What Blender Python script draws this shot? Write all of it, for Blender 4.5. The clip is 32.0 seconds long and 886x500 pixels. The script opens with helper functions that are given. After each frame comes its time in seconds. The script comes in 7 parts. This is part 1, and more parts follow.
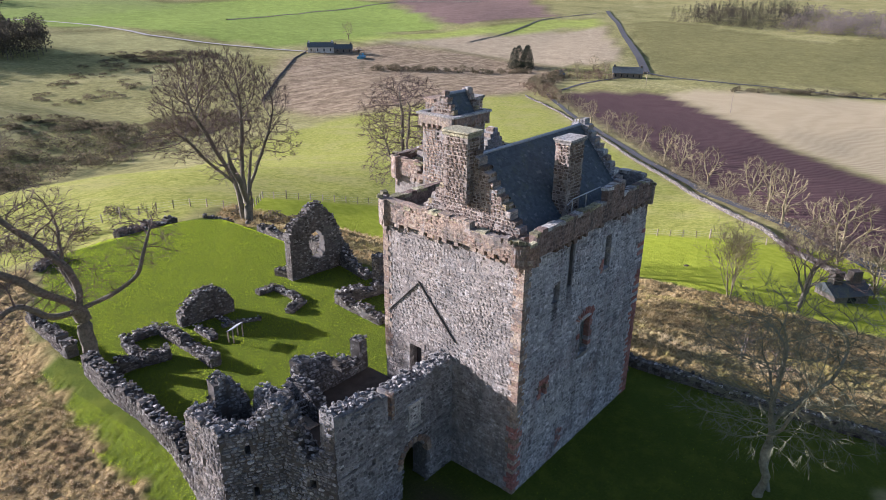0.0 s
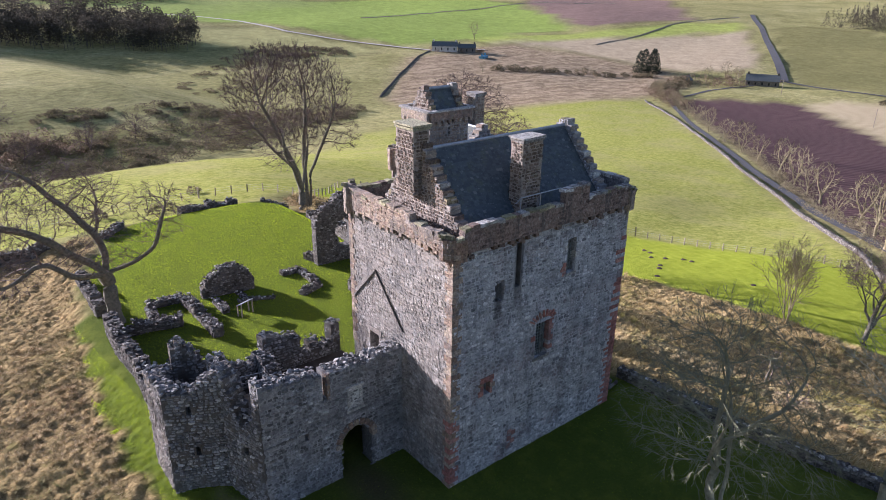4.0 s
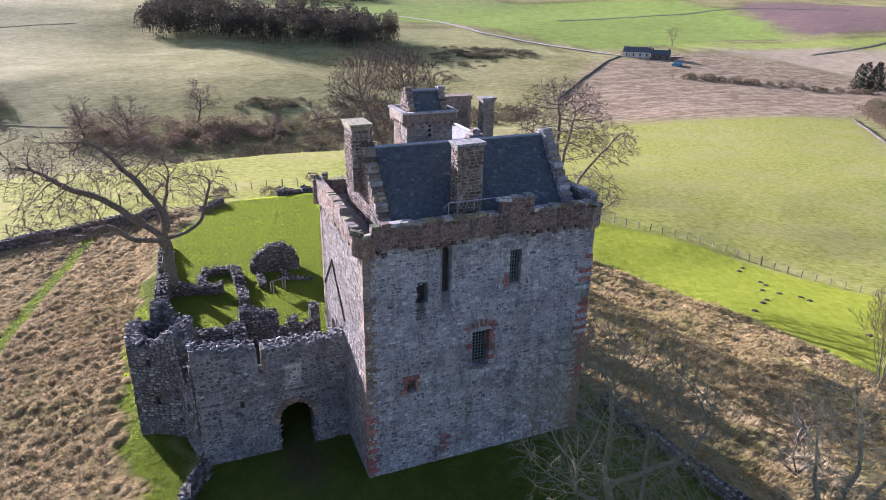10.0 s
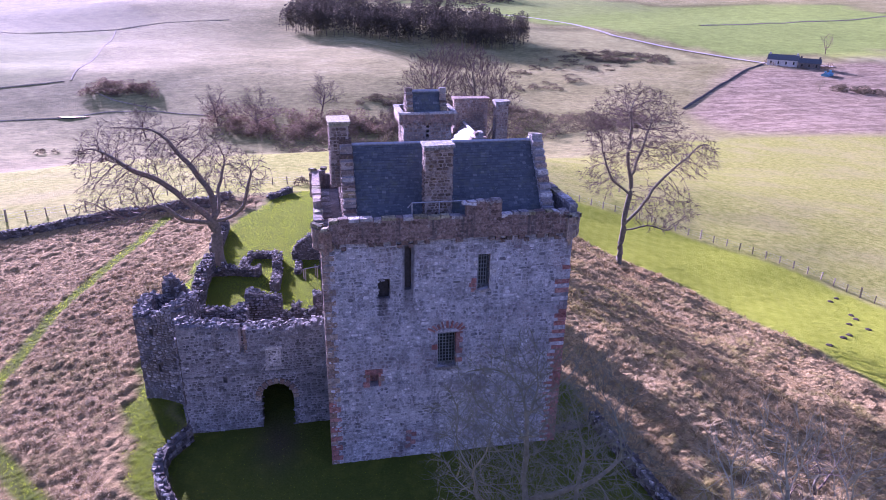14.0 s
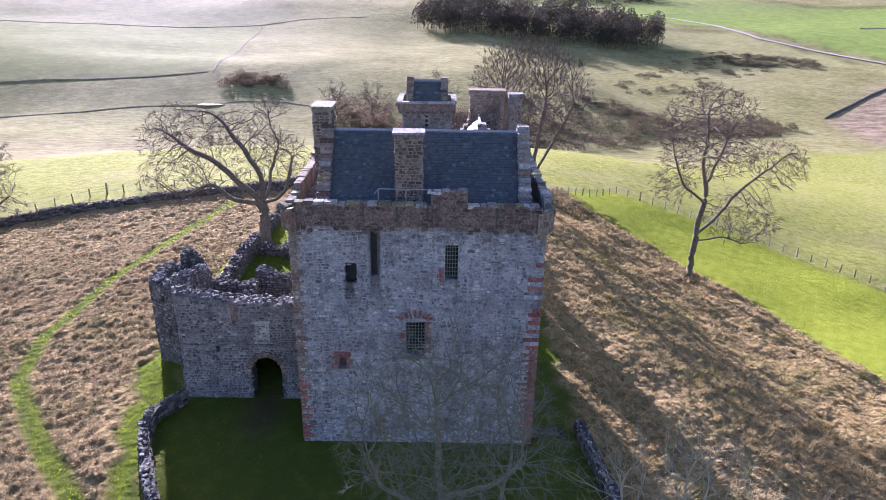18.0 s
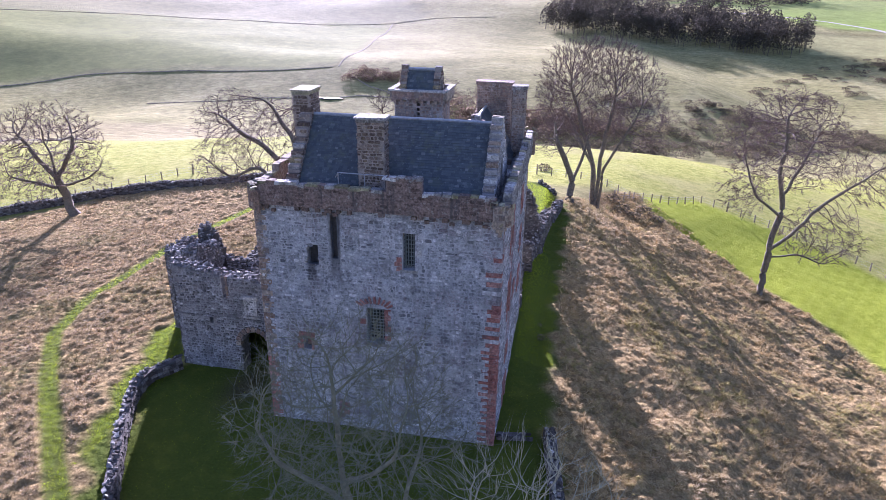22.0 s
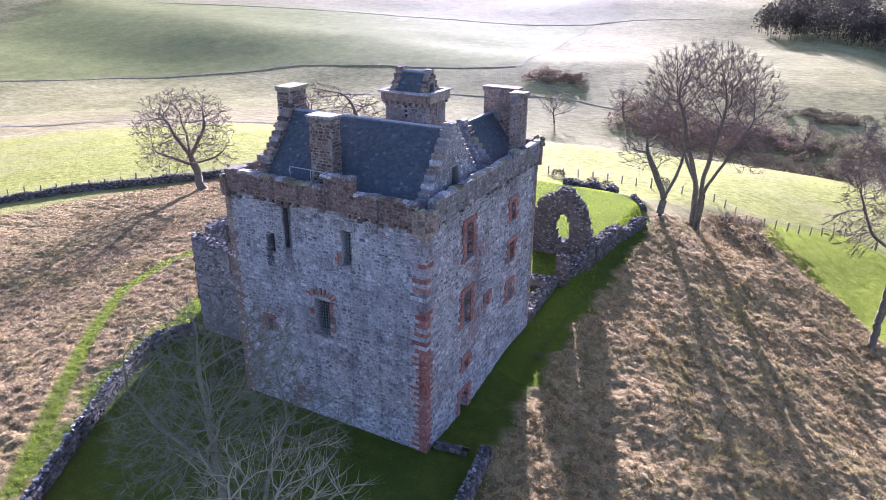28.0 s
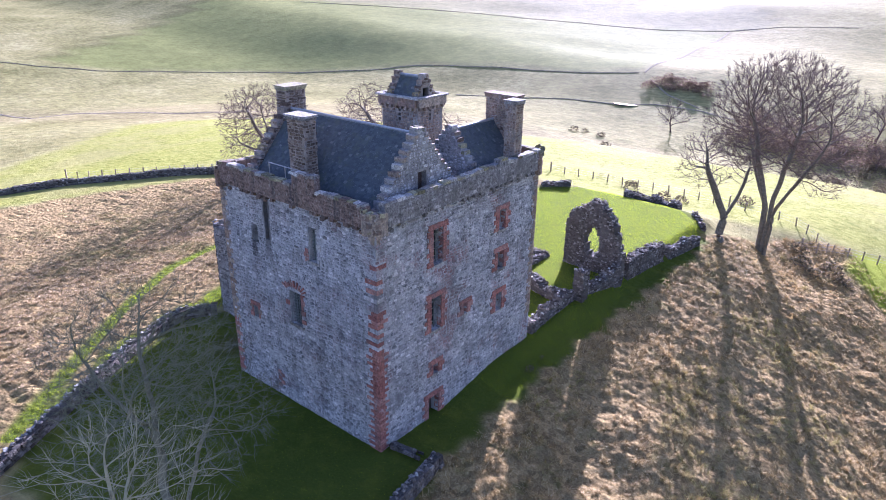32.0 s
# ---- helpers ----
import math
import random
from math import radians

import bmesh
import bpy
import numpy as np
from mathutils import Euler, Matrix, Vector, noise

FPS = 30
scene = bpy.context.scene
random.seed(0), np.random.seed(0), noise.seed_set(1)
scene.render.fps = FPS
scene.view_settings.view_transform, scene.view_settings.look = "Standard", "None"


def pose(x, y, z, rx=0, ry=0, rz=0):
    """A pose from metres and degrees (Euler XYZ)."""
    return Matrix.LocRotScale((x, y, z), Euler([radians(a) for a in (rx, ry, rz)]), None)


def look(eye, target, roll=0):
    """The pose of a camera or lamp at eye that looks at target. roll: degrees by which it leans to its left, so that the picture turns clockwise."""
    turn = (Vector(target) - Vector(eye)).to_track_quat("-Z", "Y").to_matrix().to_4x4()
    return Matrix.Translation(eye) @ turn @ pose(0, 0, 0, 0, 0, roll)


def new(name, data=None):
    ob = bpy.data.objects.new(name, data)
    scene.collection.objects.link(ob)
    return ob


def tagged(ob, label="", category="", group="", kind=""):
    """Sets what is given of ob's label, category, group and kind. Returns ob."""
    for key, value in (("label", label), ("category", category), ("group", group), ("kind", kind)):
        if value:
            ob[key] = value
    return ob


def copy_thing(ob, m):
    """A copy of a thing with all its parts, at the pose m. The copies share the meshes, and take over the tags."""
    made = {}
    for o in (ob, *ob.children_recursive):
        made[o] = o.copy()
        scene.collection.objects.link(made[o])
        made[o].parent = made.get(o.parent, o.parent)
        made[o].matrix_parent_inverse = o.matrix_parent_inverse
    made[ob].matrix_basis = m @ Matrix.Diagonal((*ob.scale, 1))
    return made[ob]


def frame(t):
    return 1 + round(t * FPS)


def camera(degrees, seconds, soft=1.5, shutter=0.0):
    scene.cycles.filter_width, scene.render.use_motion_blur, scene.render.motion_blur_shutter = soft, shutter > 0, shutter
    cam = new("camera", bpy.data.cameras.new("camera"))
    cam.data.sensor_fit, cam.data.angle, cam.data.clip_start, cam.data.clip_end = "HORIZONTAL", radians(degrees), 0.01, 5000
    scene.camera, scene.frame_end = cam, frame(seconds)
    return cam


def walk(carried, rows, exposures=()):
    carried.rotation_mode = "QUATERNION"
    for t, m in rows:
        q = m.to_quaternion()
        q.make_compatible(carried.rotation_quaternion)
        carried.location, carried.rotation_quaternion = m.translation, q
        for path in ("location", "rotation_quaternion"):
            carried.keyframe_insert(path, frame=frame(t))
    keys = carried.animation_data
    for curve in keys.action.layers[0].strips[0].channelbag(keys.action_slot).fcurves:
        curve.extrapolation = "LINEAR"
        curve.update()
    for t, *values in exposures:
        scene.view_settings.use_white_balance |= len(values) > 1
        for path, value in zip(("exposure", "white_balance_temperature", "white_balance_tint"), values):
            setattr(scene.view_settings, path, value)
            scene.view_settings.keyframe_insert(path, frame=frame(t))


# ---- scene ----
cam = camera(66.3, 32.0, soft=0.6)
METRES, EYE, TILT, LEAN, TURN = 68.0, 25.71, 0.0, 0.0, -49.9
ROWS = [
    (0.0, 0.0, 0.0, 0.0, 0.21, -22.05, -0.51),
    (0.5, 0.0166, -0.0013, -0.0004, 1.56, -22.03, -0.53),
    (1.0, 0.0332, -0.0019, -0.0009, 2.93, -22.03, -0.55),
    (1.5, 0.0488, -0.0023, -0.0011, 4.22, -22.04, -0.58),
    (2.0, 0.0652, -0.0026, -0.0013, 5.59, -22.06, -0.63),
    (2.5, 0.0814, -0.0016, -0.0015, 6.96, -22.08, -0.65),
    (3.0, 0.0974, -0.0008, -0.0017, 8.35, -22.09, -0.69),
    (3.5, 0.113, 0.0009, -0.002, 9.72, -22.1, -0.7),
    (5.5, 0.1752, 0.0127, -0.0017, 15.28, -22.09, -0.76),
    (6.0, 0.1905, 0.016, -0.0011, 16.63, -22.07, -0.73),
    (6.5, 0.2058, 0.0199, -0.0005, 18.0, -22.06, -0.72),
    (7.0, 0.221, 0.0242, 0.0, 19.38, -22.06, -0.71),
    (7.5, 0.2364, 0.0291, 0.0005, 20.74, -22.07, -0.72),
    (8.0, 0.2512, 0.034, 0.0011, 22.12, -22.09, -0.72),
    (8.5, 0.2658, 0.0394, 0.0014, 23.51, -22.09, -0.75),
    (9.0, 0.2804, 0.045, 0.002, 24.93, -22.11, -0.78),
    (9.5, 0.295, 0.0513, 0.0022, 26.32, -22.12, -0.78),
    (10.0, 0.309, 0.0575, 0.0025, 27.7, -22.13, -0.8),
    (10.5, 0.3228, 0.0639, 0.0026, 29.1, -22.12, -0.84),
    (11.0, 0.3365, 0.0705, 0.0027, 30.5, -22.14, -0.89),
    (11.5, 0.3495, 0.0781, 0.0026, 31.89, -22.15, -0.92),
    (12.0, 0.3627, 0.0856, 0.0028, 33.3, -22.13, -0.93),
    (12.5, 0.3751, 0.0937, 0.0035, 34.73, -22.16, -0.95),
    (13.0, 0.3876, 0.1019, 0.0041, 36.17, -22.18, -0.98),
    (13.5, 0.3996, 0.1107, 0.0048, 37.56, -22.21, -0.97),
    (14.0, 0.4114, 0.1197, 0.0054, 38.97, -22.21, -0.98),
    (14.5, 0.4225, 0.129, 0.0058, 40.38, -22.23, -1.0),
    (16.5, 0.4657, 0.1709, 0.0027, 45.94, -22.36, -0.9),
    (17.0, 0.4758, 0.1815, 0.0017, 47.33, -22.38, -0.88),
    (17.5, 0.4859, 0.1923, 0.0001, 48.73, -22.39, -0.87),
    (18.0, 0.4955, 0.2038, -0.0014, 50.13, -22.42, -0.86),
    (18.5, 0.505, 0.2157, -0.0033, 51.53, -22.45, -0.83),
    (19.0, 0.5142, 0.2279, -0.0054, 52.92, -22.45, -0.83),
    (19.5, 0.5228, 0.2403, -0.0068, 54.31, -22.48, -0.83),
    (20.0, 0.5309, 0.2529, -0.0085, 55.68, -22.47, -0.81),
    (20.5, 0.5389, 0.2659, -0.0096, 57.05, -22.49, -0.79),
    (21.0, 0.5469, 0.2797, -0.0104, 58.44, -22.48, -0.8),
    (21.5, 0.5547, 0.2945, -0.0106, 59.82, -22.51, -0.79),
    (22.0, 0.5625, 0.309, -0.0105, 61.2, -22.52, -0.75),
    (22.5, 0.5698, 0.3232, -0.0098, 62.59, -22.53, -0.74),
    (23.0, 0.5765, 0.3374, -0.0095, 63.98, -22.55, -0.73),
    (23.5, 0.5833, 0.352, -0.0089, 65.36, -22.58, -0.72),
    (24.0, 0.5898, 0.3664, -0.0089, 66.75, -22.58, -0.7),
    (24.5, 0.5953, 0.3809, -0.0082, 68.17, -22.63, -0.68),
    (25.0, 0.6008, 0.3954, -0.0082, 69.59, -22.65, -0.65),
    (25.5, 0.6056, 0.4101, -0.0083, 71.02, -22.68, -0.63),
    (27.5, 0.6238, 0.4733, -0.0069, 76.75, -22.66, -0.53),
    (28.0, 0.6271, 0.4889, -0.0058, 78.16, -22.7, -0.52),
    (28.5, 0.6302, 0.5043, -0.0051, 79.59, -22.7, -0.52),
    (29.0, 0.6333, 0.5196, -0.0046, 81.04, -22.69, -0.54),
    (29.5, 0.6358, 0.535, -0.0042, 82.45, -22.69, -0.56),
    (30.0, 0.638, 0.5506, -0.0036, 83.85, -22.69, -0.6),
    (30.5, 0.6394, 0.5661, -0.0031, 85.22, -22.69, -0.62),
    (31.0, 0.6402, 0.5815, -0.0026, 86.56, -22.69, -0.67),
    (31.5, 0.6409, 0.5972, -0.0024, 87.91, -22.67, -0.7),
    (32.0, 0.641, 0.6129, -0.0016, 89.26, -22.69, -0.72),
]
# stops, kelvin and tint of the clip's picture as it turns towards the sun
EXPOSURES = [(0.0, 1.34, 5450, 27), (6.0, 1.45, 5400, 32), (10.0, 1.6, 5320, 35), (12.0, 1.7, 5270, 44), (13.0, 1.9, 5000, 94), (14.0, 1.82, 4950, 74), (14.6, 1.83, 5080, 52), (17.0, 1.84, 5200, 42), (19.0, 1.89, 5150, 43), (24.0, 2.06, 5060, 46), (32.0, 2.2, 5000, 43)]
walk(cam, [(t, pose(-24.45, -15.64, EYE, TILT, LEAN, TURN) @ pose(METRES * x, METRES * y, METRES * z, 90 + pitch, roll, yaw)) for t, x, y, z, yaw, pitch, roll in ROWS], EXPOSURES)
# sky and sun
SUN_AZ, SUN_EL = 22.0, 14.5          # degrees west of +y, and above the horizon
world = bpy.data.worlds.new("sky")
scene.world = world
world.use_nodes = True
wn = world.node_tree
sky = wn.nodes.new("ShaderNodeTexSky")
sky.sky_type, sky.sun_disc = "NISHITA", False
sky.sun_elevation, sky.sun_rotation = radians(SUN_EL), radians(-SUN_AZ)
sky.air_density, sky.dust_density = 1.2, 2.0
wn.nodes["Background"].inputs["Strength"].default_value = 0.062
wn.links.new(sky.outputs["Color"], wn.nodes["Background"].inputs["Color"])
sun = new("sun", bpy.data.lights.new("sun", "SUN"))
sun.data.energy, sun.data.angle, sun.data.color = 5.0, radians(0.6), (1.0, 0.91, 0.77)
sun_way = Vector((-math.sin(radians(SUN_AZ)) * math.cos(radians(SUN_EL)), math.cos(radians(SUN_AZ)) * math.cos(radians(SUN_EL)), math.sin(radians(SUN_EL))))
sun.matrix_world = look(sun_way * 200, (0, 0, 0))

# ---- ground form ----
def smooth(v, a, b):
    s = np.clip((np.asarray(v, float) - a) / (b - a), 0, 1)
    return s * s * (3 - 2 * s)


TABLE = np.random.default_rng(11).uniform(-1, 1, (256, 256))


def lumpy(x, y, size, octaves=3, gain=0.5):
    """Smooth random relief, -1 to 1, with lumps of about that size in metres."""
    out, amp, norm = 0.0, 1.0, 0.0
    for k in range(octaves):
        u, v = np.asarray(x, float) / size + 17.3 * k, np.asarray(y, float) / size + 5.1 * k
        i, j = np.floor(u).astype(int), np.floor(v).astype(int)
        a, b = u - i, v - j
        a, b = a * a * (3 - 2 * a), b * b * (3 - 2 * b)
        t = lambda p, q: TABLE[p % 256, q % 256]
        out = out + amp * ((t(i, j) * (1 - a) + t(i + 1, j) * a) * (1 - b) + (t(i, j + 1) * (1 - a) + t(i + 1, j + 1) * a) * b)
        norm, amp, size = norm + amp, amp * gain, size * 0.5
    return out / norm


def hummocks(x, y):
    """Rounded tussocks, about half a metre apart, 0 to 1."""
    x, y = np.asarray(x, float) / 0.62, np.asarray(y, float) / 0.62
    i, j = np.floor(x).astype(int), np.floor(y).astype(int)
    best = np.zeros(np.broadcast(x, y).shape)
    for a in (-1, 0, 1):
        for b in (-1, 0, 1):
            p, q = (i + a) % 256, (j + b) % 256
            cx, cy = i + a + 0.5 + 0.42 * TABLE[p, q], j + b + 0.5 + 0.42 * TABLE[q, (p + 91) % 256]
            r = 0.62 + 0.2 * TABLE[(p + 33) % 256, q]
            best = np.maximum(best, np.clip(1 - ((x - cx) ** 2 + (y - cy) ** 2) / (r * r), 0, 1) * (0.75 + 0.25 * TABLE[(p + 7) % 256, (q + 50) % 256]))
    return best


def tussocks(x, y):
    bank = smooth(x, 17, 24)
    return 0.5 * bank * lumpy(x * 1.0 + 0.35 * y, y * 0.2, 3.4, 2) + 0.3 * bank * lumpy(x, y, 3.0, 2) + 0.26 * lumpy(x, y, 1.7, 3) * (0.4 + 0.6 * np.abs(lumpy(x, y, 9, 1))) + (0.23 + 0.09 * lumpy(x, y, 6, 1)) * hummocks(x, y)


FALL_E = ((0, 8, 22, 33, 59, 150, 300, 450, 700, 1000, 1500, 3000), (0, -2.9, -8.9, -11, -14.5, -25, -36, -40, -36, -24, -6, 90))
FALL_W = ((0, 10, 31, 60, 150, 260, 330, 450, 600, 900, 1500, 3000), (0, -0.9, -3.2, -6, -17, -33, -36, -27, -18, -8, 12, 90))
FALL_N = ((0, 12, 30, 60, 76, 110, 150, 250, 350, 450, 540, 620, 900, 1500, 3000), (0, -2.6, -5.2, -9.5, -13, -24, -33, -38, -37, -31, -23, -14, -5, 12, 90))


def ground_z(x, y):
    """Height of the ground: a knoll that carries the castle, a valley round it and far hills."""
    x, y = np.asarray(x, float), np.asarray(y, float)
    ex, wx = np.maximum(x - 16.2, 0), np.maximum(-11.5 - x, 0)
    ny, sy = np.maximum(y - 50, 0), np.maximum(-16 - y, 0)
    d = np.sqrt(ex * ex + wx * wx + ny * ny + sy * sy) + 1e-6
    fe = np.interp(d, *FALL_E) * (0.72 + 0.28 * smooth(y, 0, 42) + 0.28 * smooth(d, 60, 200) * (1 - smooth(y, 0, 42)))
    z = ((ex / d) ** 2 * fe + (wx / d) ** 2 * np.interp(d, *FALL_W) + (ny / d) ** 2 * np.interp(d, *FALL_N) + (sy / d) ** 2 * fe)
    z = z - 1.6 * np.exp(-((x - 21) ** 2 + (y - 54) ** 2) / 40)
    yard = smooth(y, 4.5, 12) * (1 - smooth(x, 13.2, 15.2)) * (1 - smooth(d, 0, 9)) * smooth(x, -12.5, -10)
    z = z + 0.9 * yard
    z = z + 0.35 * lumpy(x, y, 14, 2) * smooth(d, 2, 20)
    hill = smooth(y + 0.06 * x, 212, 336) * (1 - smooth(x + 0.15 * (y - 300), 52, 128))
    z = z + hill * (17 - 9 * smooth(y, 330, 560)) + 2.2 * hill * lumpy(x + 30, y + 210, 75, 2) * (1 - smooth(y, 560, 800))
    z = z + 3.5 * lumpy(x, y, 130, 3) * smooth(d, 90, 320) + 9 * lumpy(x + 50, y, 420, 2) * smooth(d, 420, 900)
    return z


# ---- materials ----
def nodes_of(name):
    m = bpy.data.materials.new(name)
    m.use_nodes = True
    t = m.node_tree
    return m, t, t.nodes["Principled BSDF"]


def node(t, kind, **props):
    n = t.nodes.new(kind)
    for k, v in props.items():
        if k == "operation":
            n.operation = v
        elif k == "blend":
            n.blend_type = v
        else:
            n.inputs[k.replace("_", " ")].default_value = v
    return n


def ramp(t, fac, stops):
    n = t.nodes.new("ShaderNodeValToRGB")
    e = n.color_ramp.elements
    while len(e) < len(stops):
        e.new(0.5)
    for el, (p, c) in zip(e, stops):
        el.position, el.color = p, (*c, 1)
    t.links.new(fac, n.inputs["Fac"])
    return n.outputs["Color"]


def coords(t):
    return t.nodes.new("ShaderNodeNewGeometry").outputs["Position"]


def noise_of(t, scale, detail=4.0, rough=0.6, stretch=None):
    n = t.nodes.new("ShaderNodeTexNoise")
    n.inputs["Scale"].default_value, n.inputs["Detail"].default_value, n.inputs["Roughness"].default_value = scale, detail, rough
    p = coords(t)
    if stretch:
        mp = t.nodes.new("ShaderNodeMapping")
        mp.inputs["Scale"].default_value = stretch
        t.links.new(p, mp.inputs["Vector"])
        p = mp.outputs["Vector"]
    t.links.new(p, n.inputs["Vector"])
    return n.outputs["Fac"]


def mix(t, fac, a, b, blend="MIX"):
    n = t.nodes.new("ShaderNodeMix")
    n.data_type, n.blend_type = "RGBA", blend
    for sock, v in ((n.inputs[0], fac), (n.inputs[6], a), (n.inputs[7], b)):
        if isinstance(v, (int, float)):
            sock.default_value = v
        elif isinstance(v, tuple):
            sock.default_value = (*v, 1)
        else:
            t.links.new(v, sock)
    return n.outputs[2]


def step(t, value, a, b):
    n = t.nodes.new("ShaderNodeMapRange")
    n.interpolation_type = "SMOOTHSTEP"
    n.inputs[1].default_value, n.inputs[2].default_value = a, b
    t.links.new(value, n.inputs[0])
    return n.outputs[0]


def bump(t, bsdf, height, strength, distance):
    n = t.nodes.new("ShaderNodeBump")
    n.inputs["Strength"].default_value, n.inputs["Distance"].default_value = strength, distance
    t.links.new(height, n.inputs["Height"])
    t.links.new(n.outputs["Normal"], bsdf.inputs["Normal"])


def piece_random(t):
    """A random number for every piece, whether it is an object of its own or an island of a joined mesh."""
    g, o = t.nodes.new("ShaderNodeNewGeometry"), t.nodes.new("ShaderNodeObjectInfo")
    a = t.nodes.new("ShaderNodeMath")
    a.operation = "ADD"
    t.links.new(g.outputs["Random Per Island"], a.inputs[0])
    t.links.new(o.outputs["Random"], a.inputs[1])
    f = t.nodes.new("ShaderNodeMath")
    f.operation = "FRACT"
    t.links.new(a.outputs[0], f.inputs[0])
    return f.outputs[0]


def weathered(t, col):
    """Broad stains that run over stones and joints alike."""
    col = mix(t, mul(t, step(t, noise_of(t, 0.4, 9, 0.8), 0.47, 0.62), 0.42), col, (0.13, 0.137, 0.143))
    col = mix(t, mul(t, step(t, noise_of(t, 0.9, 5, 0.7, (1.6, 1.6, 0.3)), 0.55, 0.69), 0.4), col, (0.09, 0.09, 0.092))
    return mix(t, mul(t, step(t, noise_of(t, 1.1, 9, 0.85, (1, 1, 0.7)), 0.54, 0.64), 0.42), col, (0.62, 0.632, 0.625))


def drips(t, col, stains):
    """Dark water stains that hang below openings. stains: x, half width, foot, head."""
    sep = t.nodes.new("ShaderNodeSeparateXYZ")
    t.links.new(coords(t), sep.inputs[0])
    wob = noise_of(t, 1.5, 4, 0.7, (1, 1, 0.35))
    for x, half, foot, head in stains:
        a = node(t, "ShaderNodeMath", operation="SUBTRACT")
        t.links.new(sep.outputs["X"], a.inputs[0])
        a.inputs[1].default_value = x
        b = node(t, "ShaderNodeMath", operation="ABSOLUTE")
        t.links.new(a.outputs[0], b.inputs[0])
        c = node(t, "ShaderNodeMath", operation="ADD")
        t.links.new(b.outputs[0], c.inputs[0])
        t.links.new(mul(t, wob, half * 1.3), c.inputs[1])
        side = step(t, c.outputs[0], half * 1.75, half * 1.15)
        low, high = step(t, sep.outputs["Z"], foot, foot + 0.5 * (head - foot)), step(t, sep.outputs["Z"], head + 0.1, head - 0.05)
        col = mix(t, mul(t, mul(t, mul(t, side, low), high), 0.75), col, (0.035, 0.034, 0.036))
    return col


STAINS = [(4.38, 0.36, 8.6, 13.3), (3.0, 0.28, 8.8, 11.0)]


def stone_material(name, stops, stain=(0.16, 0.15, 0.13), stain_amount=0.5, lichen=(0.55, 0.55, 0.48), lichen_amount=0.25, red_amount=0.0, streak=0.0, weather=True, stains=()):
    m, t, b = nodes_of(name)
    col = ramp(t, piece_random(t), stops)
    col = mix(t, 0.75, col, ramp(t, noise_of(t, 8.0, 7, 0.75), [(0.34, (0.08, 0.08, 0.08)), (0.5, (0.5, 0.5, 0.5)), (0.66, (0.95, 0.95, 0.95))]), "OVERLAY")
    if red_amount:
        col = mix(t, mul(t, step(t, noise_of(t, 0.42, 4), 0.5, 0.66), red_amount), col, (0.33, 0.15, 0.13))
    col = mix(t, mul(t, step(t, noise_of(t, 0.8, 6, 0.7), 0.48, 0.68), stain_amount), col, stain)
    if streak:
        col = mix(t, mul(t, step(t, noise_of(t, 1.0, 5, 0.65, (2.2, 2.2, 0.16)), 0.5, 0.66), streak), col, (0.07, 0.07, 0.068))
    col = mix(t, mul(t, step(t, noise_of(t, 5.0, 5, 0.75), 0.56, 0.66), lichen_amount), col, lichen)
    if weather:
        col = weathered(t, col)
    col = drips(t, col, stains)
    t.links.new(col, b.inputs["Base Color"])
    b.inputs["Roughness"].default_value = 0.92
    b.inputs["Specular IOR Level"].default_value = 0.25
    bump(t, b, noise_of(t, 12.0, 7, 0.75), 1.0, 0.06)
    return m


def mul(t, a, k):
    n = t.nodes.new("ShaderNodeMath")
    n.operation = "MULTIPLY"
    t.links.new(a, n.inputs[0])
    if isinstance(k, (int, float)):
        n.inputs[1].default_value = k
    else:
        t.links.new(k, n.inputs[1])
    return n.outputs[0]


GREY = [(0.0, (0.18, 0.187, 0.2)), (0.25, (0.37, 0.378, 0.392)), (0.5, (0.52, 0.527, 0.537)), (0.75, (0.29, 0.293, 0.302)), (0.92, (0.6, 0.602, 0.605)), (1.0, (0.7, 0.7, 0.697))]
BROWN = [(0.0, (0.17, 0.15, 0.13)), (0.3, (0.28, 0.252, 0.222)), (0.6, (0.38, 0.35, 0.31)), (0.85, (0.23, 0.2, 0.175)), (1.0, (0.47, 0.445, 0.41))]
RUIN = [(0.0, (0.05, 0.043, 0.037)), (0.4, (0.11, 0.096, 0.083)), (0.75, (0.175, 0.158, 0.138)), (1.0, (0.29, 0.275, 0.25))]
REDS = [(0.0, (0.27, 0.115, 0.095)), (0.5, (0.36, 0.16, 0.13)), (1.0, (0.42, 0.23, 0.19))]
DRESS = [(0.0, (0.23, 0.155, 0.115)), (0.5, (0.32, 0.24, 0.18)), (1.0, (0.4, 0.335, 0.26))]
# Darker than DRESS: the south side's shade put in with its algae stain.
ALGAE_SHADE = [(0.0, (0.11, 0.08, 0.066)), (0.5, (0.18, 0.13, 0.107)), (1.0, (0.25, 0.19, 0.16))]
GATE = [(0.0, (0.1, 0.098, 0.096)), (0.3, (0.23, 0.226, 0.222)), (0.55, (0.34, 0.336, 0.33)), (0.8, (0.17, 0.162, 0.157)), (1.0, (0.5, 0.495, 0.48))]
m_grey = stone_material("grey rubble", GREY, red_amount=0.28, streak=0.5, stains=STAINS)
m_grey_e = stone_material("red-stained grey rubble", GREY, red_amount=0.62, streak=0.3)
m_west = stone_material("brown rubble", BROWN)
m_gate = stone_material("weathered grey rubble", GATE, stain_amount=0.6, streak=0.4, lichen_amount=0.4)
m_ruin = stone_material("dark ruin rubble", RUIN, lichen=(0.42, 0.42, 0.36), lichen_amount=0.3, weather=False)
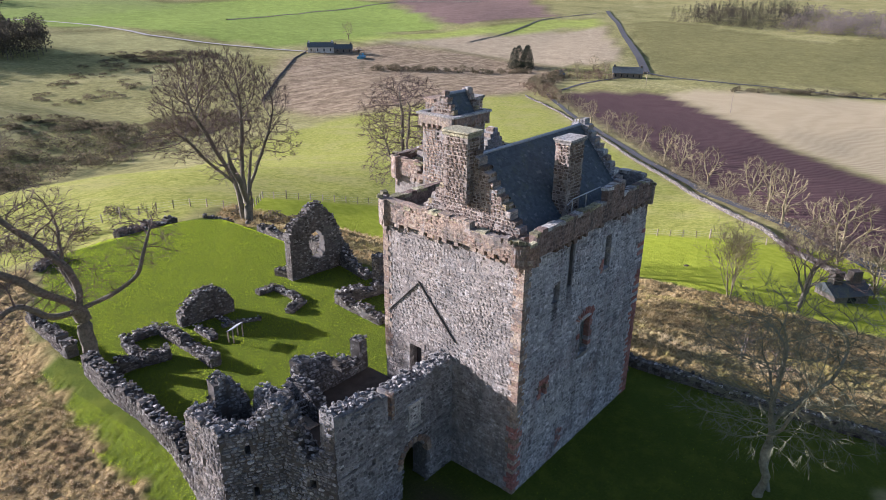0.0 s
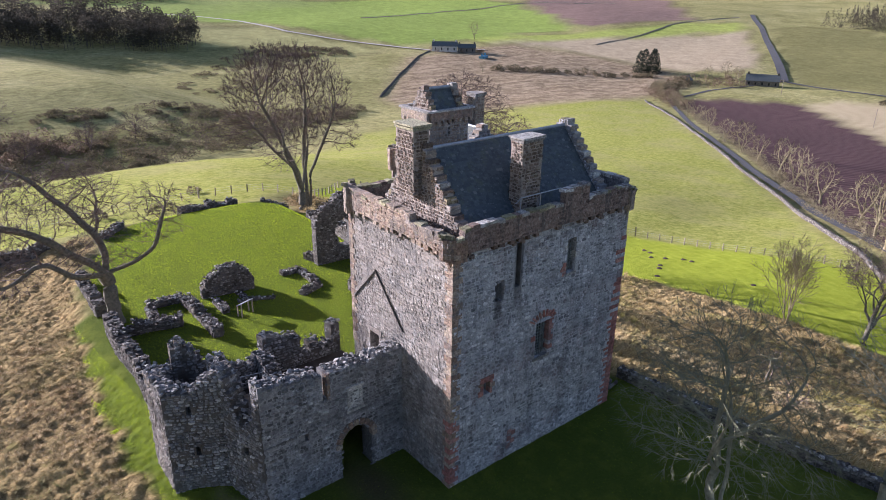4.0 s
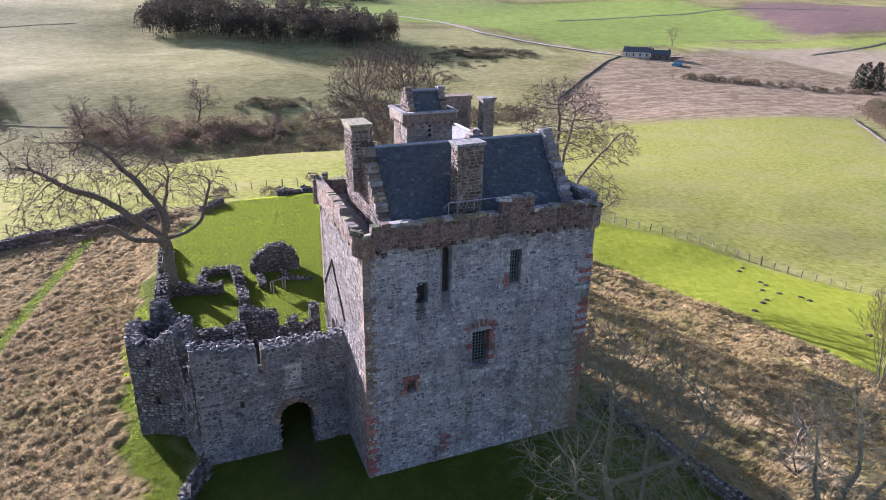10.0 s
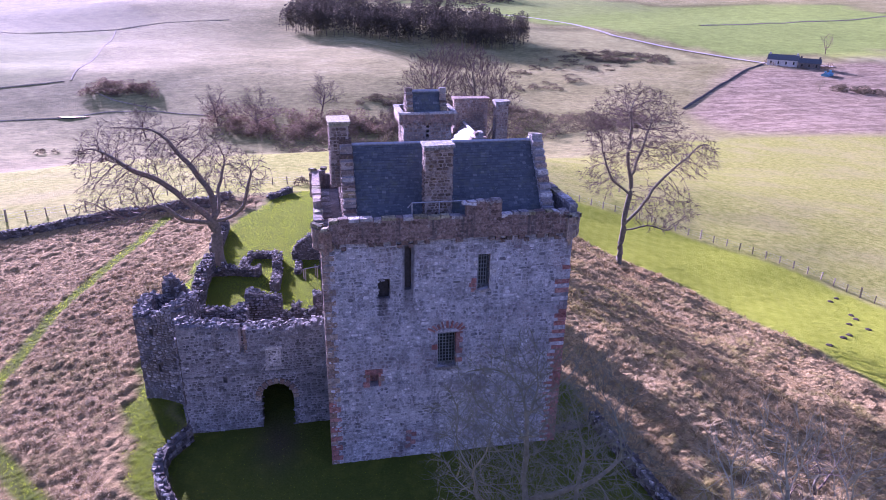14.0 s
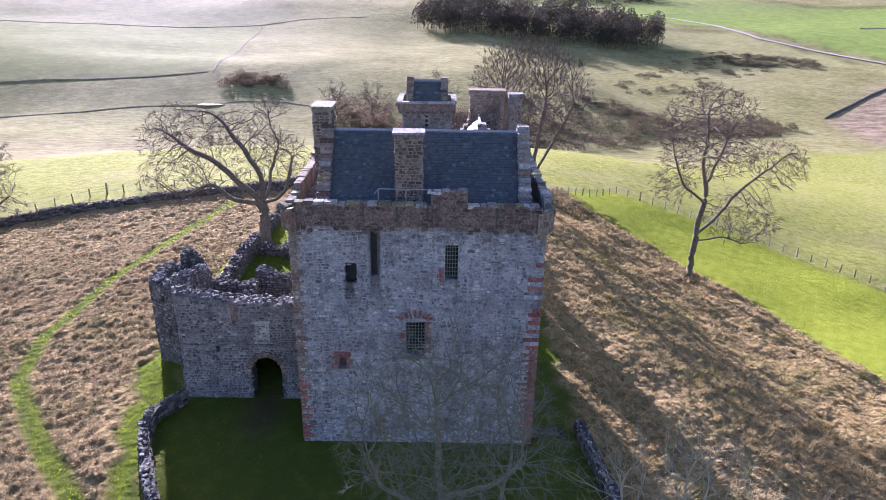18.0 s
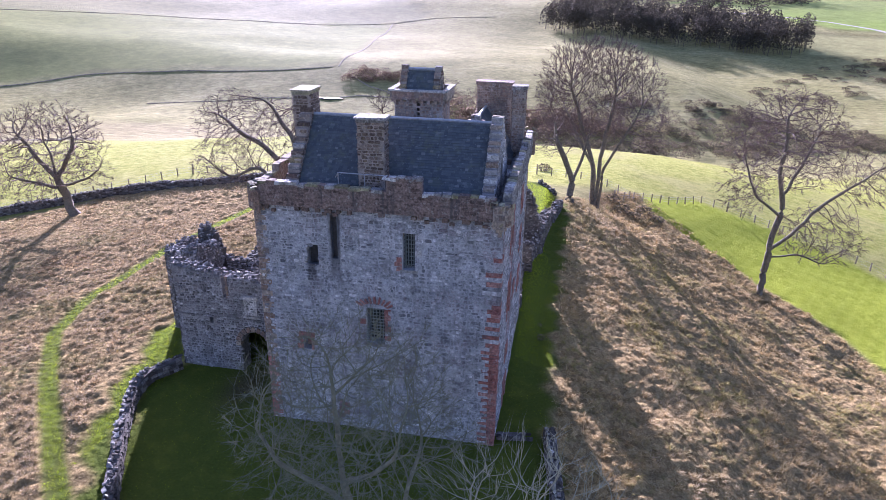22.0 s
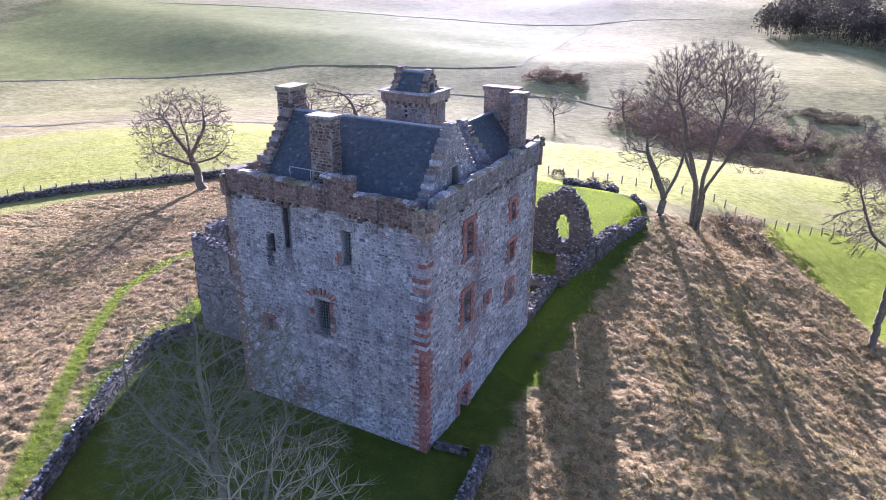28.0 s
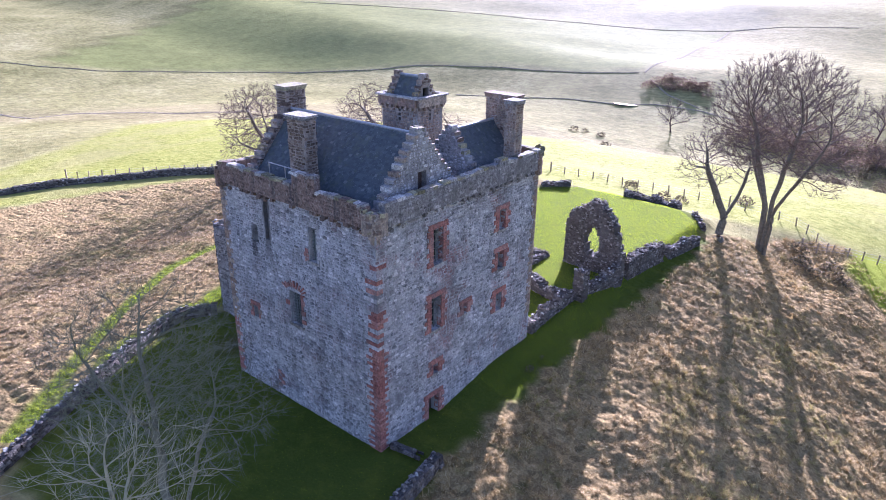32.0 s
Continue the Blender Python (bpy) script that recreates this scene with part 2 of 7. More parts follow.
m_cope = stone_material("lichened cope stone", [(0.0, (0.2, 0.19, 0.17)), (0.5, (0.36, 0.35, 0.32)), (1.0, (0.55, 0.54, 0.5))], lichen=(0.62, 0.62, 0.57), lichen_amount=0.6)
m_red = stone_material("red sandstone", REDS, stain=(0.2, 0.13, 0.11), lichen_amount=0.12)
m_dress = stone_material("brown dressed sandstone", DRESS, lichen=(0.34, 0.31, 0.11), lichen_amount=0.5, streak=0.4)
m_algae_shade = stone_material("algae-stained sandstone toned for shade", ALGAE_SHADE, lichen=(0.5, 0.5, 0.44), lichen_amount=0.4, streak=0.7, weather=False)
m_gable = stone_material("mossy brown rubble", [(0.0, (0.1, 0.075, 0.06)), (0.4, (0.19, 0.145, 0.115)), (0.75, (0.26, 0.205, 0.165)), (1.0, (0.36, 0.31, 0.26))], lichen=(0.32, 0.26, 0.08), lichen_amount=0.45, weather=False)
m_moss = stone_material("mossy cope stone", [(0.0, (0.15, 0.14, 0.085)), (0.5, (0.25, 0.235, 0.13)), (1.0, (0.38, 0.36, 0.24))], lichen=(0.52, 0.5, 0.36), lichen_amount=0.55, weather=False)
m_yellow = stone_material("lichen-gold stone", [(0.0, (0.24, 0.2, 0.12)), (0.5, (0.34, 0.28, 0.16)), (1.0, (0.42, 0.38, 0.28))], lichen=(0.42, 0.31, 0.09), lichen_amount=0.6, weather=False)


def mortar_material(name, c, stains=()):
    m, t, b = nodes_of(name)
    col = ramp(t, noise_of(t, 0.9, 8, 0.78), [(0.32, tuple(v * 0.28 for v in c)), (0.45, tuple(v * 0.65 for v in c)), (0.58, c), (0.75, tuple(min(0.72, v * 1.2) for v in c))])
    col = mix(t, 0.4, col, ramp(t, noise_of(t, 22.0, 3), [(0.35, (0.3, 0.3, 0.3)), (0.65, (0.8, 0.8, 0.8))]), "OVERLAY")
    col = drips(t, weathered(t, col), stains)
    t.links.new(col, b.inputs["Base Color"])
    b.inputs["Roughness"].default_value = 0.95
    bump(t, b, noise_of(t, 18.0, 5, 0.7), 0.8, 0.05)
    return m


m_mortar = mortar_material("lime mortar", (0.5, 0.505, 0.505), STAINS)
m_mortar_w = mortar_material("tan lime mortar", (0.33, 0.3, 0.265))
m_mortar_g = mortar_material("grey weathered mortar", (0.36, 0.35, 0.335))
m_mortar_d = mortar_material("brown weathered mortar", (0.42, 0.36, 0.3))
m_core = mortar_material("rubble core", (0.11, 0.1, 0.086))


def slate_material():
    m, t, b = nodes_of("blue-grey slate")
    col = ramp(t, piece_random(t), [(0.0, (0.066, 0.079, 0.087)), (0.5, (0.084, 0.1, 0.108)), (0.95, (0.106, 0.122, 0.128)), (1.0, (0.19, 0.2, 0.19))])
    col = mix(t, mul(t, step(t, noise_of(t, 1.2, 6, 0.7), 0.5, 0.68), 0.55), col, (0.12, 0.135, 0.085))
    col = mix(t, mul(t, step(t, noise_of(t, 6.0, 6, 0.8), 0.58, 0.66), 0.6), col, (0.32, 0.34, 0.31))
    t.links.new(col, b.inputs["Base Color"])
    b.inputs["Roughness"].default_value, b.inputs["Specular IOR Level"].default_value = 0.62, 0.3
    bump(t, b, noise_of(t, 30.0, 4), 0.5, 0.012)
    return m


def plain(name, c, rough=0.7, metal=0.0, spread=0.35, scale=6.0):
    m, t, b = nodes_of(name)
    col = ramp(t, noise_of(t, scale, 5, 0.65), [(0.3, tuple(v * (1 - spread) for v in c)), (0.7, tuple(min(1, v * (1 + spread)) for v in c))])
    t.links.new(col, b.inputs["Base Color"])
    b.inputs["Roughness"].default_value, b.inputs["Metallic"].default_value = rough, metal
    bump(t, b, noise_of(t, scale * 4, 4), 0.3, 0.01)
    return m


m_slate = slate_material()
m_lead = plain("grey lead", (0.3, 0.33, 0.36), 0.45, 0.3, 0.25)
m_iron = plain("dark iron", (0.05, 0.045, 0.04), 0.55, 0.6)
m_steel = plain("galvanised rail", (0.42, 0.43, 0.44), 0.4, 0.7)
m_mesh = plain("grey-green painted grille", (0.19, 0.22, 0.21), 0.6, 0.2)
m_door = plain("weathered dark timber", (0.07, 0.05, 0.04), 0.8, 0.0, 0.4, 12)
m_wood = plain("weathered timber", (0.3, 0.25, 0.19), 0.85, 0.0, 0.4, 10)
# Near-black sheets and floors with it stand in for the unlit interior's shade.
m_dark = plain("dark fill for unlit interior", (0.06, 0.055, 0.05), 0.95)
# Soil tone darkened so it also carries the shade inside the walls.
m_floor = plain("trodden earth floor darkened for shade", (0.05, 0.042, 0.034), 0.95, 0.0, 0.4, 1.5)
m_bark = plain("grey-brown bark", (0.15, 0.135, 0.1), 0.9, 0.0, 0.45, 5)
m_twig = plain("brown twigs", (0.145, 0.105, 0.085), 0.9, 0.0, 0.3, 2)
m_bark_pale = plain("pale lichened bark", (0.2, 0.2, 0.14), 0.9, 0.0, 0.4, 4)
m_twig_pale = plain("pale twigs", (0.17, 0.175, 0.11), 0.9, 0.0, 0.3, 2)
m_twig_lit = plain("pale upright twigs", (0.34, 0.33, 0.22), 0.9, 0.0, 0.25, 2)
m_roadside = plain("roadside twigs", (0.24, 0.205, 0.115), 0.9, 0.0, 0.3, 1)
m_asphalt = plain("worn asphalt", (0.045, 0.048, 0.055), 1.0, 0.0, 0.25, 0.4)
m_glass = plain("dark leaded glass", (0.03, 0.035, 0.04), 0.15, 0.0, 0.3, 3)
m_white = plain("whitewashed render", (0.6, 0.58, 0.54), 0.85, 0.0, 0.15, 0.6)


def ground_material():
    """Zones are laid out in two colour attributes: lawn, pasture, rough grass, heath; plough, stubble, far hill, trodden."""
    m, t, b = nodes_of("grassland")
    a1, a2 = t.nodes.new("ShaderNodeAttribute"), t.nodes.new("ShaderNodeAttribute")
    a1.attribute_name, a2.attribute_name = "zone_near", "zone_far"
    s1, s2 = t.nodes.new("ShaderNodeSeparateColor"), t.nodes.new("ShaderNodeSeparateColor")
    t.links.new(a1.outputs["Color"], s1.inputs[0])
    t.links.new(a2.outputs["Color"], s2.inputs[0])
    big, mid, fine = noise_of(t, 0.05, 6, 0.65), noise_of(t, 0.6, 6, 0.7), noise_of(t, 7.0, 7, 0.8)
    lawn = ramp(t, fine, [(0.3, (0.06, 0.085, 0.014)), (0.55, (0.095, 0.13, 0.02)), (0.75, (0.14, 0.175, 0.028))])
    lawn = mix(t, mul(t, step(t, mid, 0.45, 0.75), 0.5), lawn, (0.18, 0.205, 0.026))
    past = ramp(t, noise_of(t, 0.8, 9, 0.82), [(0.34, (0.14, 0.17, 0.033)), (0.5, (0.305, 0.325, 0.072)), (0.66, (0.45, 0.435, 0.13))])
    past = mix(t, mul(t, step(t, big, 0.42, 0.68), 0.45), past, (0.36, 0.32, 0.15))
    rough = ramp(t, fine, [(0.3, (0.16, 0.11, 0.05)), (0.5, (0.32, 0.24, 0.11)), (0.7, (0.52, 0.41, 0.21))])
    rough = mix(t, mul(t, step(t, mid, 0.52, 0.7), 0.55), rough, (0.15, 0.155, 0.04))
    cell = t.nodes.new("ShaderNodeTexVoronoi")
    cell.inputs["Scale"].default_value = 2.3
    t.links.new(coords(t), cell.inputs["Vector"])
    rough = mix(t, 0.5, rough, ramp(t, cell.outputs["Color"], [(0.2, (0.3, 0.3, 0.3)), (0.8, (0.8, 0.8, 0.8))]), "OVERLAY")
    heath = ramp(t, noise_of(t, 0.14, 7, 0.75), [(0.3, (0.13, 0.098, 0.06)), (0.5, (0.26, 0.2, 0.13)), (0.7, (0.42, 0.34, 0.215))])
    heath = mix(t, mul(t, step(t, noise_of(t, 0.16, 6, 0.75, (0.22, 1.0, 1.0)), 0.48, 0.6), 0.7), heath, (0.42, 0.33, 0.22))
    wv = t.nodes.new("ShaderNodeTexWave")
    wv.inputs["Scale"].default_value, wv.inputs["Distortion"].default_value = 0.1, 3.0
    mp = t.nodes.new("ShaderNodeMapping")
    mp.inputs["Rotation"].default_value = (0, 0, radians(-38))
    t.links.new(coords(t), mp.inputs["Vector"])
    t.links.new(mp.outputs["Vector"], wv.inputs["Vector"])
    plough = ramp(t, wv.outputs["Fac"], [(0.0, (0.075, 0.045, 0.05)), (1.0, (0.115, 0.072, 0.075))])
    stub = ramp(t, wv.outputs["Fac"], [(0.0, (0.4, 0.33, 0.2)), (1.0, (0.52, 0.44, 0.28))])
    hill = ramp(t, noise_of(t, 0.02, 8, 0.75), [(0.3, (0.17, 0.168, 0.06)), (0.5, (0.28, 0.265, 0.108)), (0.7, (0.385, 0.355, 0.17))])
    mottle = ramp(t, noise_of(t, 0.3, 8, 0.82, (0.8, 1.3, 1.0)), [(0.36, (0.2, 0.2, 0.2)), (0.5, (0.5, 0.5, 0.5)), (0.64, (0.85, 0.85, 0.85))])
    hill = mix(t, 0.6, hill, mottle, "OVERLAY")
    heath = mix(t, 0.5, heath, mottle, "OVERLAY")
    mud = ramp(t, fine, [(0.3, (0.07, 0.055, 0.035)), (0.7, (0.13, 0.105, 0.065))])
    col = mix(t, s1.outputs[1], hill, past)
    col = mix(t, s1.outputs[2], col, rough)
    col = mix(t, s2.outputs[2], col, heath)
    a3 = t.nodes.new("ShaderNodeAttribute")
    a3.attribute_name = "zone_field"
    fld = mix(t, 0.45, a3.outputs["Color"], ramp(t, noise_of(t, 0.09, 7, 0.7), [(0.3, (0.28, 0.28, 0.28)), (0.7, (0.75, 0.75, 0.75))]), "OVERLAY")
    fld = mix(t, 0.3, fld, mottle, "OVERLAY")
    col = mix(t, a3.outputs["Alpha"], col, fld)
    col = mix(t, s2.outputs[0], col, plough)
    col = mix(t, s2.outputs[1], col, stub)
    wm = t.nodes.new("ShaderNodeTexWave")
    wm.inputs["Scale"].default_value, wm.inputs["Distortion"].default_value = 0.22, 0.6
    mq = t.nodes.new("ShaderNodeMapping")
    mq.inputs["Rotation"].default_value = (0, 0, radians(28))
    t.links.new(coords(t), mq.inputs["Vector"])
    t.links.new(mq.outputs["Vector"], wm.inputs["Vector"])
    mown = mix(t, 0.16, ramp(t, mid, [(0.3, (0.23, 0.29, 0.02)), (0.7, (0.37, 0.42, 0.045))]), ramp(t, wm.outputs["Fac"], [(0.0, (0.25, 0.32, 0.025)), (1.0, (0.36, 0.41, 0.06))]))
    col = mix(t, a2.outputs["Alpha"], col, mown)
    col = mix(t, s1.outputs[0], col, lawn)
    col = mix(t, a1.outputs["Alpha"], mud, col)
    t.links.new(col, b.inputs["Base Color"])
    b.inputs["Roughness"].default_value = 0.9
    b.inputs["Specular IOR Level"].default_value = 0.016
    b.inputs["Sheen Weight"].default_value, b.inputs["Sheen Roughness"].default_value = 0.012, 0.4
    b.inputs["Sheen Tint"].default_value = (1.0, 0.95, 0.5, 1)
    h = t.nodes.new("ShaderNodeMath")
    h.operation = "ADD"
    t.links.new(mul(t, mid, 2.0), h.inputs[0])
    t.links.new(fine, h.inputs[1])
    vor = t.nodes.new("ShaderNodeTexVoronoi")
    vor.feature, vor.inputs["Scale"].default_value = "SMOOTH_F1", 2.3
    t.links.new(coords(t), vor.inputs["Vector"])
    k = t.nodes.new("ShaderNodeMath")
    k.operation = "SUBTRACT"
    t.links.new(h.outputs[0], k.inputs[0])
    t.links.new(mul(t, mul(t, vor.outputs["Distance"], s1.outputs[2]), 2.2), k.inputs[1])
    bump(t, b, k.outputs[0], 0.9, 0.22)
    return m


m_ground = ground_material()


def blade_material(name, stops, glow, patch=None):
    m, t, b = nodes_of(name)
    g = t.nodes.new("ShaderNodeNewGeometry")
    col = ramp(t, g.outputs["Random Per Island"], stops)
    col = mix(t, mul(t, step(t, noise_of(t, 0.25, 4), 0.42, 0.68), 0.4), col, stops[0][1])
    if patch:
        col = mix(t, mul(t, step(t, noise_of(t, 0.22, 5, 0.65, (1.0, 0.3, 1.0)), 0.55, 0.68), 0.5), col, (0.6, 0.5, 0.32))
        col = mix(t, mul(t, step(t, noise_of(t, 0.17, 6, 0.7, (0.9, 0.45, 1.0)), 0.55, 0.66), 0.5), col, (0.29, 0.18, 0.09))
        col = mix(t, mul(t, step(t, noise_of(t, 0.13, 5, 0.65), 0.49, 0.62), 0.5), col, patch)
    t.links.new(col, b.inputs["Base Color"])
    b.inputs["Roughness"].default_value, b.inputs["Specular IOR Level"].default_value = 0.85, 0.08
    tr = t.nodes.new("ShaderNodeBsdfTranslucent")
    t.links.new(col, tr.inputs["Color"])
    mx = t.nodes.new("ShaderNodeMixShader")
    mx.inputs[0].default_value = glow
    t.links.new(b.outputs[0], mx.inputs[1])
    t.links.new(tr.outputs[0], mx.inputs[2])
    t.links.new(mx.outputs[0], t.nodes["Material Output"].inputs["Surface"])
    return m


# Needle colour paled to carry the haze over the far woods.
m_fir = blade_material("dull pine needles paled for haze", [(0.0, (0.07, 0.065, 0.05)), (0.6, (0.115, 0.105, 0.082)), (1.0, (0.155, 0.14, 0.11))], 0.4)
m_spruce = blade_material("dark spruce needles", [(0.0, (0.025, 0.034, 0.024)), (0.6, (0.042, 0.056, 0.038)), (1.0, (0.07, 0.08, 0.058))], 0.25)
# Gorse colour lightened in place of the haze over the valley.
m_gorse = blade_material("gorse scrub paled for haze", [(0.0, (0.12, 0.11, 0.065)), (0.5, (0.2, 0.175, 0.115)), (1.0, (0.29, 0.235, 0.16))], 0.5)
m_brush = blade_material("brown leafless brushwood", [(0.0, (0.15, 0.11, 0.075)), (0.5, (0.27, 0.205, 0.145)), (1.0, (0.36, 0.29, 0.21))], 0.5)
# Hedge colour paled too, with the distance's haze put into it.
m_hedge = plain("brown hedge twigs and bank grass paled for haze", (0.3, 0.255, 0.17), 0.95, 0.0, 0.5, 0.7)
m_tawny = blade_material("dry tawny grass", [(0.0, (0.28, 0.19, 0.075)), (0.5, (0.47, 0.36, 0.16)), (1.0, (0.65, 0.54, 0.3))], 0.26, (0.27, 0.28, 0.06))
m_bracken = blade_material("dry brown tussock grass", [(0.0, (0.28, 0.2, 0.105)), (0.5, (0.49, 0.375, 0.205)), (1.0, (0.68, 0.56, 0.35))], 0.18, (0.21, 0.23, 0.055))
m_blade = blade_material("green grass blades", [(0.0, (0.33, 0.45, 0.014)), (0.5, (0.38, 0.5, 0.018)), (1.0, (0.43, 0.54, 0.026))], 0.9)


# ---- building helpers ----
rng = np.random.default_rng(7)


def solid(name, verts, faces, material, parent=None, label="", flat=True):
    me = bpy.data.meshes.new(name)
    me.from_pydata([tuple(v) for v in verts], [], faces if isinstance(faces, list) else faces.tolist())
    me.materials.append(material)
    if not flat:
        me.shade_smooth()
    ob = new(name, me)
    if parent:
        ob.parent = parent
    if label:
        tagged(ob, label)
    return ob


def part(name, bm, material, parent, label=""):
    me = bpy.data.meshes.new(name)
    bmesh.ops.recalc_face_normals(bm, faces=bm.faces)
    bm.to_mesh(me)
    bm.free()
    me.materials.append(material)
    ob = new(name, me)
    if parent:
        ob.parent = parent
    if label:
        tagged(ob, label)
    return ob


def thing(name, label, category, group="", kind=""):
    return tagged(new(name), label, category, group, kind)


def block(bm, x0, y0, z0, x1, y1, z1, worn=0.0, taper=0.0):
    """A box with worn, slightly uneven corners."""
    cx, cy = (x0 + x1) / 2, (y0 + y1) / 2
    vs = []
    for z, k in ((z0, 1.0), (z1, 1.0 - taper)):
        for x, y in ((x0, y0), (x1, y0), (x1, y1), (x0, y1)):
            vs.append(bm.verts.new((cx + (x - cx) * k + random.uniform(-worn, worn), cy + (y - cy) * k + random.uniform(-worn, worn), z + random.uniform(-worn, worn))))
    for f in ((3, 2, 1, 0), (4, 5, 6, 7), (0, 1, 5, 4), (1, 2, 6, 5), (2, 3, 7, 6), (3, 0, 4, 7)):
        bm.faces.new([vs[i] for i in f])
    return vs


def rod(bm, a, b, r, sides=6):
    a, b = Vector(a), Vector(b)
    m = (b - a).to_track_quat("Z", "Y").to_matrix()
    rings = [[bm.verts.new(p + m @ Vector((r * math.cos(k * math.tau / sides), r * math.sin(k * math.tau / sides), 0))) for k in range(sides)] for p in (a, b)]
    for k in range(sides):
        bm.faces.new((rings[0][k], rings[0][(k + 1) % sides], rings[1][(k + 1) % sides], rings[1][k]))
    bm.faces.new(rings[0][::-1])
    bm.faces.new(rings[1])


class Line:
    """A way along the plan: at(u) gives the place and the left-hand normal there."""

    def __init__(self, pts):
        self.p = np.array(pts, float)
        seg = np.diff(self.p, axis=0)
        self.len = np.hypot(seg[:, 0], seg[:, 1])
        self.u = np.concatenate([[0], np.cumsum(self.len)])
        n = np.stack([-seg[:, 1], seg[:, 0]], 1) / self.len[:, None]
        v = np.concatenate([n[:1], (n[:-1] + n[1:]) / (1 + (n[:-1] * n[1:]).sum(1))[:, None], n[-1:]])
        self.n, self.total, self.flat = v, self.u[-1], n

    def at(self, u):
        u = np.asarray(u, float)
        x, y = np.interp(u, self.u, self.p[:, 0]), np.interp(u, self.u, self.p[:, 1])
        nx, ny = np.interp(u, self.u, self.n[:, 0]), np.interp(u, self.u, self.n[:, 1])
        return x, y, nx, ny


def breaks(a, b, cell, edges=()):
    n = max(1, round((b - a) / cell))
    g = [v for v in np.linspace(a, b, n + 1)]
    keep = sorted(set([a, b] + [e for e in edges if a < e < b]))
    g = [v for v in g if min(abs(v - k) for k in keep) > cell * 0.45]
    return np.array(sorted(g + keep))


def rubble_wall(name, line, thick, z0, top, material, parent=None, label="", holes=(), hole=None, cell=0.4, jitter=0.03, batter=0.0):
    """A wall of uneven outline along a line, with openings that go through it. holes: (u0, z0, u1, z1); hole(u, z): true where it is open."""
    line = line if isinstance(line, Line) else Line(line)
    topf = top if callable(top) else (lambda u: top + 0 * u)
    us = breaks(0, line.total, cell, [h[i] for h in holes for i in (0, 2)] + list(line.u[1:-1]))
    zmax = float(np.max(topf(np.linspace(0, line.total, 200))))
    zs = breaks(z0, zmax, cell * 0.85, [h[i] for h in holes for i in (1, 3)])
    uc, zc = (us[1:] + us[:-1]) / 2, (zs[1:] + zs[:-1]) / 2
    full = zc[None, :] < np.asarray(topf(uc))[:, None] + 0.01
    for a, b, c, d in holes:
        full &= ~((uc[:, None] > a) & (uc[:, None] < c) & (zc[None, :] > b) & (zc[None, :] < d))
    if hole:
        full &= ~hole(uc[:, None] + 0 * zc[None, :], zc[None, :] + 0 * uc[:, None])
    pad = np.pad(full, 1)
    index, verts, faces = {}, [], []
    x, y, nx, ny = line.at(us)

    def vert(i, k, s):
        key = (i, k, s)
        if key not in index:
            j = rng.uniform(-jitter, jitter, 3)
            half = thick / 2 + s * 0 - batter * (zs[k] - z0)
            index[key] = len(verts)
            verts.append((x[i] + s * nx[i] * (half + j[0]) + j[1] * 0.6, y[i] + s * ny[i] * (half + j[0]) + j[1] * 0.6, zs[k] + (j[2] if 0 < k else 0)))
        return index[key]

    for i in range(len(uc)):
        for k in range(len(zc)):
            if not full[i, k]:
                continue
            for s in (1, -1):
                q = [vert(i, k, s), vert(i + 1, k, s), vert(i + 1, k + 1, s), vert(i, k + 1, s)]
                faces.append(q[::-1] if s > 0 else q)
            if not pad[i + 1, k + 2]:
                faces.append([vert(i, k + 1, 1), vert(i + 1, k + 1, 1), vert(i + 1, k + 1, -1), vert(i, k + 1, -1)][::-1])
            if not pad[i + 1, k]:
                faces.append([vert(i, k, 1), vert(i + 1, k, 1), vert(i + 1, k, -1), vert(i, k, -1)])
            if not pad[i, k + 1]:
                faces.append([vert(i, k, 1), vert(i, k, -1), vert(i, k + 1, -1), vert(i, k + 1, 1)][::-1])
            if not pad[i + 2, k + 1]:
                faces.append([vert(i + 1, k, 1), vert(i + 1, k, -1), vert(i + 1, k + 1, -1), vert(i + 1, k + 1, 1)])
    return solid(name, verts, faces, material, parent, label)


BOX = np.array([(-.5, 0, -.5), (.5, 0, -.5), (.5, 0, .5), (-.5, 0, .5), (-.5, 1, -.5), (.5, 1, -.5), (.5, 1, .5), (-.5, 1, .5)], float)
QUADS = np.array([(4, 7, 6, 5), (0, 4, 5, 1), (1, 5, 6, 2), (2, 6, 7, 3), (3, 7, 4, 0)])
STONES = []
for k in range(10):
    g = np.random.default_rng(k)
    v = BOX.copy()
    v[4:, 0] *= g.uniform(0.72, 0.93, 4)
    v[4:, 2] *= g.uniform(0.66, 0.92, 4)
    v[:4, [0, 2]] *= g.uniform(0.9, 1.0, (4, 2))
    v[4:, 1] = g.uniform(0.75, 1.1, 4)
    STONES.append(v)
ROUND = []
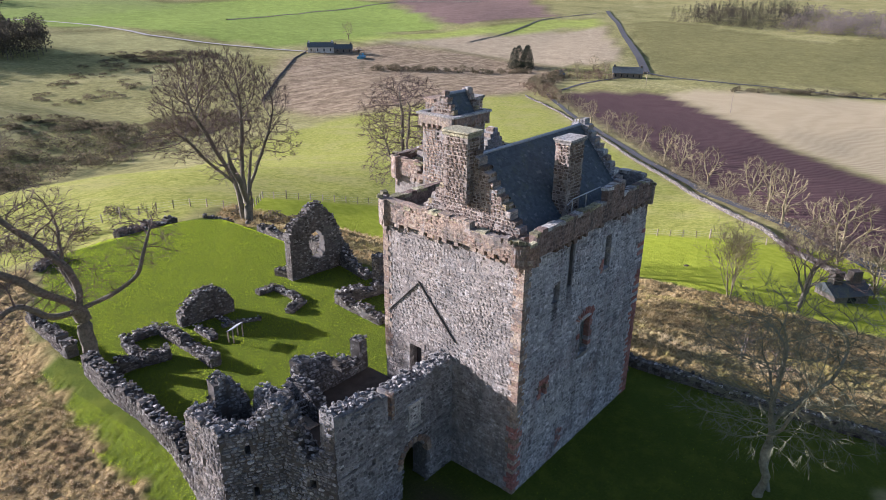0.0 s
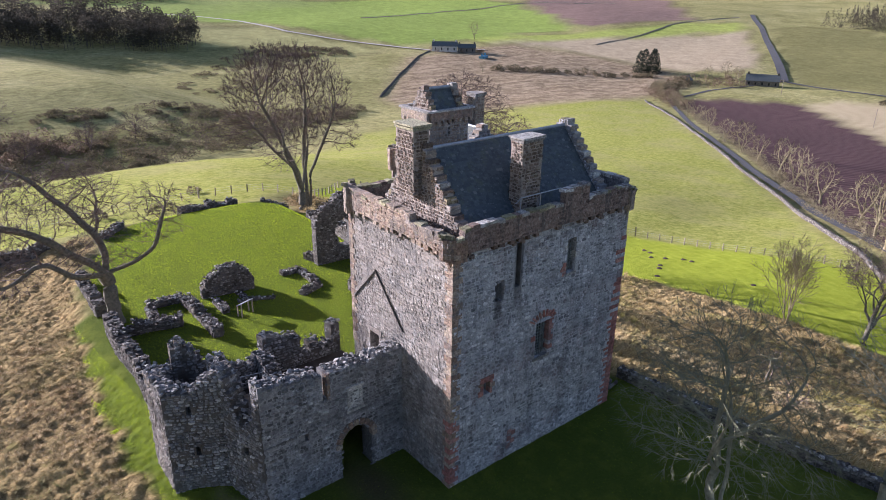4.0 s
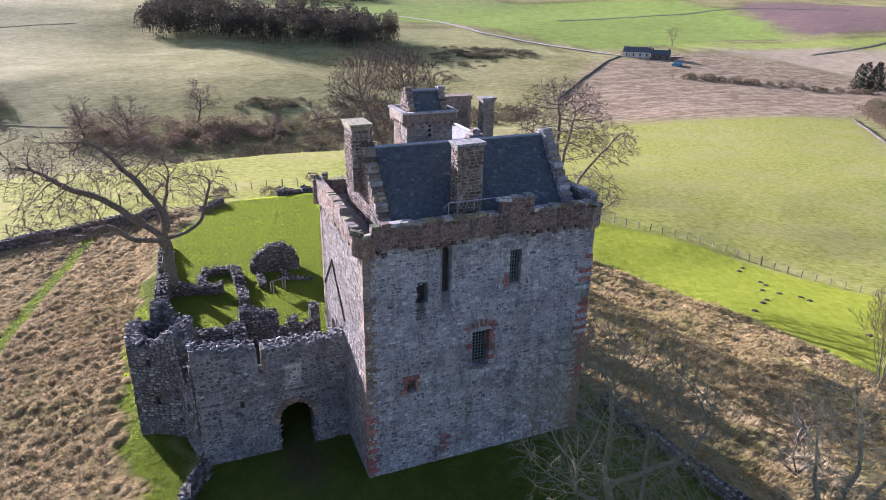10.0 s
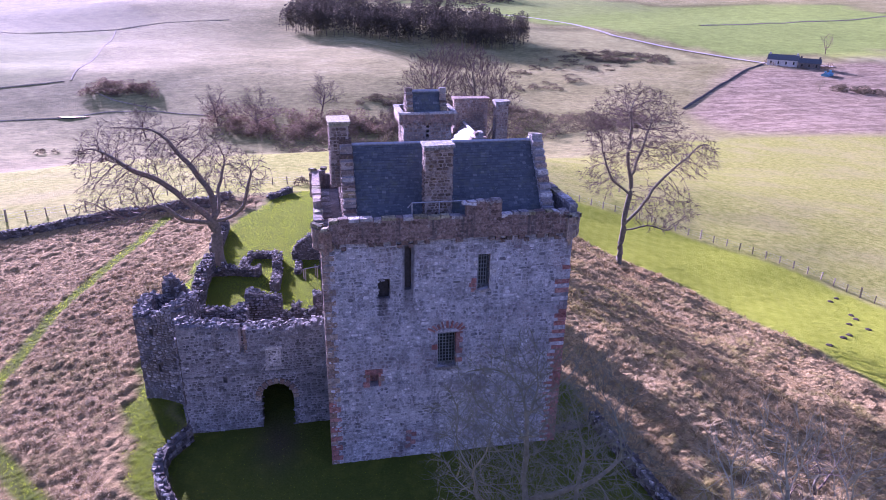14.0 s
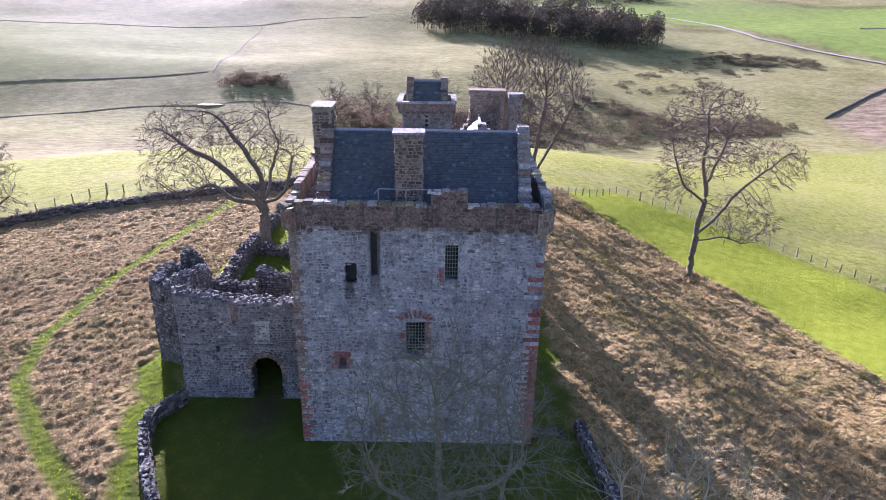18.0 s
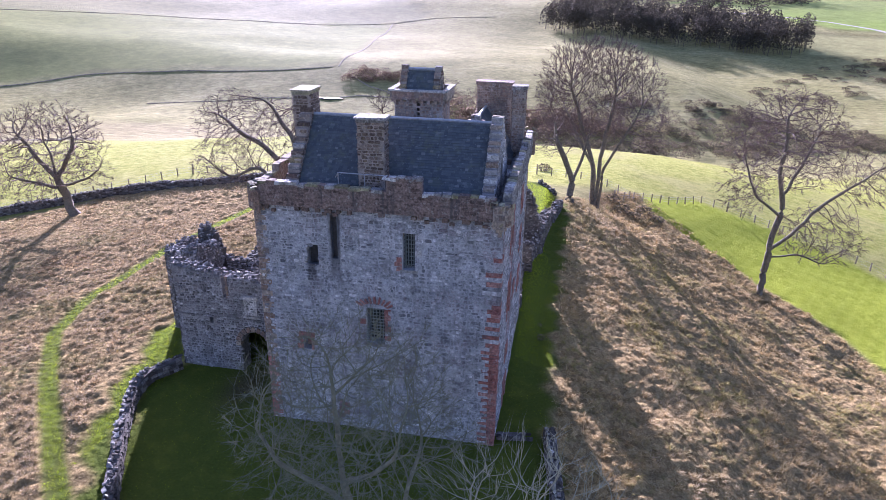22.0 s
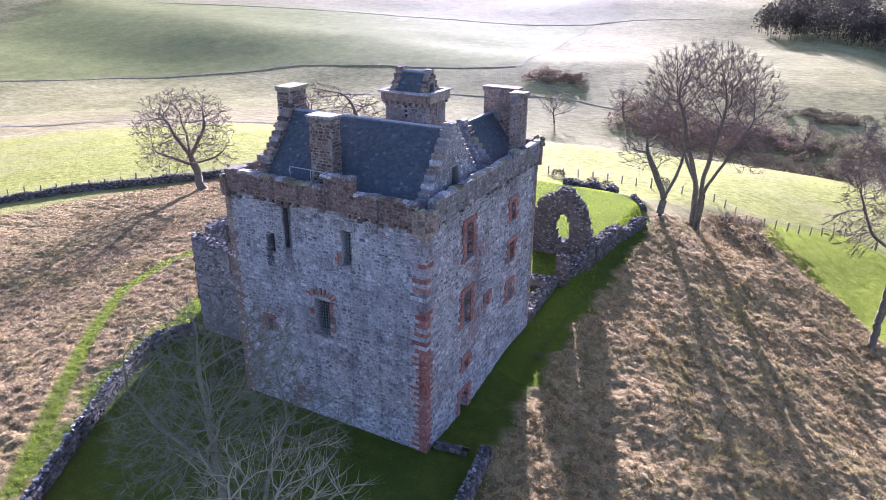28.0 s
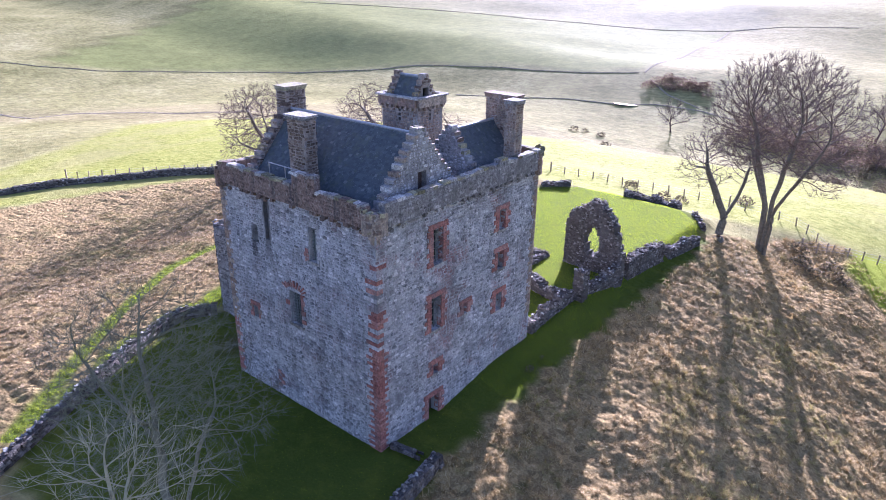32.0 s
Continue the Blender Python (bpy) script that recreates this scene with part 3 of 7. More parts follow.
for k in range(24):
    g = np.random.default_rng(100 + k)
    t = (np.arange(8) + 0.5) * math.tau / 8 + g.uniform(-0.16, 0.16, 8)
    o = np.stack([np.sign(np.cos(t)) * np.abs(np.cos(t)) ** 0.62, np.sign(np.sin(t)) * np.abs(np.sin(t)) ** 0.62], 1) * 0.53 * g.uniform(0.84, 1.06, (8, 1))
    q = g.uniform(-0.14, 0.14)
    o = np.stack([o[:, 0] + q * o[:, 1] * 0.6, o[:, 1] + q * o[:, 0] * 0.6], 1)
    f = o * g.uniform(0.68, 0.86, (8, 1)) + g.uniform(-0.04, 0.04, 2)
    ROUND.append(np.concatenate([np.stack([o[:, 0], np.zeros(8), o[:, 1]], 1), np.stack([f[:, 0], g.uniform(0.8, 1.08, 8) + 0.12 * g.uniform(-1, 1) * f[:, 0], f[:, 1]], 1)]))
RING = [[i, i + 8, (i + 1) % 8 + 8, (i + 1) % 8] for i in range(8)]
FACE = [list(range(15, 7, -1))]
STONE_MESHES = {}


def stone_mesh(kind, material, name, fine):
    key = (kind, material.name, name, fine)
    if key not in STONE_MESHES:
        me = bpy.data.meshes.new(name)
        me.from_pydata([tuple(v) for v in (ROUND if fine else STONES)[kind]], [], RING + FACE if fine else QUADS.tolist())
        me.materials.append(material)
        STONE_MESHES[key] = me
    return STONE_MESHES[key]


def lay(name, rows, material, parent, singles=0, near=None, stuff="stonework", fine=False):
    """Lay pieces. A row: x, y, z, way (the angle of its outward side), lean, width, depth, height. The first singles pieces that near() picks are objects of their own."""
    rows = np.array(rows, float)
    if not len(rows):
        return
    shapes = np.array(ROUND if fine else STONES)
    kinds = rng.integers(0, len(shapes), len(rows))
    one = np.zeros(len(rows), bool)
    if singles:
        pick = np.nonzero(near(rows) if near else np.ones(len(rows), bool))[0][:singles]
        one[pick] = True
        for i in pick:
            x, y, z, way, lean, w, d, h = rows[i]
            ob = new(name, stone_mesh(int(kinds[i]), material, name, fine))
            ob.parent = parent
            ob.matrix_local = Matrix.LocRotScale((x, y, z), Euler((lean, 0, way - math.pi / 2)), (w, d, h))
    r, kd = rows[~one], kinds[~one]
    if not len(r):
        return
    v = shapes[kd] * r[:, None, [5, 6, 7]]
    c, s = np.cos(r[:, 4])[:, None], np.sin(r[:, 4])[:, None]
    v = np.stack([v[..., 0], c * v[..., 1] - s * v[..., 2], s * v[..., 1] + c * v[..., 2]], -1)
    a = r[:, 3] - math.pi / 2
    c, s = np.cos(a)[:, None], np.sin(a)[:, None]
    v = np.stack([c * v[..., 0] - s * v[..., 1] + r[:, None, 0], s * v[..., 0] + c * v[..., 1] + r[:, None, 1], v[..., 2] + r[:, None, 2]], -1)
    k = np.arange(len(r))[:, None, None]
    if fine:
        f = (np.array(RING)[None] + 16 * k).reshape(-1, 4).tolist() + (np.array(FACE)[None] + 16 * k).reshape(-1, 8).tolist()
    else:
        f = (QUADS[None] + 8 * k).reshape(-1, 4)
    ob = solid(stuff, v.reshape(-1, 3), f, material, parent)
    tagged(ob, kind="stuff")


def facing(line, side, thick, z0, top, holes=(), hole=None, course=(0.14, 0.25), length=(0.15, 0.5), proud=(0.02, 0.055), skip=0.03, ends=0.0, batter=0.0, wild=0.1):
    """Random rubble brought roughly to courses, on one side of a wall. Returns rows for lay()."""
    line = line if isinstance(line, Line) else Line(line)
    topf = top if callable(top) else (lambda u: top + 0 * u)
    zmax = float(np.max(topf(np.linspace(0, line.total, 200))))
    rows, z = [], z0
    shift = rng.uniform(0, 500)
    while z < zmax + wild:
        ch = rng.uniform(*course)
        u = ends + rng.uniform(-0.2, 0.05)
        while u < line.total - ends:
            w = float(np.exp(rng.uniform(math.log(length[0]), math.log(length[1]))))
            uc = u + w / 2
            u += w + rng.uniform(0.015, 0.045)
            rise = wild * 1.3 * float(lumpy(uc + shift, z, 1.7, 2))
            if w < 0.3 and rng.random() < 0.3:
                stack = ((-0.26, 0.46), (0.26, 0.46))
            else:
                stack = ((rng.uniform(-0.06, 0.06), rng.uniform(0.84, 1.06)),)
            for off, part_h in stack:
                zc, hh = z + ch / 2 + rise + off * ch, ch * part_h
                if uc - w / 2 < -0.02 or uc + w / 2 > line.total + 0.02 or zc + hh * 0.35 > float(topf(uc)) or zc < z0 or rng.random() < skip:
                    continue
                if any(a - 0.5 * w < uc < c + 0.5 * w and b - 0.5 * hh < zc < d + 0.5 * hh for a, b, c, d in holes):
                    continue
                if hole and bool(hole(np.array(uc), np.array(zc))):
                    continue
                x, y, nx, ny = line.at(uc)
                half = thick / 2 - 0.02 - batter * (zc - z0)
                rows.append((x + side * nx * half, y + side * ny * half, zc, math.atan2(side * ny, side * nx), rng.normal(0, 0.03), w, rng.uniform(*proud) + 0.02, hh))
        z += ch + rng.uniform(0.012, 0.035)
    return rows


def crest(line, thick, top, step_len=0.21, size=(0.1, 0.27), hole=None):
    """Loose and set stones along a wall's head. Returns rows for lay()."""
    line = line if isinstance(line, Line) else Line(line)
    topf = top if callable(top) else (lambda u: top + 0 * u)
    rows = []
    for u in np.arange(0.1, line.total - 0.05, step_len):
        for s in np.arange(-thick / 2 + 0.1, thick / 2 - 0.02, step_len * 0.95):
            v = u + rng.uniform(-0.12, 0.12)
            x, y, nx, ny = line.at(v)
            o = s + rng.uniform(-0.1, 0.1)
            a = rng.uniform(0, math.tau)
            w, d, h = rng.uniform(*size, 3)
            rows.append((x + nx * o - math.cos(a) * d / 2, y + ny * o - math.sin(a) * d / 2, float(topf(np.array(v))) + rng.uniform(-0.13, 0.1), a, rng.normal(0, 0.3), w, d, h * 0.7))
    return rows


def ragged(base, amp, seed, period=1.3):
    """A broken wall head: steps and gaps about a height."""
    g = np.random.default_rng(seed)
    k = g.uniform(-1, 1, 200)

    def f(u):
        u = np.asarray(u, float)
        b = base(u) if callable(base) else base
        i = np.clip((u / period).astype(int), 0, 198)
        j = np.clip((u / (period * 0.37)).astype(int), 0, 198)
        return b + amp * (k[i] + 0.5 * k[199 - j])
    return f


def profile(*knots):
    us, hs = np.array(knots).T
    return lambda u: np.interp(np.asarray(u, float), us, hs)


# ---- ground sheet ----
def inside(x, y, poly, soft):
    """1 inside a polygon, 0 outside, soft at its edge."""
    p = np.array(poly, float)
    q = np.roll(p, -1, 0)
    best, odd = np.full(x.shape, 1e9), np.zeros(x.shape, bool)
    for (ax, ay), (bx, by) in zip(p, q):
        dx, dy = bx - ax, by - ay
        s = np.clip(((x - ax) * dx + (y - ay) * dy) / (dx * dx + dy * dy), 0, 1)
        best = np.minimum(best, np.hypot(x - ax - s * dx, y - ay - s * dy))
        odd ^= ((ay > y) != (by > y)) & (x < (bx - ax) * (y - ay) / (by - ay + 1e-12) + ax)
    return smooth(np.where(odd, best, -best), -soft, soft)


def along(x, y, pts, half, soft):
    best = np.full(x.shape, 1e9)
    for (ax, ay), (bx, by) in zip(pts[:-1], pts[1:]):
        dx, dy = bx - ax, by - ay
        s = np.clip(((x - ax) * dx + (y - ay) * dy) / (dx * dx + dy * dy), 0, 1)
        best = np.minimum(best, np.hypot(x - ax - s * dx, y - ay - s * dy))
    return 1 - smooth(best, half - soft, half + soft)


def graded(a, b, fine, growth, far_a, far_b):
    c = list(np.arange(a, b + fine / 2, fine))
    s, v = fine, b
    while v < far_b:
        s *= growth
        v += s
        c.append(v)
    s, v = fine, a
    while v > far_a:
        s *= growth
        v -= s
        c.insert(0, v)
    return np.array(c)


YARD = [(-10.3, 11), (-10, 28), (-9.6, 38), (-4, 49), (6, 54), (14.6, 48.5), (16.4, 42), (16.2, 30), (16.0, 22), (16.2, 3), (17.5, -5), (20, -16), (-2, -14), (-5.6, -8), (-8, -3.5), (-9.4, 1), (-8.5, 4)]
STRIP = [(-12.6, 20), (-12.9, 12), (-12.6, 6), (-11.2, 1.5), (-10.8, -1), (-9.1, -4.8), (-7.1, -8.4), (-5.2, -12), (-3.6, -11.2), (-5.6, -7.6), (-7.6, -4), (-9.2, -0.5), (-9.3, 2), (-9.6, 12), (-9.4, 31), (-11.6, 31)]
TRACK = [(-4, -13), (-9, -7.5), (-16.5, 1), (-21, 7), (-22.8, 14), (-22.3, 24), (-19.5, 36), (-17, 46)]
MOWN = [(27, 58), (26.5, 66), (35, 74), (53.5, 64.5), (69, 47), (75.5, 29), (80, 6), (82, -30), (52, -30), (50, 0), (50.5, 20), (45.5, 38.5), (36, 51)]
ROUGH = [(15.8, -30), (16, 2), (15.6, 24), (14.4, 30), (15, 46), (20, 60), (26, 66), (36, 51), (45.5, 38.5), (50.5, 20), (50, 0), (52, -40)]
ROUGH_W = [(-3, -40), (-3, -14), (-6.5, -4), (-10.5, 4), (-11.5, 30), (-9.8, 38), (-5, 48.5), (-14, 49), (-31, 48), (-42, 44.5), (-52, 33), (-63, 14), (-75, -40)]
ROUGH_S = [(-75, -38), (-11, -38), (-7, -12), (-2, -15), (20.5, -17), (17, -28), (52, -38), (60, -75), (-60, -75)]
NORTH_FIELD = [(26, 66), (6, 55), (-10, 50), (-31, 49.5), (-42, 46), (-62, 16), (-75, -10), (-150, 70), (-120, 130), (-60, 130), (0, 118), (28, 126), (70, 165), (120, 200), (175, 218), (257, 213), (304, 201), (187, 89), (132, 43), (76, 4), (69, 47), (35, 74)]
PLOUGH = [(340, 183), (368, 146), (304, 84), (242, 46), (200, 10), (130, -50), (82, -9), (88, 4), (110, 21), (182, 72), (262, 142), (318, 192)]
STUBBLE = [(368, 146), (304, 84), (242, 44), (205, 8), (300, -60), (445, -20), (438, 44), (416, 89), (403, 134)]
FAR_EAST = [  # outline, ground colour
    ([(786, 375), (879, 358), (769, 161), (878, 116), (900, -60), (500, -60), (471, 103), (445, 150), (466, 196)], (0.2, 0.19, 0.075)),
    ([(390, 441), (735, 380), (563, 273), (478, 229), (431, 270), (435, 328), (427, 395)], (0.4, 0.33, 0.22)),
    ([(205, 650), (200, 800), (497, 900), (740, 880), (715, 711), (584, 495), (400, 458), (330, 452), (275, 622)], (0.24, 0.32, 0.07)),
    ([(170, 500), (193, 595), (262, 600), (300, 440), (265, 453), (229, 493)], (0.34, 0.33, 0.14)),
]
FAR_NORTH = [
    ([(733, 717), (978, 633), (1100, 720), (900, 860)], (0.22, 0.15, 0.13)), ([(733, 717), (978, 633), (807, 490), (598, 474), (607, 540)], (0.22, 0.15, 0.13)),
    ([(408, 460), (591, 469), (848, 441), (750, 388), (555, 418), (396, 432)], (0.33, 0.38, 0.09)),
    ([(260, 700), (510, 882), (300, 1100), (100, 900)], (0.24, 0.29, 0.09)),
    ([(-420, 150), (-368, 165), (-315, 231), (-236, 287), (-132, 306), (-109, 316), (-119, 380), (-139, 534), (-199, 511), (-330, 470), (-560, 380)], (0.21, 0.23, 0.075)),
    ([(-560, 385), (-330, 474), (-199, 515), (-139, 541), (-111, 574), (-147, 640), (-300, 760), (-700, 700)], (0.24, 0.235, 0.11)),
]
FIELDS = FAR_EAST + FAR_NORTH
HEATH = [(293, 410), (413, 420), (425, 395), (435, 328), (431, 270), (400, 228), (324, 208), (220, 216), (180, 235), (188, 285)]
HEATH_W = [(-320, 60), (-150, 75), (-118, 135), (-60, 135), (0, 125), (30, 135), (-40, 200), (-160, 190), (-260, 130)]


SHEET = {}


def sheet_z(x, y):
    """Height of the ground sheet itself, whose cells grow with the distance."""
    xs, ys, z = SHEET["xs"], SHEET["ys"], SHEET["z"]
    x, y = np.asarray(x, float), np.asarray(y, float)
    i, j = np.clip(np.searchsorted(xs, x) - 1, 0, len(xs) - 2), np.clip(np.searchsorted(ys, y) - 1, 0, len(ys) - 2)
    a, b = (x - xs[i]) / (xs[i + 1] - xs[i]), (y - ys[j]) / (ys[j + 1] - ys[j])
    return (z[i, j] * (1 - a) + z[i + 1, j] * a) * (1 - b) + (z[i, j + 1] * (1 - a) + z[i + 1, j + 1] * a) * b


def build_ground():
    xs = graded(-36, 46, 0.25, 1.05, -2600, 2600)
    ys = graded(-16, 52, 0.25, 1.05, -900, 2800)
    X, Y = np.meshgrid(xs, ys, indexing="ij")
    x, y = X.ravel(), Y.ravel()
    wx = x + 0.35 * np.sin(y * 1.1) + 0.25 * np.sin(y * 2.7 + x)
    wy = y + 0.35 * np.sin(x * 1.3 + 1) + 0.25 * np.sin(x * 2.1 - y)
    lawn = np.maximum.reduce([inside(wx, wy, YARD, 0.5), inside(wx, wy, STRIP, 0.5), along(x + 0.3 * lumpy(x, y, 4, 2), y, TRACK, 0.62, 0.25)])
    mown = inside(x, y, MOWN, 0.8)
    fcol, fw = np.zeros((len(x), 3)), np.zeros_like(x)
    for poly, c in FIELDS:
        k = inside(x, y, poly, 4.0)
        fcol += k[:, None] * np.array(c)
        fw += k
    fcol /= np.maximum(fw, 1e-6)[:, None]
    fw = np.minimum(fw, 1)
    past = inside(x, y, NORTH_FIELD, 2.0)
    rough = np.maximum.reduce([inside(wx, wy, ROUGH, 0.8), inside(wx, wy, ROUGH_W, 0.8), inside(wx, wy, ROUGH_S, 0.8)])
    heath = np.maximum(inside(x, y, HEATH, 8), 0.3 * inside(x, y, HEATH_W, 12))
    plough, stub = inside(x, y, PLOUGH, 3.5), inside(x, y, STUBBLE, 3.5)
    gatev = np.exp(-((x + 3.1) ** 2 / 1.6 + (y - 2.6) ** 2 / 6))
    mud = np.clip(gatev * 0.8 + 0.25 * along(wx, wy, TRACK, 0.3, 0.3) * (np.sin(x * 3 + y * 2) > 0.2), 0, 1)
    z = ground_z(x, y)
    z = z + tussocks(x, y) * rough * (1 - np.minimum(lawn, 1))
    SHEET.update(xs=xs, ys=ys, z=z.reshape(X.shape))
    n, k = X.shape
    i = np.arange((n - 1) * (k - 1))
    a = (i // (k - 1)) * k + i % (k - 1)
    faces = np.stack([a, a + k, a + k + 1, a + 1], 1)
    me = bpy.data.meshes.new("ground")
    me.from_pydata(np.stack([x, y, z], 1).tolist(), [], faces.tolist())
    for name, data in (("zone_near", (lawn, past, rough, 1 - mud)), ("zone_far", (plough, stub, heath, mown)), ("zone_field", (*fcol.T, fw))):
        at = me.attributes.new(name, "FLOAT_COLOR", "POINT")
        at.data.foreach_set("color", np.stack(data, 1).astype(np.float32).ravel())
    me.shade_smooth()
    me.materials.append(m_ground)
    ob = new("ground", me)
    tagged(ob, "grassy castle knoll, mown lawns and rough tawny slopes above farmland", "ground", kind="structure")


build_ground()


# ---- the tower house ----
W, D1, D2, WX, HEAD = 13.2, 9.2, 15.1, 7.0, 13.6     # front width, depth of main block and of the wing, wing's west side, wall head
tower = thing("tower_house", "tall grey rubble tower house with slated crow-stepped roofs on mown grass", "castle")

FRONT_GAPS = [(5.95, 5.85, 7.0, 8.0), (8.02, 10.45, 8.72, 12.5), (2.72, 10.15, 3.38, 11.4), (2.2, 4.95, 2.7, 5.75), (4.14, 10.7, 4.48, 13.15)]
EAST_GAPS = [(4.45, 10.1, 5.3, 12.3), (4.3, 5.95, 5.2, 8.1), (10.8, 10.4, 11.5, 11.75), (10.8, 7.7, 11.5, 8.95), (10.8, 4.7, 11.5, 6.0), (4.5, 2.95, 5.0, 3.65), (4.1, -0.3, 5.05, 1.45), (7.35, 5.9, 7.75, 6.6)]
T = 1.3
h = T / 2
LINES = {  # outer faces on the wall's right-hand side
    "front": Line([(W, h), (0.03, h)][::-1]), "east": Line([(W - h, 0), (W - h, D2)]), "north": Line([(W - T, D2 - h), (WX, D2 - h)]),
    "wing_west": Line([(WX + h, D2 - T), (WX + h, D1 - T)]), "back": Line([(WX, D1 - h), (0, D1 - h)]), "west": Line([(h, D1 - T), (h, 0.03)]),
}
WALLS = {}
for key, gaps, mat in (("front", FRONT_GAPS, m_mortar), ("east", EAST_GAPS, m_mortar), ("north", [], m_mortar_w), ("wing_west", [], m_mortar_w), ("back", [], m_mortar_w), ("west", [], m_mortar_w)):
    if key == "west":
        gaps = [(9.2 - T - 7.3, 4.4, 9.2 - T - 6.4, 6.5)]
    if key == "east":
        gaps = [(a, b, c, d) for a, b, c, d in gaps]
    WALLS[key] = rubble_wall("wall", LINES[key], T, -1.0, HEAD, mat, tower, holes=gaps, cell=0.8, jitter=0.012)
W_GAPS = [(9.2 - T - 7.3, 4.4, 9.2 - T - 6.4, 6.5)]


def dressed(gaps, m=0.2):
    return [(a - m, b - m, c + m, d + m * 1.3) for a, b, c, d in gaps]


# rubble courses on every outer face; red quoins keep the south-east corner free
rows = facing(LINES["front"], -1, T, -0.4, HEAD, dressed(FRONT_GAPS[:2] + FRONT_GAPS[3:4], 0.12) + [FRONT_GAPS[4]] + [(2.9, 10.4, 3.22, 11.25)], ends=0.1, course=(0.1, 0.24), length=(0.12, 0.48), wild=0.2)
rows = [r for r in rows if r[0] < W - 0.62 or r[2] > 11.6]
lay("stone", rows, m_grey, WALLS["front"], 300, fine=True, near= lambda r: (r[:, 0] > 7.5) & (r[:, 0] < 12.6) & (r[:, 2] > 5) & (r[:, 2] < 13))
rows = facing(LINES["east"], -1, T, -0.4, HEAD, dressed(EAST_GAPS, 0.14), ends=0.1, course=(0.1, 0.24), length=(0.12, 0.48), wild=0.2)
rows = [r for r in rows if r[1] > 0.62 or r[2] > 11.6]
lay("stone", rows, m_grey_e, WALLS["east"], 300, fine=True, near= lambda r: (r[:, 1] > 0.6) & (r[:, 1] < 6) & (r[:, 2] > 2) & (r[:, 2] < 10))
rows = facing([(h, D1), (h, 0)], -1, T, -0.4, HEAD, [(a + T, b, c + T, d) for a, b, c, d in W_GAPS], course=(0.13, 0.23), length=(0.14, 0.45), proud=(0.012, 0.04))
lay("stone", rows, m_west, WALLS["west"], 300, fine=True, near=lambda r: (r[:, 2] > 7) & (r[:, 2] < 13.4))
for key in ("north", "wing_west", "back"):
    lay("stone", facing(LINES[key], -1, T, 8, HEAD, course=(0.25, 0.4), length=(0.3, 0.8)), m_west, WALLS[key])

# alternating red quoins on the south-east corner, brown ones on the others
quoin_z, side = -0.3, 0
while quoin_z < 11.4:
    hh = random.uniform(0.13, 0.19) if quoin_z < 6 else random.uniform(0.19, 0.27)
    a, b = (random.uniform(0.6, 0.95), 0.4) if side else (0.42, random.uniform(0.5, 0.75))
    bm = bmesh.new()
    block(bm, W - a, -0.045, quoin_z, W + 0.045, b, quoin_z + hh, 0.012)
    part("quoin", bm, m_red if quoin_z < 6.5 or random.random() < 0.62 else m_grey, WALLS["front"])
    quoin_z += hh + 0.025
    side = 1 - side
for cx, cy, sx, sy, mat, z0, z1 in ((0, 0, 1, 1, m_dress, 0.0, 13.4), (W, D2, -1, -1, m_dress, 3.0, 13.4), (0, D1, 1, -1, m_dress, 5.0, 13.4)):
    z, side = z0, 0
    while z < z1:
        hh = random.uniform(0.24, 0.34)
        a, b = (0.6, 0.36) if side else (0.36, 0.55)
        x0, x1, y0, y1 = cx - 0.04 * sx, cx + a * sx, cy - 0.04 * sy, cy + b * sy
        bm = bmesh.new()
        block(bm, min(x0, x1), min(y0, y1), z, max(x0, x1), max(y0, y1), z + hh, 0.014)
        part("quoin", bm, m_red if (cx == 0 and cy == 0 and z < 4.5 and random.random() < 0.6) else mat, WALLS["west"] if cx == 0 else WALLS["east"])
        z += hh + 0.03
        side = 1 - side


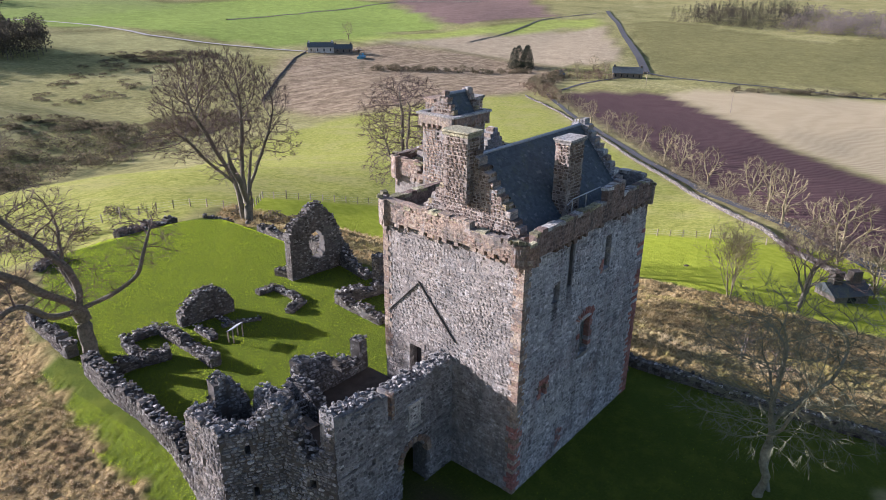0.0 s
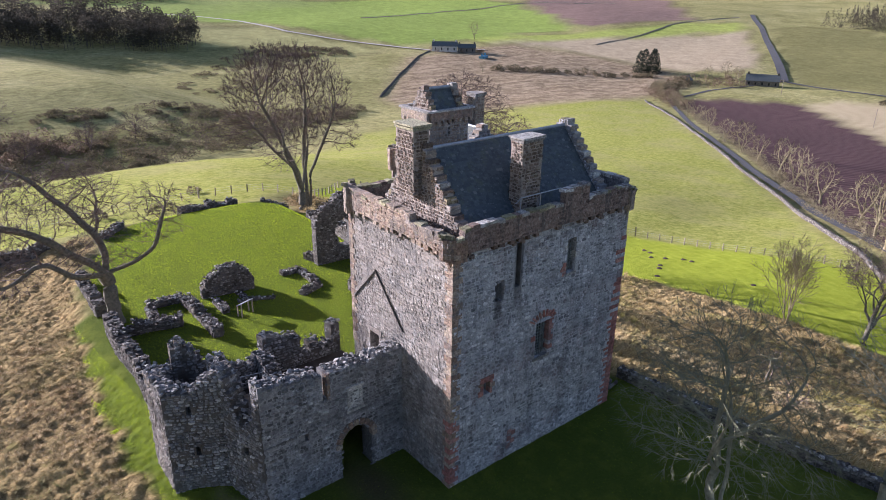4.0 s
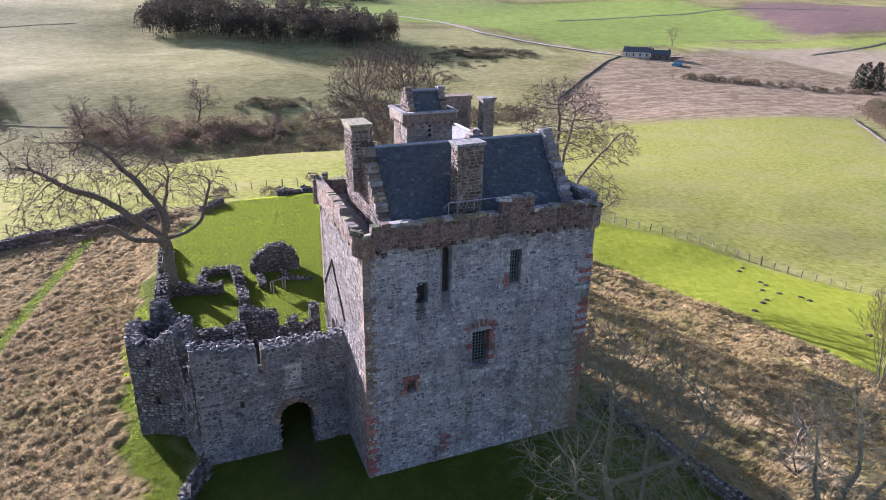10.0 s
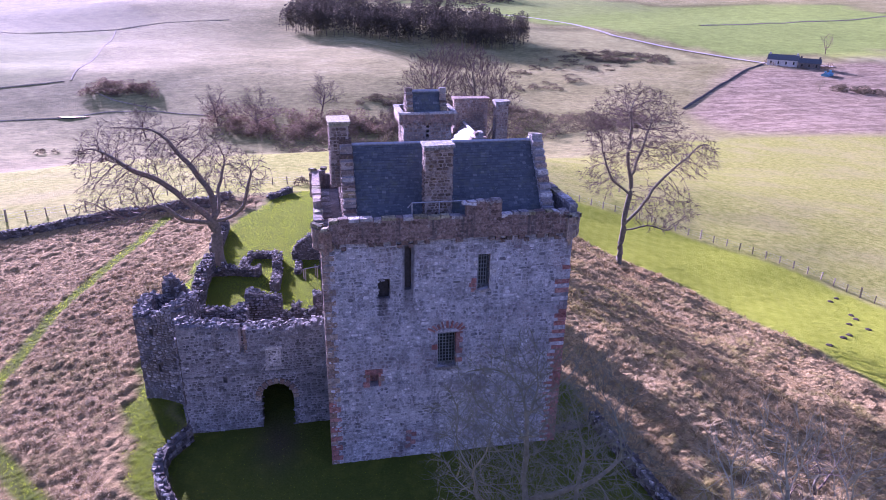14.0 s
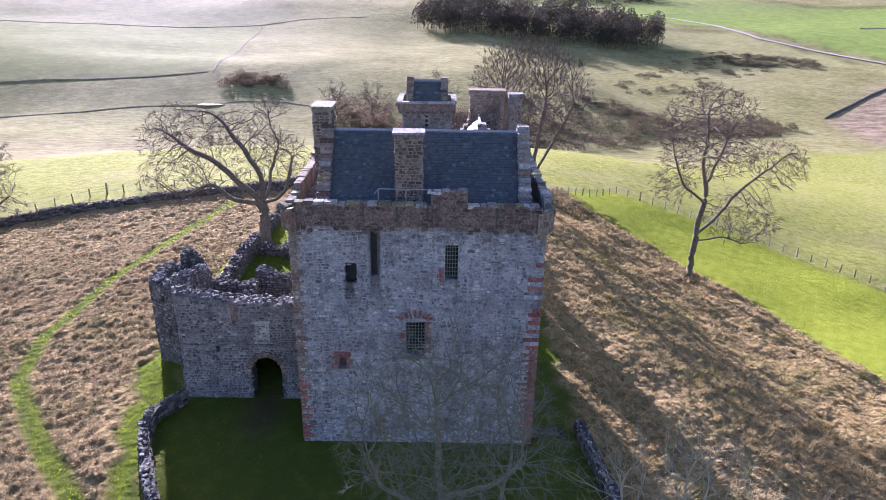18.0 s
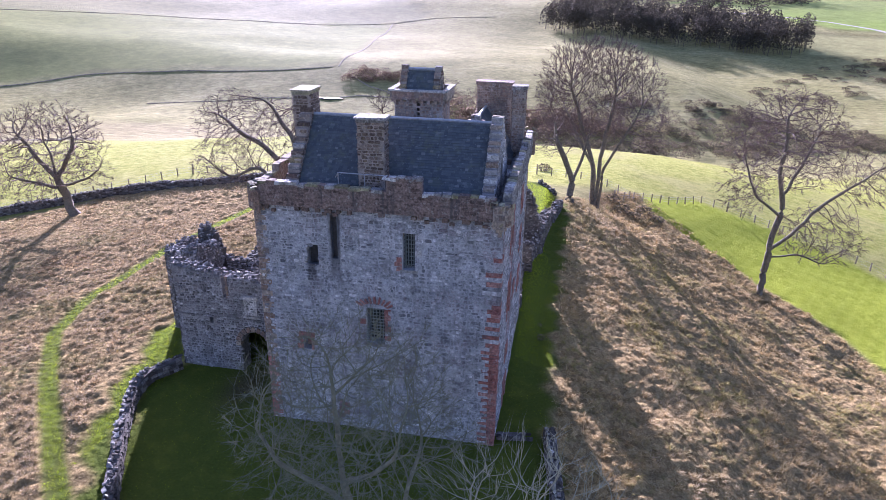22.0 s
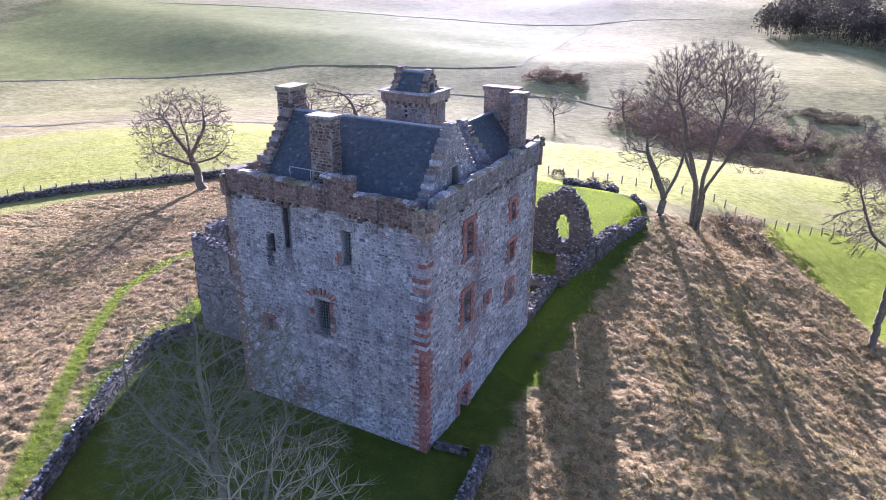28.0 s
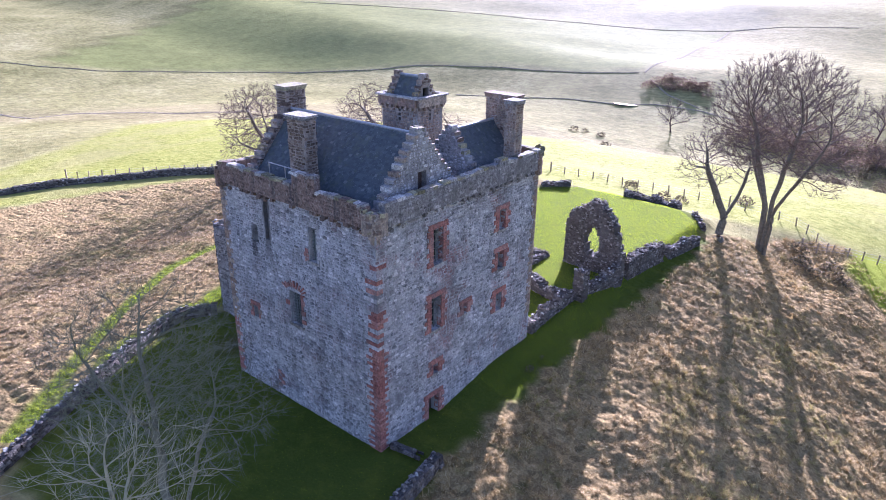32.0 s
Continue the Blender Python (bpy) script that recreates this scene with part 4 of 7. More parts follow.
# windows and doors of the two visible faces
def opening(face, gap, dressing, grille=0, filled=None, sill=True, arch=0, bare=False, other=None):
    """A dressed surround, its depth and what closes it; an m_dark fill is painted shade."""
    u0, z0, u1, z1 = gap
    win = new("door" if filled is m_door else "window")
    win.parent = tower

    def put(bm, a, n0, z0, b, n1, z1, worn=0.01):
        # n: metres outwards from the wall's face
        if face == "front":
            block(bm, a, -n1, z0, b, -n0, z1, worn)
        elif face == "east":
            block(bm, W + n0, a, z0, W + n1, b, z1, worn)
        else:
            block(bm, -n1, D1 - T - b, z0, -n0, D1 - T - a, z1, worn)
    z, k = z0, 0
    while z < z1 - 0.05 and not bare:
        hh = min(random.uniform(0.24, 0.36), z1 - z)
        for s in (0, 1):
            w = ((0.34, 0.17) if face != "east" else (0.52, 0.3))[(k + s) % 2] + random.uniform(-0.03, 0.03)
            bm = bmesh.new()
            put(bm, u0 - w if s == 0 else u1, -0.3, z, u0 if s == 0 else u1 + w, 0.075 if face == "east" else 0.05, z + hh - 0.015)
            part("jamb", bm, random.choice((dressing, other or dressing)), win)
        z += hh
        k += 1
    if not bare:
        bm = bmesh.new()
        put(bm, u0 - (0.4 if face == "east" else 0.22), -0.3, z1, u1 + (0.4 if face == "east" else 0.22), 0.08 if face == "east" else 0.055, z1 + (0.2 if arch else 0.3))
        part("lintel", bm, other or dressing, win)
    if arch:
        n = 9
        for i in range(n):
            a = math.pi * (0.17 + 0.66 * i / (n - 1))
            bm = bmesh.new()
            block(bm, -0.055, -0.085, 0.0, 0.055, 0.1, random.uniform(0.3, 0.46), 0.015)
            bmesh.ops.rotate(bm, matrix=Matrix.Rotation(math.pi / 2 - a, 3, "Y"), verts=bm.verts)
            bmesh.ops.translate(bm, vec=((u0 + u1) / 2 + 0.78 * math.cos(a), 0, z1 - 0.12 + 0.42 * math.sin(a)), verts=bm.verts)
            part("relieving_stone", bm, dressing, win)
    if sill:
        bm = bmesh.new()
        put(bm, u0 - 0.12, -0.3, z0 - 0.16, u1 + 0.12, 0.08, z0)
        part("sill", bm, m_cope, win, "pale lichened stone sill")
    if filled:
        bm = bmesh.new()
        put(bm, u0, -0.62, z0, u1, -0.56, z1, 0)
        part("leaf" if filled is m_door else "pane", bm, filled, win)
    for i in range(grille):
        c = u0 + (u1 - u0) * (i + 1) / (grille + 1)
        bm = bmesh.new()
        put(bm, c - 0.02, -0.3, z0, c + 0.02, -0.26, z1, 0)
        part("bar", bm, m_mesh, win)
    for i in range(grille * 2):
        c = z0 + (z1 - z0) * (i + 1) / (grille * 2 + 1)
        bm = bmesh.new()
        put(bm, u0, -0.26, c - 0.018, u1, -0.23, c + 0.018, 0)
        part("bar", bm, m_mesh, win)


opening("front", FRONT_GAPS[0], m_red, 5, m_glass, arch=1, other=m_grey)
opening("front", FRONT_GAPS[1], m_cope, 4, m_glass, other=m_grey)
for k in range(3):
    bm = bmesh.new()
    block(bm, 7.72 - 0.1 * (k % 2), -0.065, 10.35 + 0.27 * k, 8.0, 0.1, 10.6 + 0.27 * k, 0.015)
    part("patch_stone", bm, m_red, WALLS["front"])
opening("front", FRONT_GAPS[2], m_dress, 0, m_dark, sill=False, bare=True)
opening("front", FRONT_GAPS[3], m_dress, 0, m_red, sill=False, other=m_red)
# Dark plate inside the slot stands in for its depth of shade.
bm = bmesh.new()
block(bm, 4.14, 0.3, 10.7, 4.48, 0.4, 13.15)
part("slot_back", bm, m_dark, WALLS["front"])
opening("east", EAST_GAPS[0], m_red, 2, m_glass)
opening("east", EAST_GAPS[1], m_red, 2, m_glass)
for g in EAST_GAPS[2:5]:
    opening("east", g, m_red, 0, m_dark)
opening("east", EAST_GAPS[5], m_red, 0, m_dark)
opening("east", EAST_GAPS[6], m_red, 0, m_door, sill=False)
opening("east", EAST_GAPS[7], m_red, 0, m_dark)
# West doorway, its dark fill standing in for the unlit inside.
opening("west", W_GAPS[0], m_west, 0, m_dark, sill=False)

# patch of red blocks low on the front; unseen floors added to darken windows
for x, z in ((4.15, 0.6), (4.45, 0.85), (4.2, 1.1), (4.5, 1.4), (4.2, 1.55)):
    bm = bmesh.new()
    block(bm, x, -0.06, z, x + 0.3, 0.1, z + 0.26, 0.015)
    part("patch_stone", bm, m_red, WALLS["front"])
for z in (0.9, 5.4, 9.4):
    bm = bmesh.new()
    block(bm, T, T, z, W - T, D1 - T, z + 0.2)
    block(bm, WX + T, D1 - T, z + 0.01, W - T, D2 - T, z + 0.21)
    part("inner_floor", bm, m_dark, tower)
bm = bmesh.new()
block(bm, T - 0.1, T - 0.1, HEAD - 0.3, W - T + 0.1, D1 - T + 0.1, HEAD - 0.02)
block(bm, WX + T - 0.1, D1 - T, HEAD - 0.29, W - T + 0.1, D2 - T + 0.1, HEAD - 0.01)
part("wall_walk", bm, m_cope, tower, "flagged wall walk behind the parapet")

for x0, x1, ya, yb in ((12.55, 13.08, 0.9, 14.2), (0.12, 0.68, 0.9, 8.4)):
    y = ya
    while y < yb:
        d = random.uniform(0.36, 0.5)
        bm = bmesh.new()
        block(bm, x0, y, HEAD - 0.1, x1, y + d - 0.05, HEAD + random.choice((0.03, 0.1)), 0.012)
        part("walk_slab", bm, m_cope, tower)
        y += d

# parapet on corbels, bulging at the corners
OV, PT = 0.28, 0.42


def corner(cx, cy, a0, r=0.75, n=6):
    return [(cx + r * math.cos(radians(a0 + 90 * i / n)), cy + r * math.sin(radians(a0 + 90 * i / n))) for i in range(n + 1)]


o = OV - PT / 2
rc, rs = 0.62, 0.42
SIDES = {
    "south": ([(rs, -o), (W - rs, -o)], profile((0, 14.75), (6.95, 14.75), (7.0, 15.42), (8.6, 15.45), (8.65, 14.7), (12, 14.72))),
    "east": ([(W + o, rs), (W + o, D2 - rs)], profile((0, 14.8), (6, 14.8), (9.6, 14.85), (9.65, 15.05), (10.6, 15.05), (10.65, 14.75), (13.5, 14.8))),
    "north": ([(W - rs, D2 + o), (WX + rs, D2 + o)], profile((0, 14.7), (6, 14.7))),
    "wing_west": ([(WX - o, D2 - rs), (WX - o, 11.4)], profile((0, 14.6), (2.0, 14.6), (2.05, 14.0), (5, 14.0))),
    "back": ([(5.0, D1 + o), (rs, D1 + o)], profile((0, 14.45), (5, 14.45))),
    "west": ([(-o, D1 - rs), (-o, rs)], profile((0, 14.6), (2.0, 14.6), (2.05, 14.72), (5.6, 14.72), (5.65, 14.4), (8, 14.4))),
}
CORNERS = {"sw": (corner(rc - 0.1, rc - 0.1, 180), 14.35), "se": (corner(W - rc + 0.1, rc - 0.1, 270), 14.45), "ne": (corner(W - rc + 0.1, D2 - rc + 0.1, 0), 14.75),
           "wing_nw": (corner(WX + rc - 0.1, D2 - rc + 0.1, 90), 14.75), "nw": (corner(rc - 0.1, D1 - rc + 0.1, 90), 14.75)}
for key, (pts, top) in SIDES.items():
    ln = Line(pts)
    # South, north and back parapets take the darker copy; its tone carries south-side shade.
    pm = m_algae_shade if key in ("south", "north", "back") else (m_gate if key == "east" else m_dress)
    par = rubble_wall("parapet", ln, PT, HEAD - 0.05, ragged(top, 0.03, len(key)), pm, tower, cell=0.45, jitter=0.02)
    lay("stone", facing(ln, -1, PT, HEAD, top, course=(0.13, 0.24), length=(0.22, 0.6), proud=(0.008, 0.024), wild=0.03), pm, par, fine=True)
    u = 0.0
    while u < ln.total - 0.2:
        w = random.uniform(0.3, 0.75)
        x, y, nx, ny = ln.at(min(u + w / 2, ln.total))
        zz = float(top(min(u + w / 2, ln.total))) + random.uniform(-0.06, 0.04)
        bm = bmesh.new()
        block(bm, -w / 2 + 0.015, -PT / 2 - random.uniform(-0.02, 0.05), -0.09, w / 2 - 0.015, PT / 2 + random.uniform(-0.02, 0.05), 0.07, 0.03, 0.05)
        bmesh.ops.rotate(bm, matrix=Matrix.Rotation(math.atan2(ny, nx) - math.pi / 2, 3, "Z"), verts=bm.verts)
        bmesh.ops.translate(bm, vec=(x, y, zz), verts=bm.verts)
        part("cope_stone", bm, random.choice((m_moss, m_moss, pm) if key in ("west", "back", "wing_west") else (m_cope, m_moss, pm, m_moss, m_cope)), par)
        u += w
    for u in np.arange(0.3, ln.total, 0.56):
        u = min(u + random.uniform(-0.12, 0.12), ln.total)
        if random.random() < 0.3:
            continue
        x, y, nx, ny = ln.at(u)
        bm = bmesh.new()
        q = random.uniform(0.1, 0.2)
        block(bm, -q, -0.16, 0, q, 0.16 - random.uniform(0, 0.09), random.uniform(0.18, 0.24), 0.025)
        bmesh.ops.rotate(bm, matrix=Matrix.Rotation(math.atan2(ny, nx) - math.pi / 2, 3, "Z"), verts=bm.verts)
        bmesh.ops.translate(bm, vec=(x - nx * 0.02, y - ny * 0.02, HEAD - 0.27), verts=bm.verts)
        part("corbel", bm, pm, tower)
        if key in ("south", "east", "west") and random.random() < 0.5:
            bm = bmesh.new()
            block(bm, -0.12, -0.1, 0, 0.12, 0.1, 0.17, 0.015)
            bmesh.ops.rotate(bm, matrix=Matrix.Rotation(math.atan2(ny, nx) - math.pi / 2, 3, "Z"), verts=bm.verts)
            k = ln.at(min(u + 0.31, ln.total))
            bmesh.ops.translate(bm, vec=(k[0] + nx * 0.05, k[1] + ny * 0.05, HEAD - 0.47), verts=bm.verts)
            part("corbel", bm, pm, tower)
for key, (pts, top) in CORNERS.items():
    ln = Line(pts)
    par = rubble_wall("corner_round", ln, PT, HEAD - 0.35, ragged(top, 0.04, 3), m_dress, tower, cell=0.3, jitter=0.02)
    lay("stone", facing(ln, -1, PT, HEAD - 0.3, top, course=(0.28, 0.38), length=(0.3, 0.5), proud=(0.01, 0.03)), m_dress, par)
    lay("cope_stone", crest(ln, PT, top, 0.36, (0.25, 0.4)), m_moss, par, 20)
    bm = bmesh.new()
    for k, (r, z) in enumerate(((0.42, HEAD - 0.9), (0.58, HEAD - 0.62), (0.72, HEAD - 0.36))):
        c = np.mean(pts, axis=0)
        cc = [p for p in pts]
        inner = [(cc[i][0] + (c[0] - cc[i][0]) * (0.55 - 0.2 * k), cc[i][1] + (c[1] - cc[i][1]) * (0.55 - 0.2 * k)) for i in range(len(cc))]
        lo = [bm.verts.new((x, y, z)) for x, y in inner]
        hi = [bm.verts.new((x, y, z + 0.27)) for x, y in inner]
        for i in range(len(inner) - 1):
            bm.faces.new((lo[i], lo[i + 1], hi[i + 1], hi[i]))
        bm.faces.new(lo)
        bm.faces.new(hi[::-1])
    part("corner_corbel", bm, m_dress, tower)


# slated roofs with crow-stepped gables
def slates(name, ridge_a, ridge_b, eave_a, eave_b, singles=0):
    """One slope: the boarding, and courses of slates on it."""
    ra, rb, ea, eb = (Vector(v) for v in (ridge_a, ridge_b, eave_a, eave_b))
    n = (rb - ra).cross(ea - ra).normalized()
    n = n if n.z > 0 else -n
    bm = bmesh.new()
    vs = [bm.verts.new(v) for v in (ra, rb, eb, ea)] + [bm.verts.new(v - n * 0.15) for v in (ra, rb, eb, ea)]
    for f in ((0, 1, 2, 3), (7, 6, 5, 4), (0, 4, 5, 1), (1, 5, 6, 2), (2, 6, 7, 3), (3, 7, 4, 0)):
        bm.faces.new([vs[i] for i in f])
    slope = part(name, bm, m_slate, tower, "dark blue-grey slated slope")
    rise = (ea - ra).length
    count = int(rise / 0.155)
    verts, faces = [], []
    for k in range(count + 1):
        s0, s1 = k / count, min(1.02, (k + 1.35) / count)
        a0, b0, a1, b1 = ra.lerp(ea, s0), rb.lerp(eb, s0), ra + (ea - ra) * s1, rb + (eb - rb) * s1
        length = (b0 - a0).length
        u = -random.uniform(0, 0.2)
        while u < length:
            w = random.uniform(0.16, 0.27)
            p, q = max(0, u), min(length, u + w - 0.012)
            u += w
            if q - p < 0.05:
                continue
            j = random.uniform(-0.015, 0.02)
            i = len(verts)
            way, down = (b0 - a0).normalized(), (a1 - a0).normalized()
            lift = random.uniform(0.026, 0.042)
            for pos, s, up in ((p, a0, 0.006), (q, b0, 0.006), (q, b1, lift), (p, a1, lift)):
                base = (a0 if s in (a0, b0) else a1)
                verts.append(base + way * pos + n * up + (down * j if base is a1 else Vector()))
            for pos, base in ((q, a1), (p, a1)):
                verts.append(base + way * pos + n * 0.0 + down * j)
            faces += [(i, i + 1, i + 2, i + 3), (i + 3, i + 2, i + 4, i + 5)]
    ob = solid("slating", verts, faces, m_slate, slope)
    tagged(ob, kind="stuff")
    return slope


def ridge_cap(a, b, parent):
    bm = bmesh.new()
    rod(bm, a, b, 0.09, 8)
    part("ridge", bm, m_lead, parent, "grey lead ridge roll")


def gable(x0, x1, y0, y1, z0, apex, axis, n, mat, cope, gaps=(), name="gable"):
    """A crow-stepped gable wall. It spans y0..y1 (axis x: wall of thickness x0..x1) or x0..x1 (axis y)."""
    a, b = (y0, y1) if axis == "x" else (x0, x1)
    mid = (a + b) / 2
    line = Line([((x0 + x1) / 2, a), ((x0 + x1) / 2, b)]) if axis == "x" else Line([(a, (y0 + y1) / 2), (b, (y0 + y1) / 2)])
    thick = (x1 - x0) if axis == "x" else (y1 - y0)
    half = (b - a) / 2

    def top(u):
        s = np.abs(np.asarray(u, float) - half) / half
        return z0 + (apex - z0) * (np.ceil((1 - s) * n) / n)
    body = rubble_wall(name, line, thick, z0 - 0.4, top, mat, tower, holes=gaps, cell=(b - a) / (2 * n), jitter=0.01)
    for sd in (1, -1):
        lay("stone", facing(line, sd, thick, z0 - 0.3, top, gaps, course=(0.12, 0.2), length=(0.13, 0.36), wild=0.05), m_grey if mat in (m_mortar, m_mortar_g) else m_gable, body, fine=True)
    for i in range(n):
        for sgn in (-1, 1):
            c = mid + sgn * (half - (i + 0.5) * half / n)
            z = z0 + (apex - z0) * (i + 1) / n
            bm = bmesh.new()
            w = half / n / 2 + random.uniform(0.0, 0.035)
            up = random.uniform(0.02, 0.09)
            if axis == "x":
                block(bm, x0 - 0.015, c - w, z - 0.16, x1 + 0.015, c + w, z + up, 0.028, 0.06)
            else:
                block(bm, c - w, y0 - 0.015, z - 0.16, c + w, y1 + 0.015, z + up, 0.028, 0.06)
            part("crow_step", bm, random.choice((cope, m_gable, m_cope, m_gable)), body)
    return body


RY, RZ, EZ = 4.3, 17.45, 13.75
south = slates("roof_slope", (1.85, RY, RZ), (11.95, RY, RZ), (1.85, 1.15, EZ), (11.95, 1.15, EZ))
slates("roof_slope", (11.95, RY, RZ), (1.85, RY, RZ), (11.95, 7.6, EZ), (1.85, 7.6, EZ))
ridge_cap((1.8, RY, RZ + 0.03), (12, RY, RZ + 0.03), south)
gable(1.25, 1.9, 0.95, 7.65, 13.7, 17.75, "x", 12, m_mortar_d, m_yellow)
gable(11.9, 12.5, 0.95, 7.65, 13.7, 17.75, "x", 12, m_mortar_g, m_moss, gaps=[(3.05, 13.7, 3.75, 15.5)])
bm = bmesh.new()
block(bm, 12.1, 4.0, 13.6, 12.16, 4.7, 15.5)
part("attic_door", bm, m_door, tower, "dark timber attic door")
# wing roof, its ridge square to the main one
WR, WZ = 10.25, 16.5
ea = slates("roof_slope", (WR, 9.9, WZ), (WR, 14.0, WZ), (12.35, 9.9, 13.9), (12.35, 14.0, 13.9))
slates("roof_slope", (WR, 14.0, WZ), (WR, 9.9, WZ), (8.15, 14.0, 13.9), (8.15, 9.9, 13.9))
ridge_cap((WR, 9.8, WZ + 0.03), (WR, 14, WZ + 0.03), ea)
gable(8.0, 12.5, 9.35, 9.9, 13.7, 16.75, "y", 9, m_mortar_g, m_moss)
gable(8.0, 12.5, 13.95, 14.5, 13.7, 16.75, "y", 9, m_mortar_w, m_moss)


def chimney(x0, y0, x1, y1, z0, z1, mat, cope, label, course=(0.11, 0.18)):
    st = new("chimney")
    st.parent = tower
    tagged(st, label)
    pts = [(x0, y0), (x1, y0), (x1, y1), (x0, y1)]
    bm = bmesh.new()
    block(bm, x0 + 0.03, y0 + 0.03, z0, x1 - 0.03, y1 - 0.03, z1, 0.01)
    part("shaft", bm, m_mortar_d, st)
    rows = []
    for i in range(4):
        a, b = np.array(pts[i]), np.array(pts[(i + 1) % 4])
        rows += facing([tuple(a), tuple(b)], -1, 0.0, z0 + 0.02, z1 - 0.1, course=course, length=(0.14, 0.36), proud=(0.015, 0.035), skip=0.0, wild=0.05)
    lay("stone", rows, mat, st, fine=True)
    for k, (o, t, zz) in enumerate(((0.03, 0.14, z1 - 0.12), (0.08, 0.1, z1 + 0.03))):
        bm = bmesh.new()
        block(bm, x0 - o, y0 - o, zz, x1 + o, y1 + o, zz + t, 0.03)
        part("cope", bm, cope, st)


chimney(0.74, 4.1, 1.78, 5.62, 15.2, 18.62, m_gable, m_moss, "tall brown rubble gable chimney with a mossy cope")
chimney(5.38, 1.15, 6.85, 2.05, 13.7, 17.95, m_gable, m_cope, "red-brown wall-head chimney with a pale lichened cope")
chimney(9.6, 13.95, 11.95, 14.75, 14.0, 18.05, m_dress, m_dress, "broad red-brown gable chimney")
chimney(12.15, 12.45, 13.0, 13.3, 13.6, 18.05, m_dress, m_cope, "slim grey wall-head chimney")

# cap house over the stair, in the angle of the two blocks
CX0, CX1, CY0, CY1 = 5.35, 8.3, 8.75, 11.1
cap = new("cap_house")
cap.parent = tower
for pts in ([(CX0, CY0), (CX1, CY0)], [(CX1, CY0), (CX1, CY1)], [(CX1, CY1), (CX0, CY1)], [(CX0, CY1), (CX0, CY0)]):
    a, b = np.array(pts[0]), np.array(pts[1])
    n = np.array([-(b - a)[1], (b - a)[0]]) / np.linalg.norm(b - a)
    ln = Line([tuple(a + n * 0.2), tuple(b + n * 0.2)])
    mid = ln.total / 2
    vents = [(mid - 0.1, 16.75 + 0.28 * k, mid + 0.1, 16.93 + 0.28 * k) for k in range(3)]
    wl = rubble_wall("wall", ln, 0.4, 0.5 if pts[0][0] == CX0 and pts[1][0] == CX0 or pts[1][1] == CY1 else 13.0, 17.75, m_mortar_w, cap, holes=vents, cell=0.5, jitter=0.01)
    lay("stone", facing(ln, -1, 0.4, 12.5, 17.7, vents, course=(0.12, 0.2), length=(0.14, 0.36), wild=0.05), m_dress, wl, fine=True)
    o2 = 0.16
    ln2 = Line([tuple(a - n * o2 - (b - a) / np.linalg.norm(b - a) * (o2 - 0.08)), tuple(b - n * o2 + (b - a) / np.linalg.norm(b - a) * (o2 - 0.08))])
    rubble_wall("parapet", ln2, 0.24, 17.7, 18.2, m_dress, cap, cell=0.4, jitter=0.01)
    bm = bmesh.new()
    x0, x1 = sorted((ln2.p[0][0], ln2.p[1][0]))
    y0, y1 = sorted((ln2.p[0][1], ln2.p[1][1]))
    block(bm, x0 - 0.17, y0 - 0.17, 18.2, x1 + 0.17, y1 + 0.17, 18.3, 0.012)
    part("cope", bm, m_cope, cap, "pale cope stones")
    for u in np.arange(0.15, ln2.total, 0.42):
        x, y, nx, ny = ln2.at(u)
        bm = bmesh.new()
        block(bm, x - 0.09, y - 0.09, 17.5, x + 0.09, y + 0.09, 17.72, 0.01)
        part("corbel", bm, m_dress, cap)
CRY = (CY0 + CY1) / 2 - 0.1
bm = bmesh.new()
block(bm, CX0 + 0.1, CY0 + 0.1, 17.5, CX1 - 0.1, CY1 - 0.1, 17.78)
part("cap_floor", bm, m_cope, cap)
slates("roof_slope", (5.95, CRY, 19.35), (7.7, CRY, 19.35), (5.95, CRY - 0.95, 17.85), (7.7, CRY - 0.95, 17.85))
cs = slates("roof_slope", (7.7, CRY, 19.35), (5.95, CRY, 19.35), (7.7, CRY + 0.95, 17.85), (5.95, CRY + 0.95, 17.85))
ridge_cap((5.9, CRY, 19.37), (7.75, CRY, 19.37), cs)
gable(5.6, 5.98, CRY - 1.05, CRY + 1.05, 17.8, 19.5, "x", 5, m_mortar_d, m_yellow)
gable(7.68, 8.05, CRY - 1.05, CRY + 1.05, 17.8, 19.5, "x", 5, m_mortar_w, m_yellow, gaps=[(0.75, 17.9, 1.3, 18.75)])


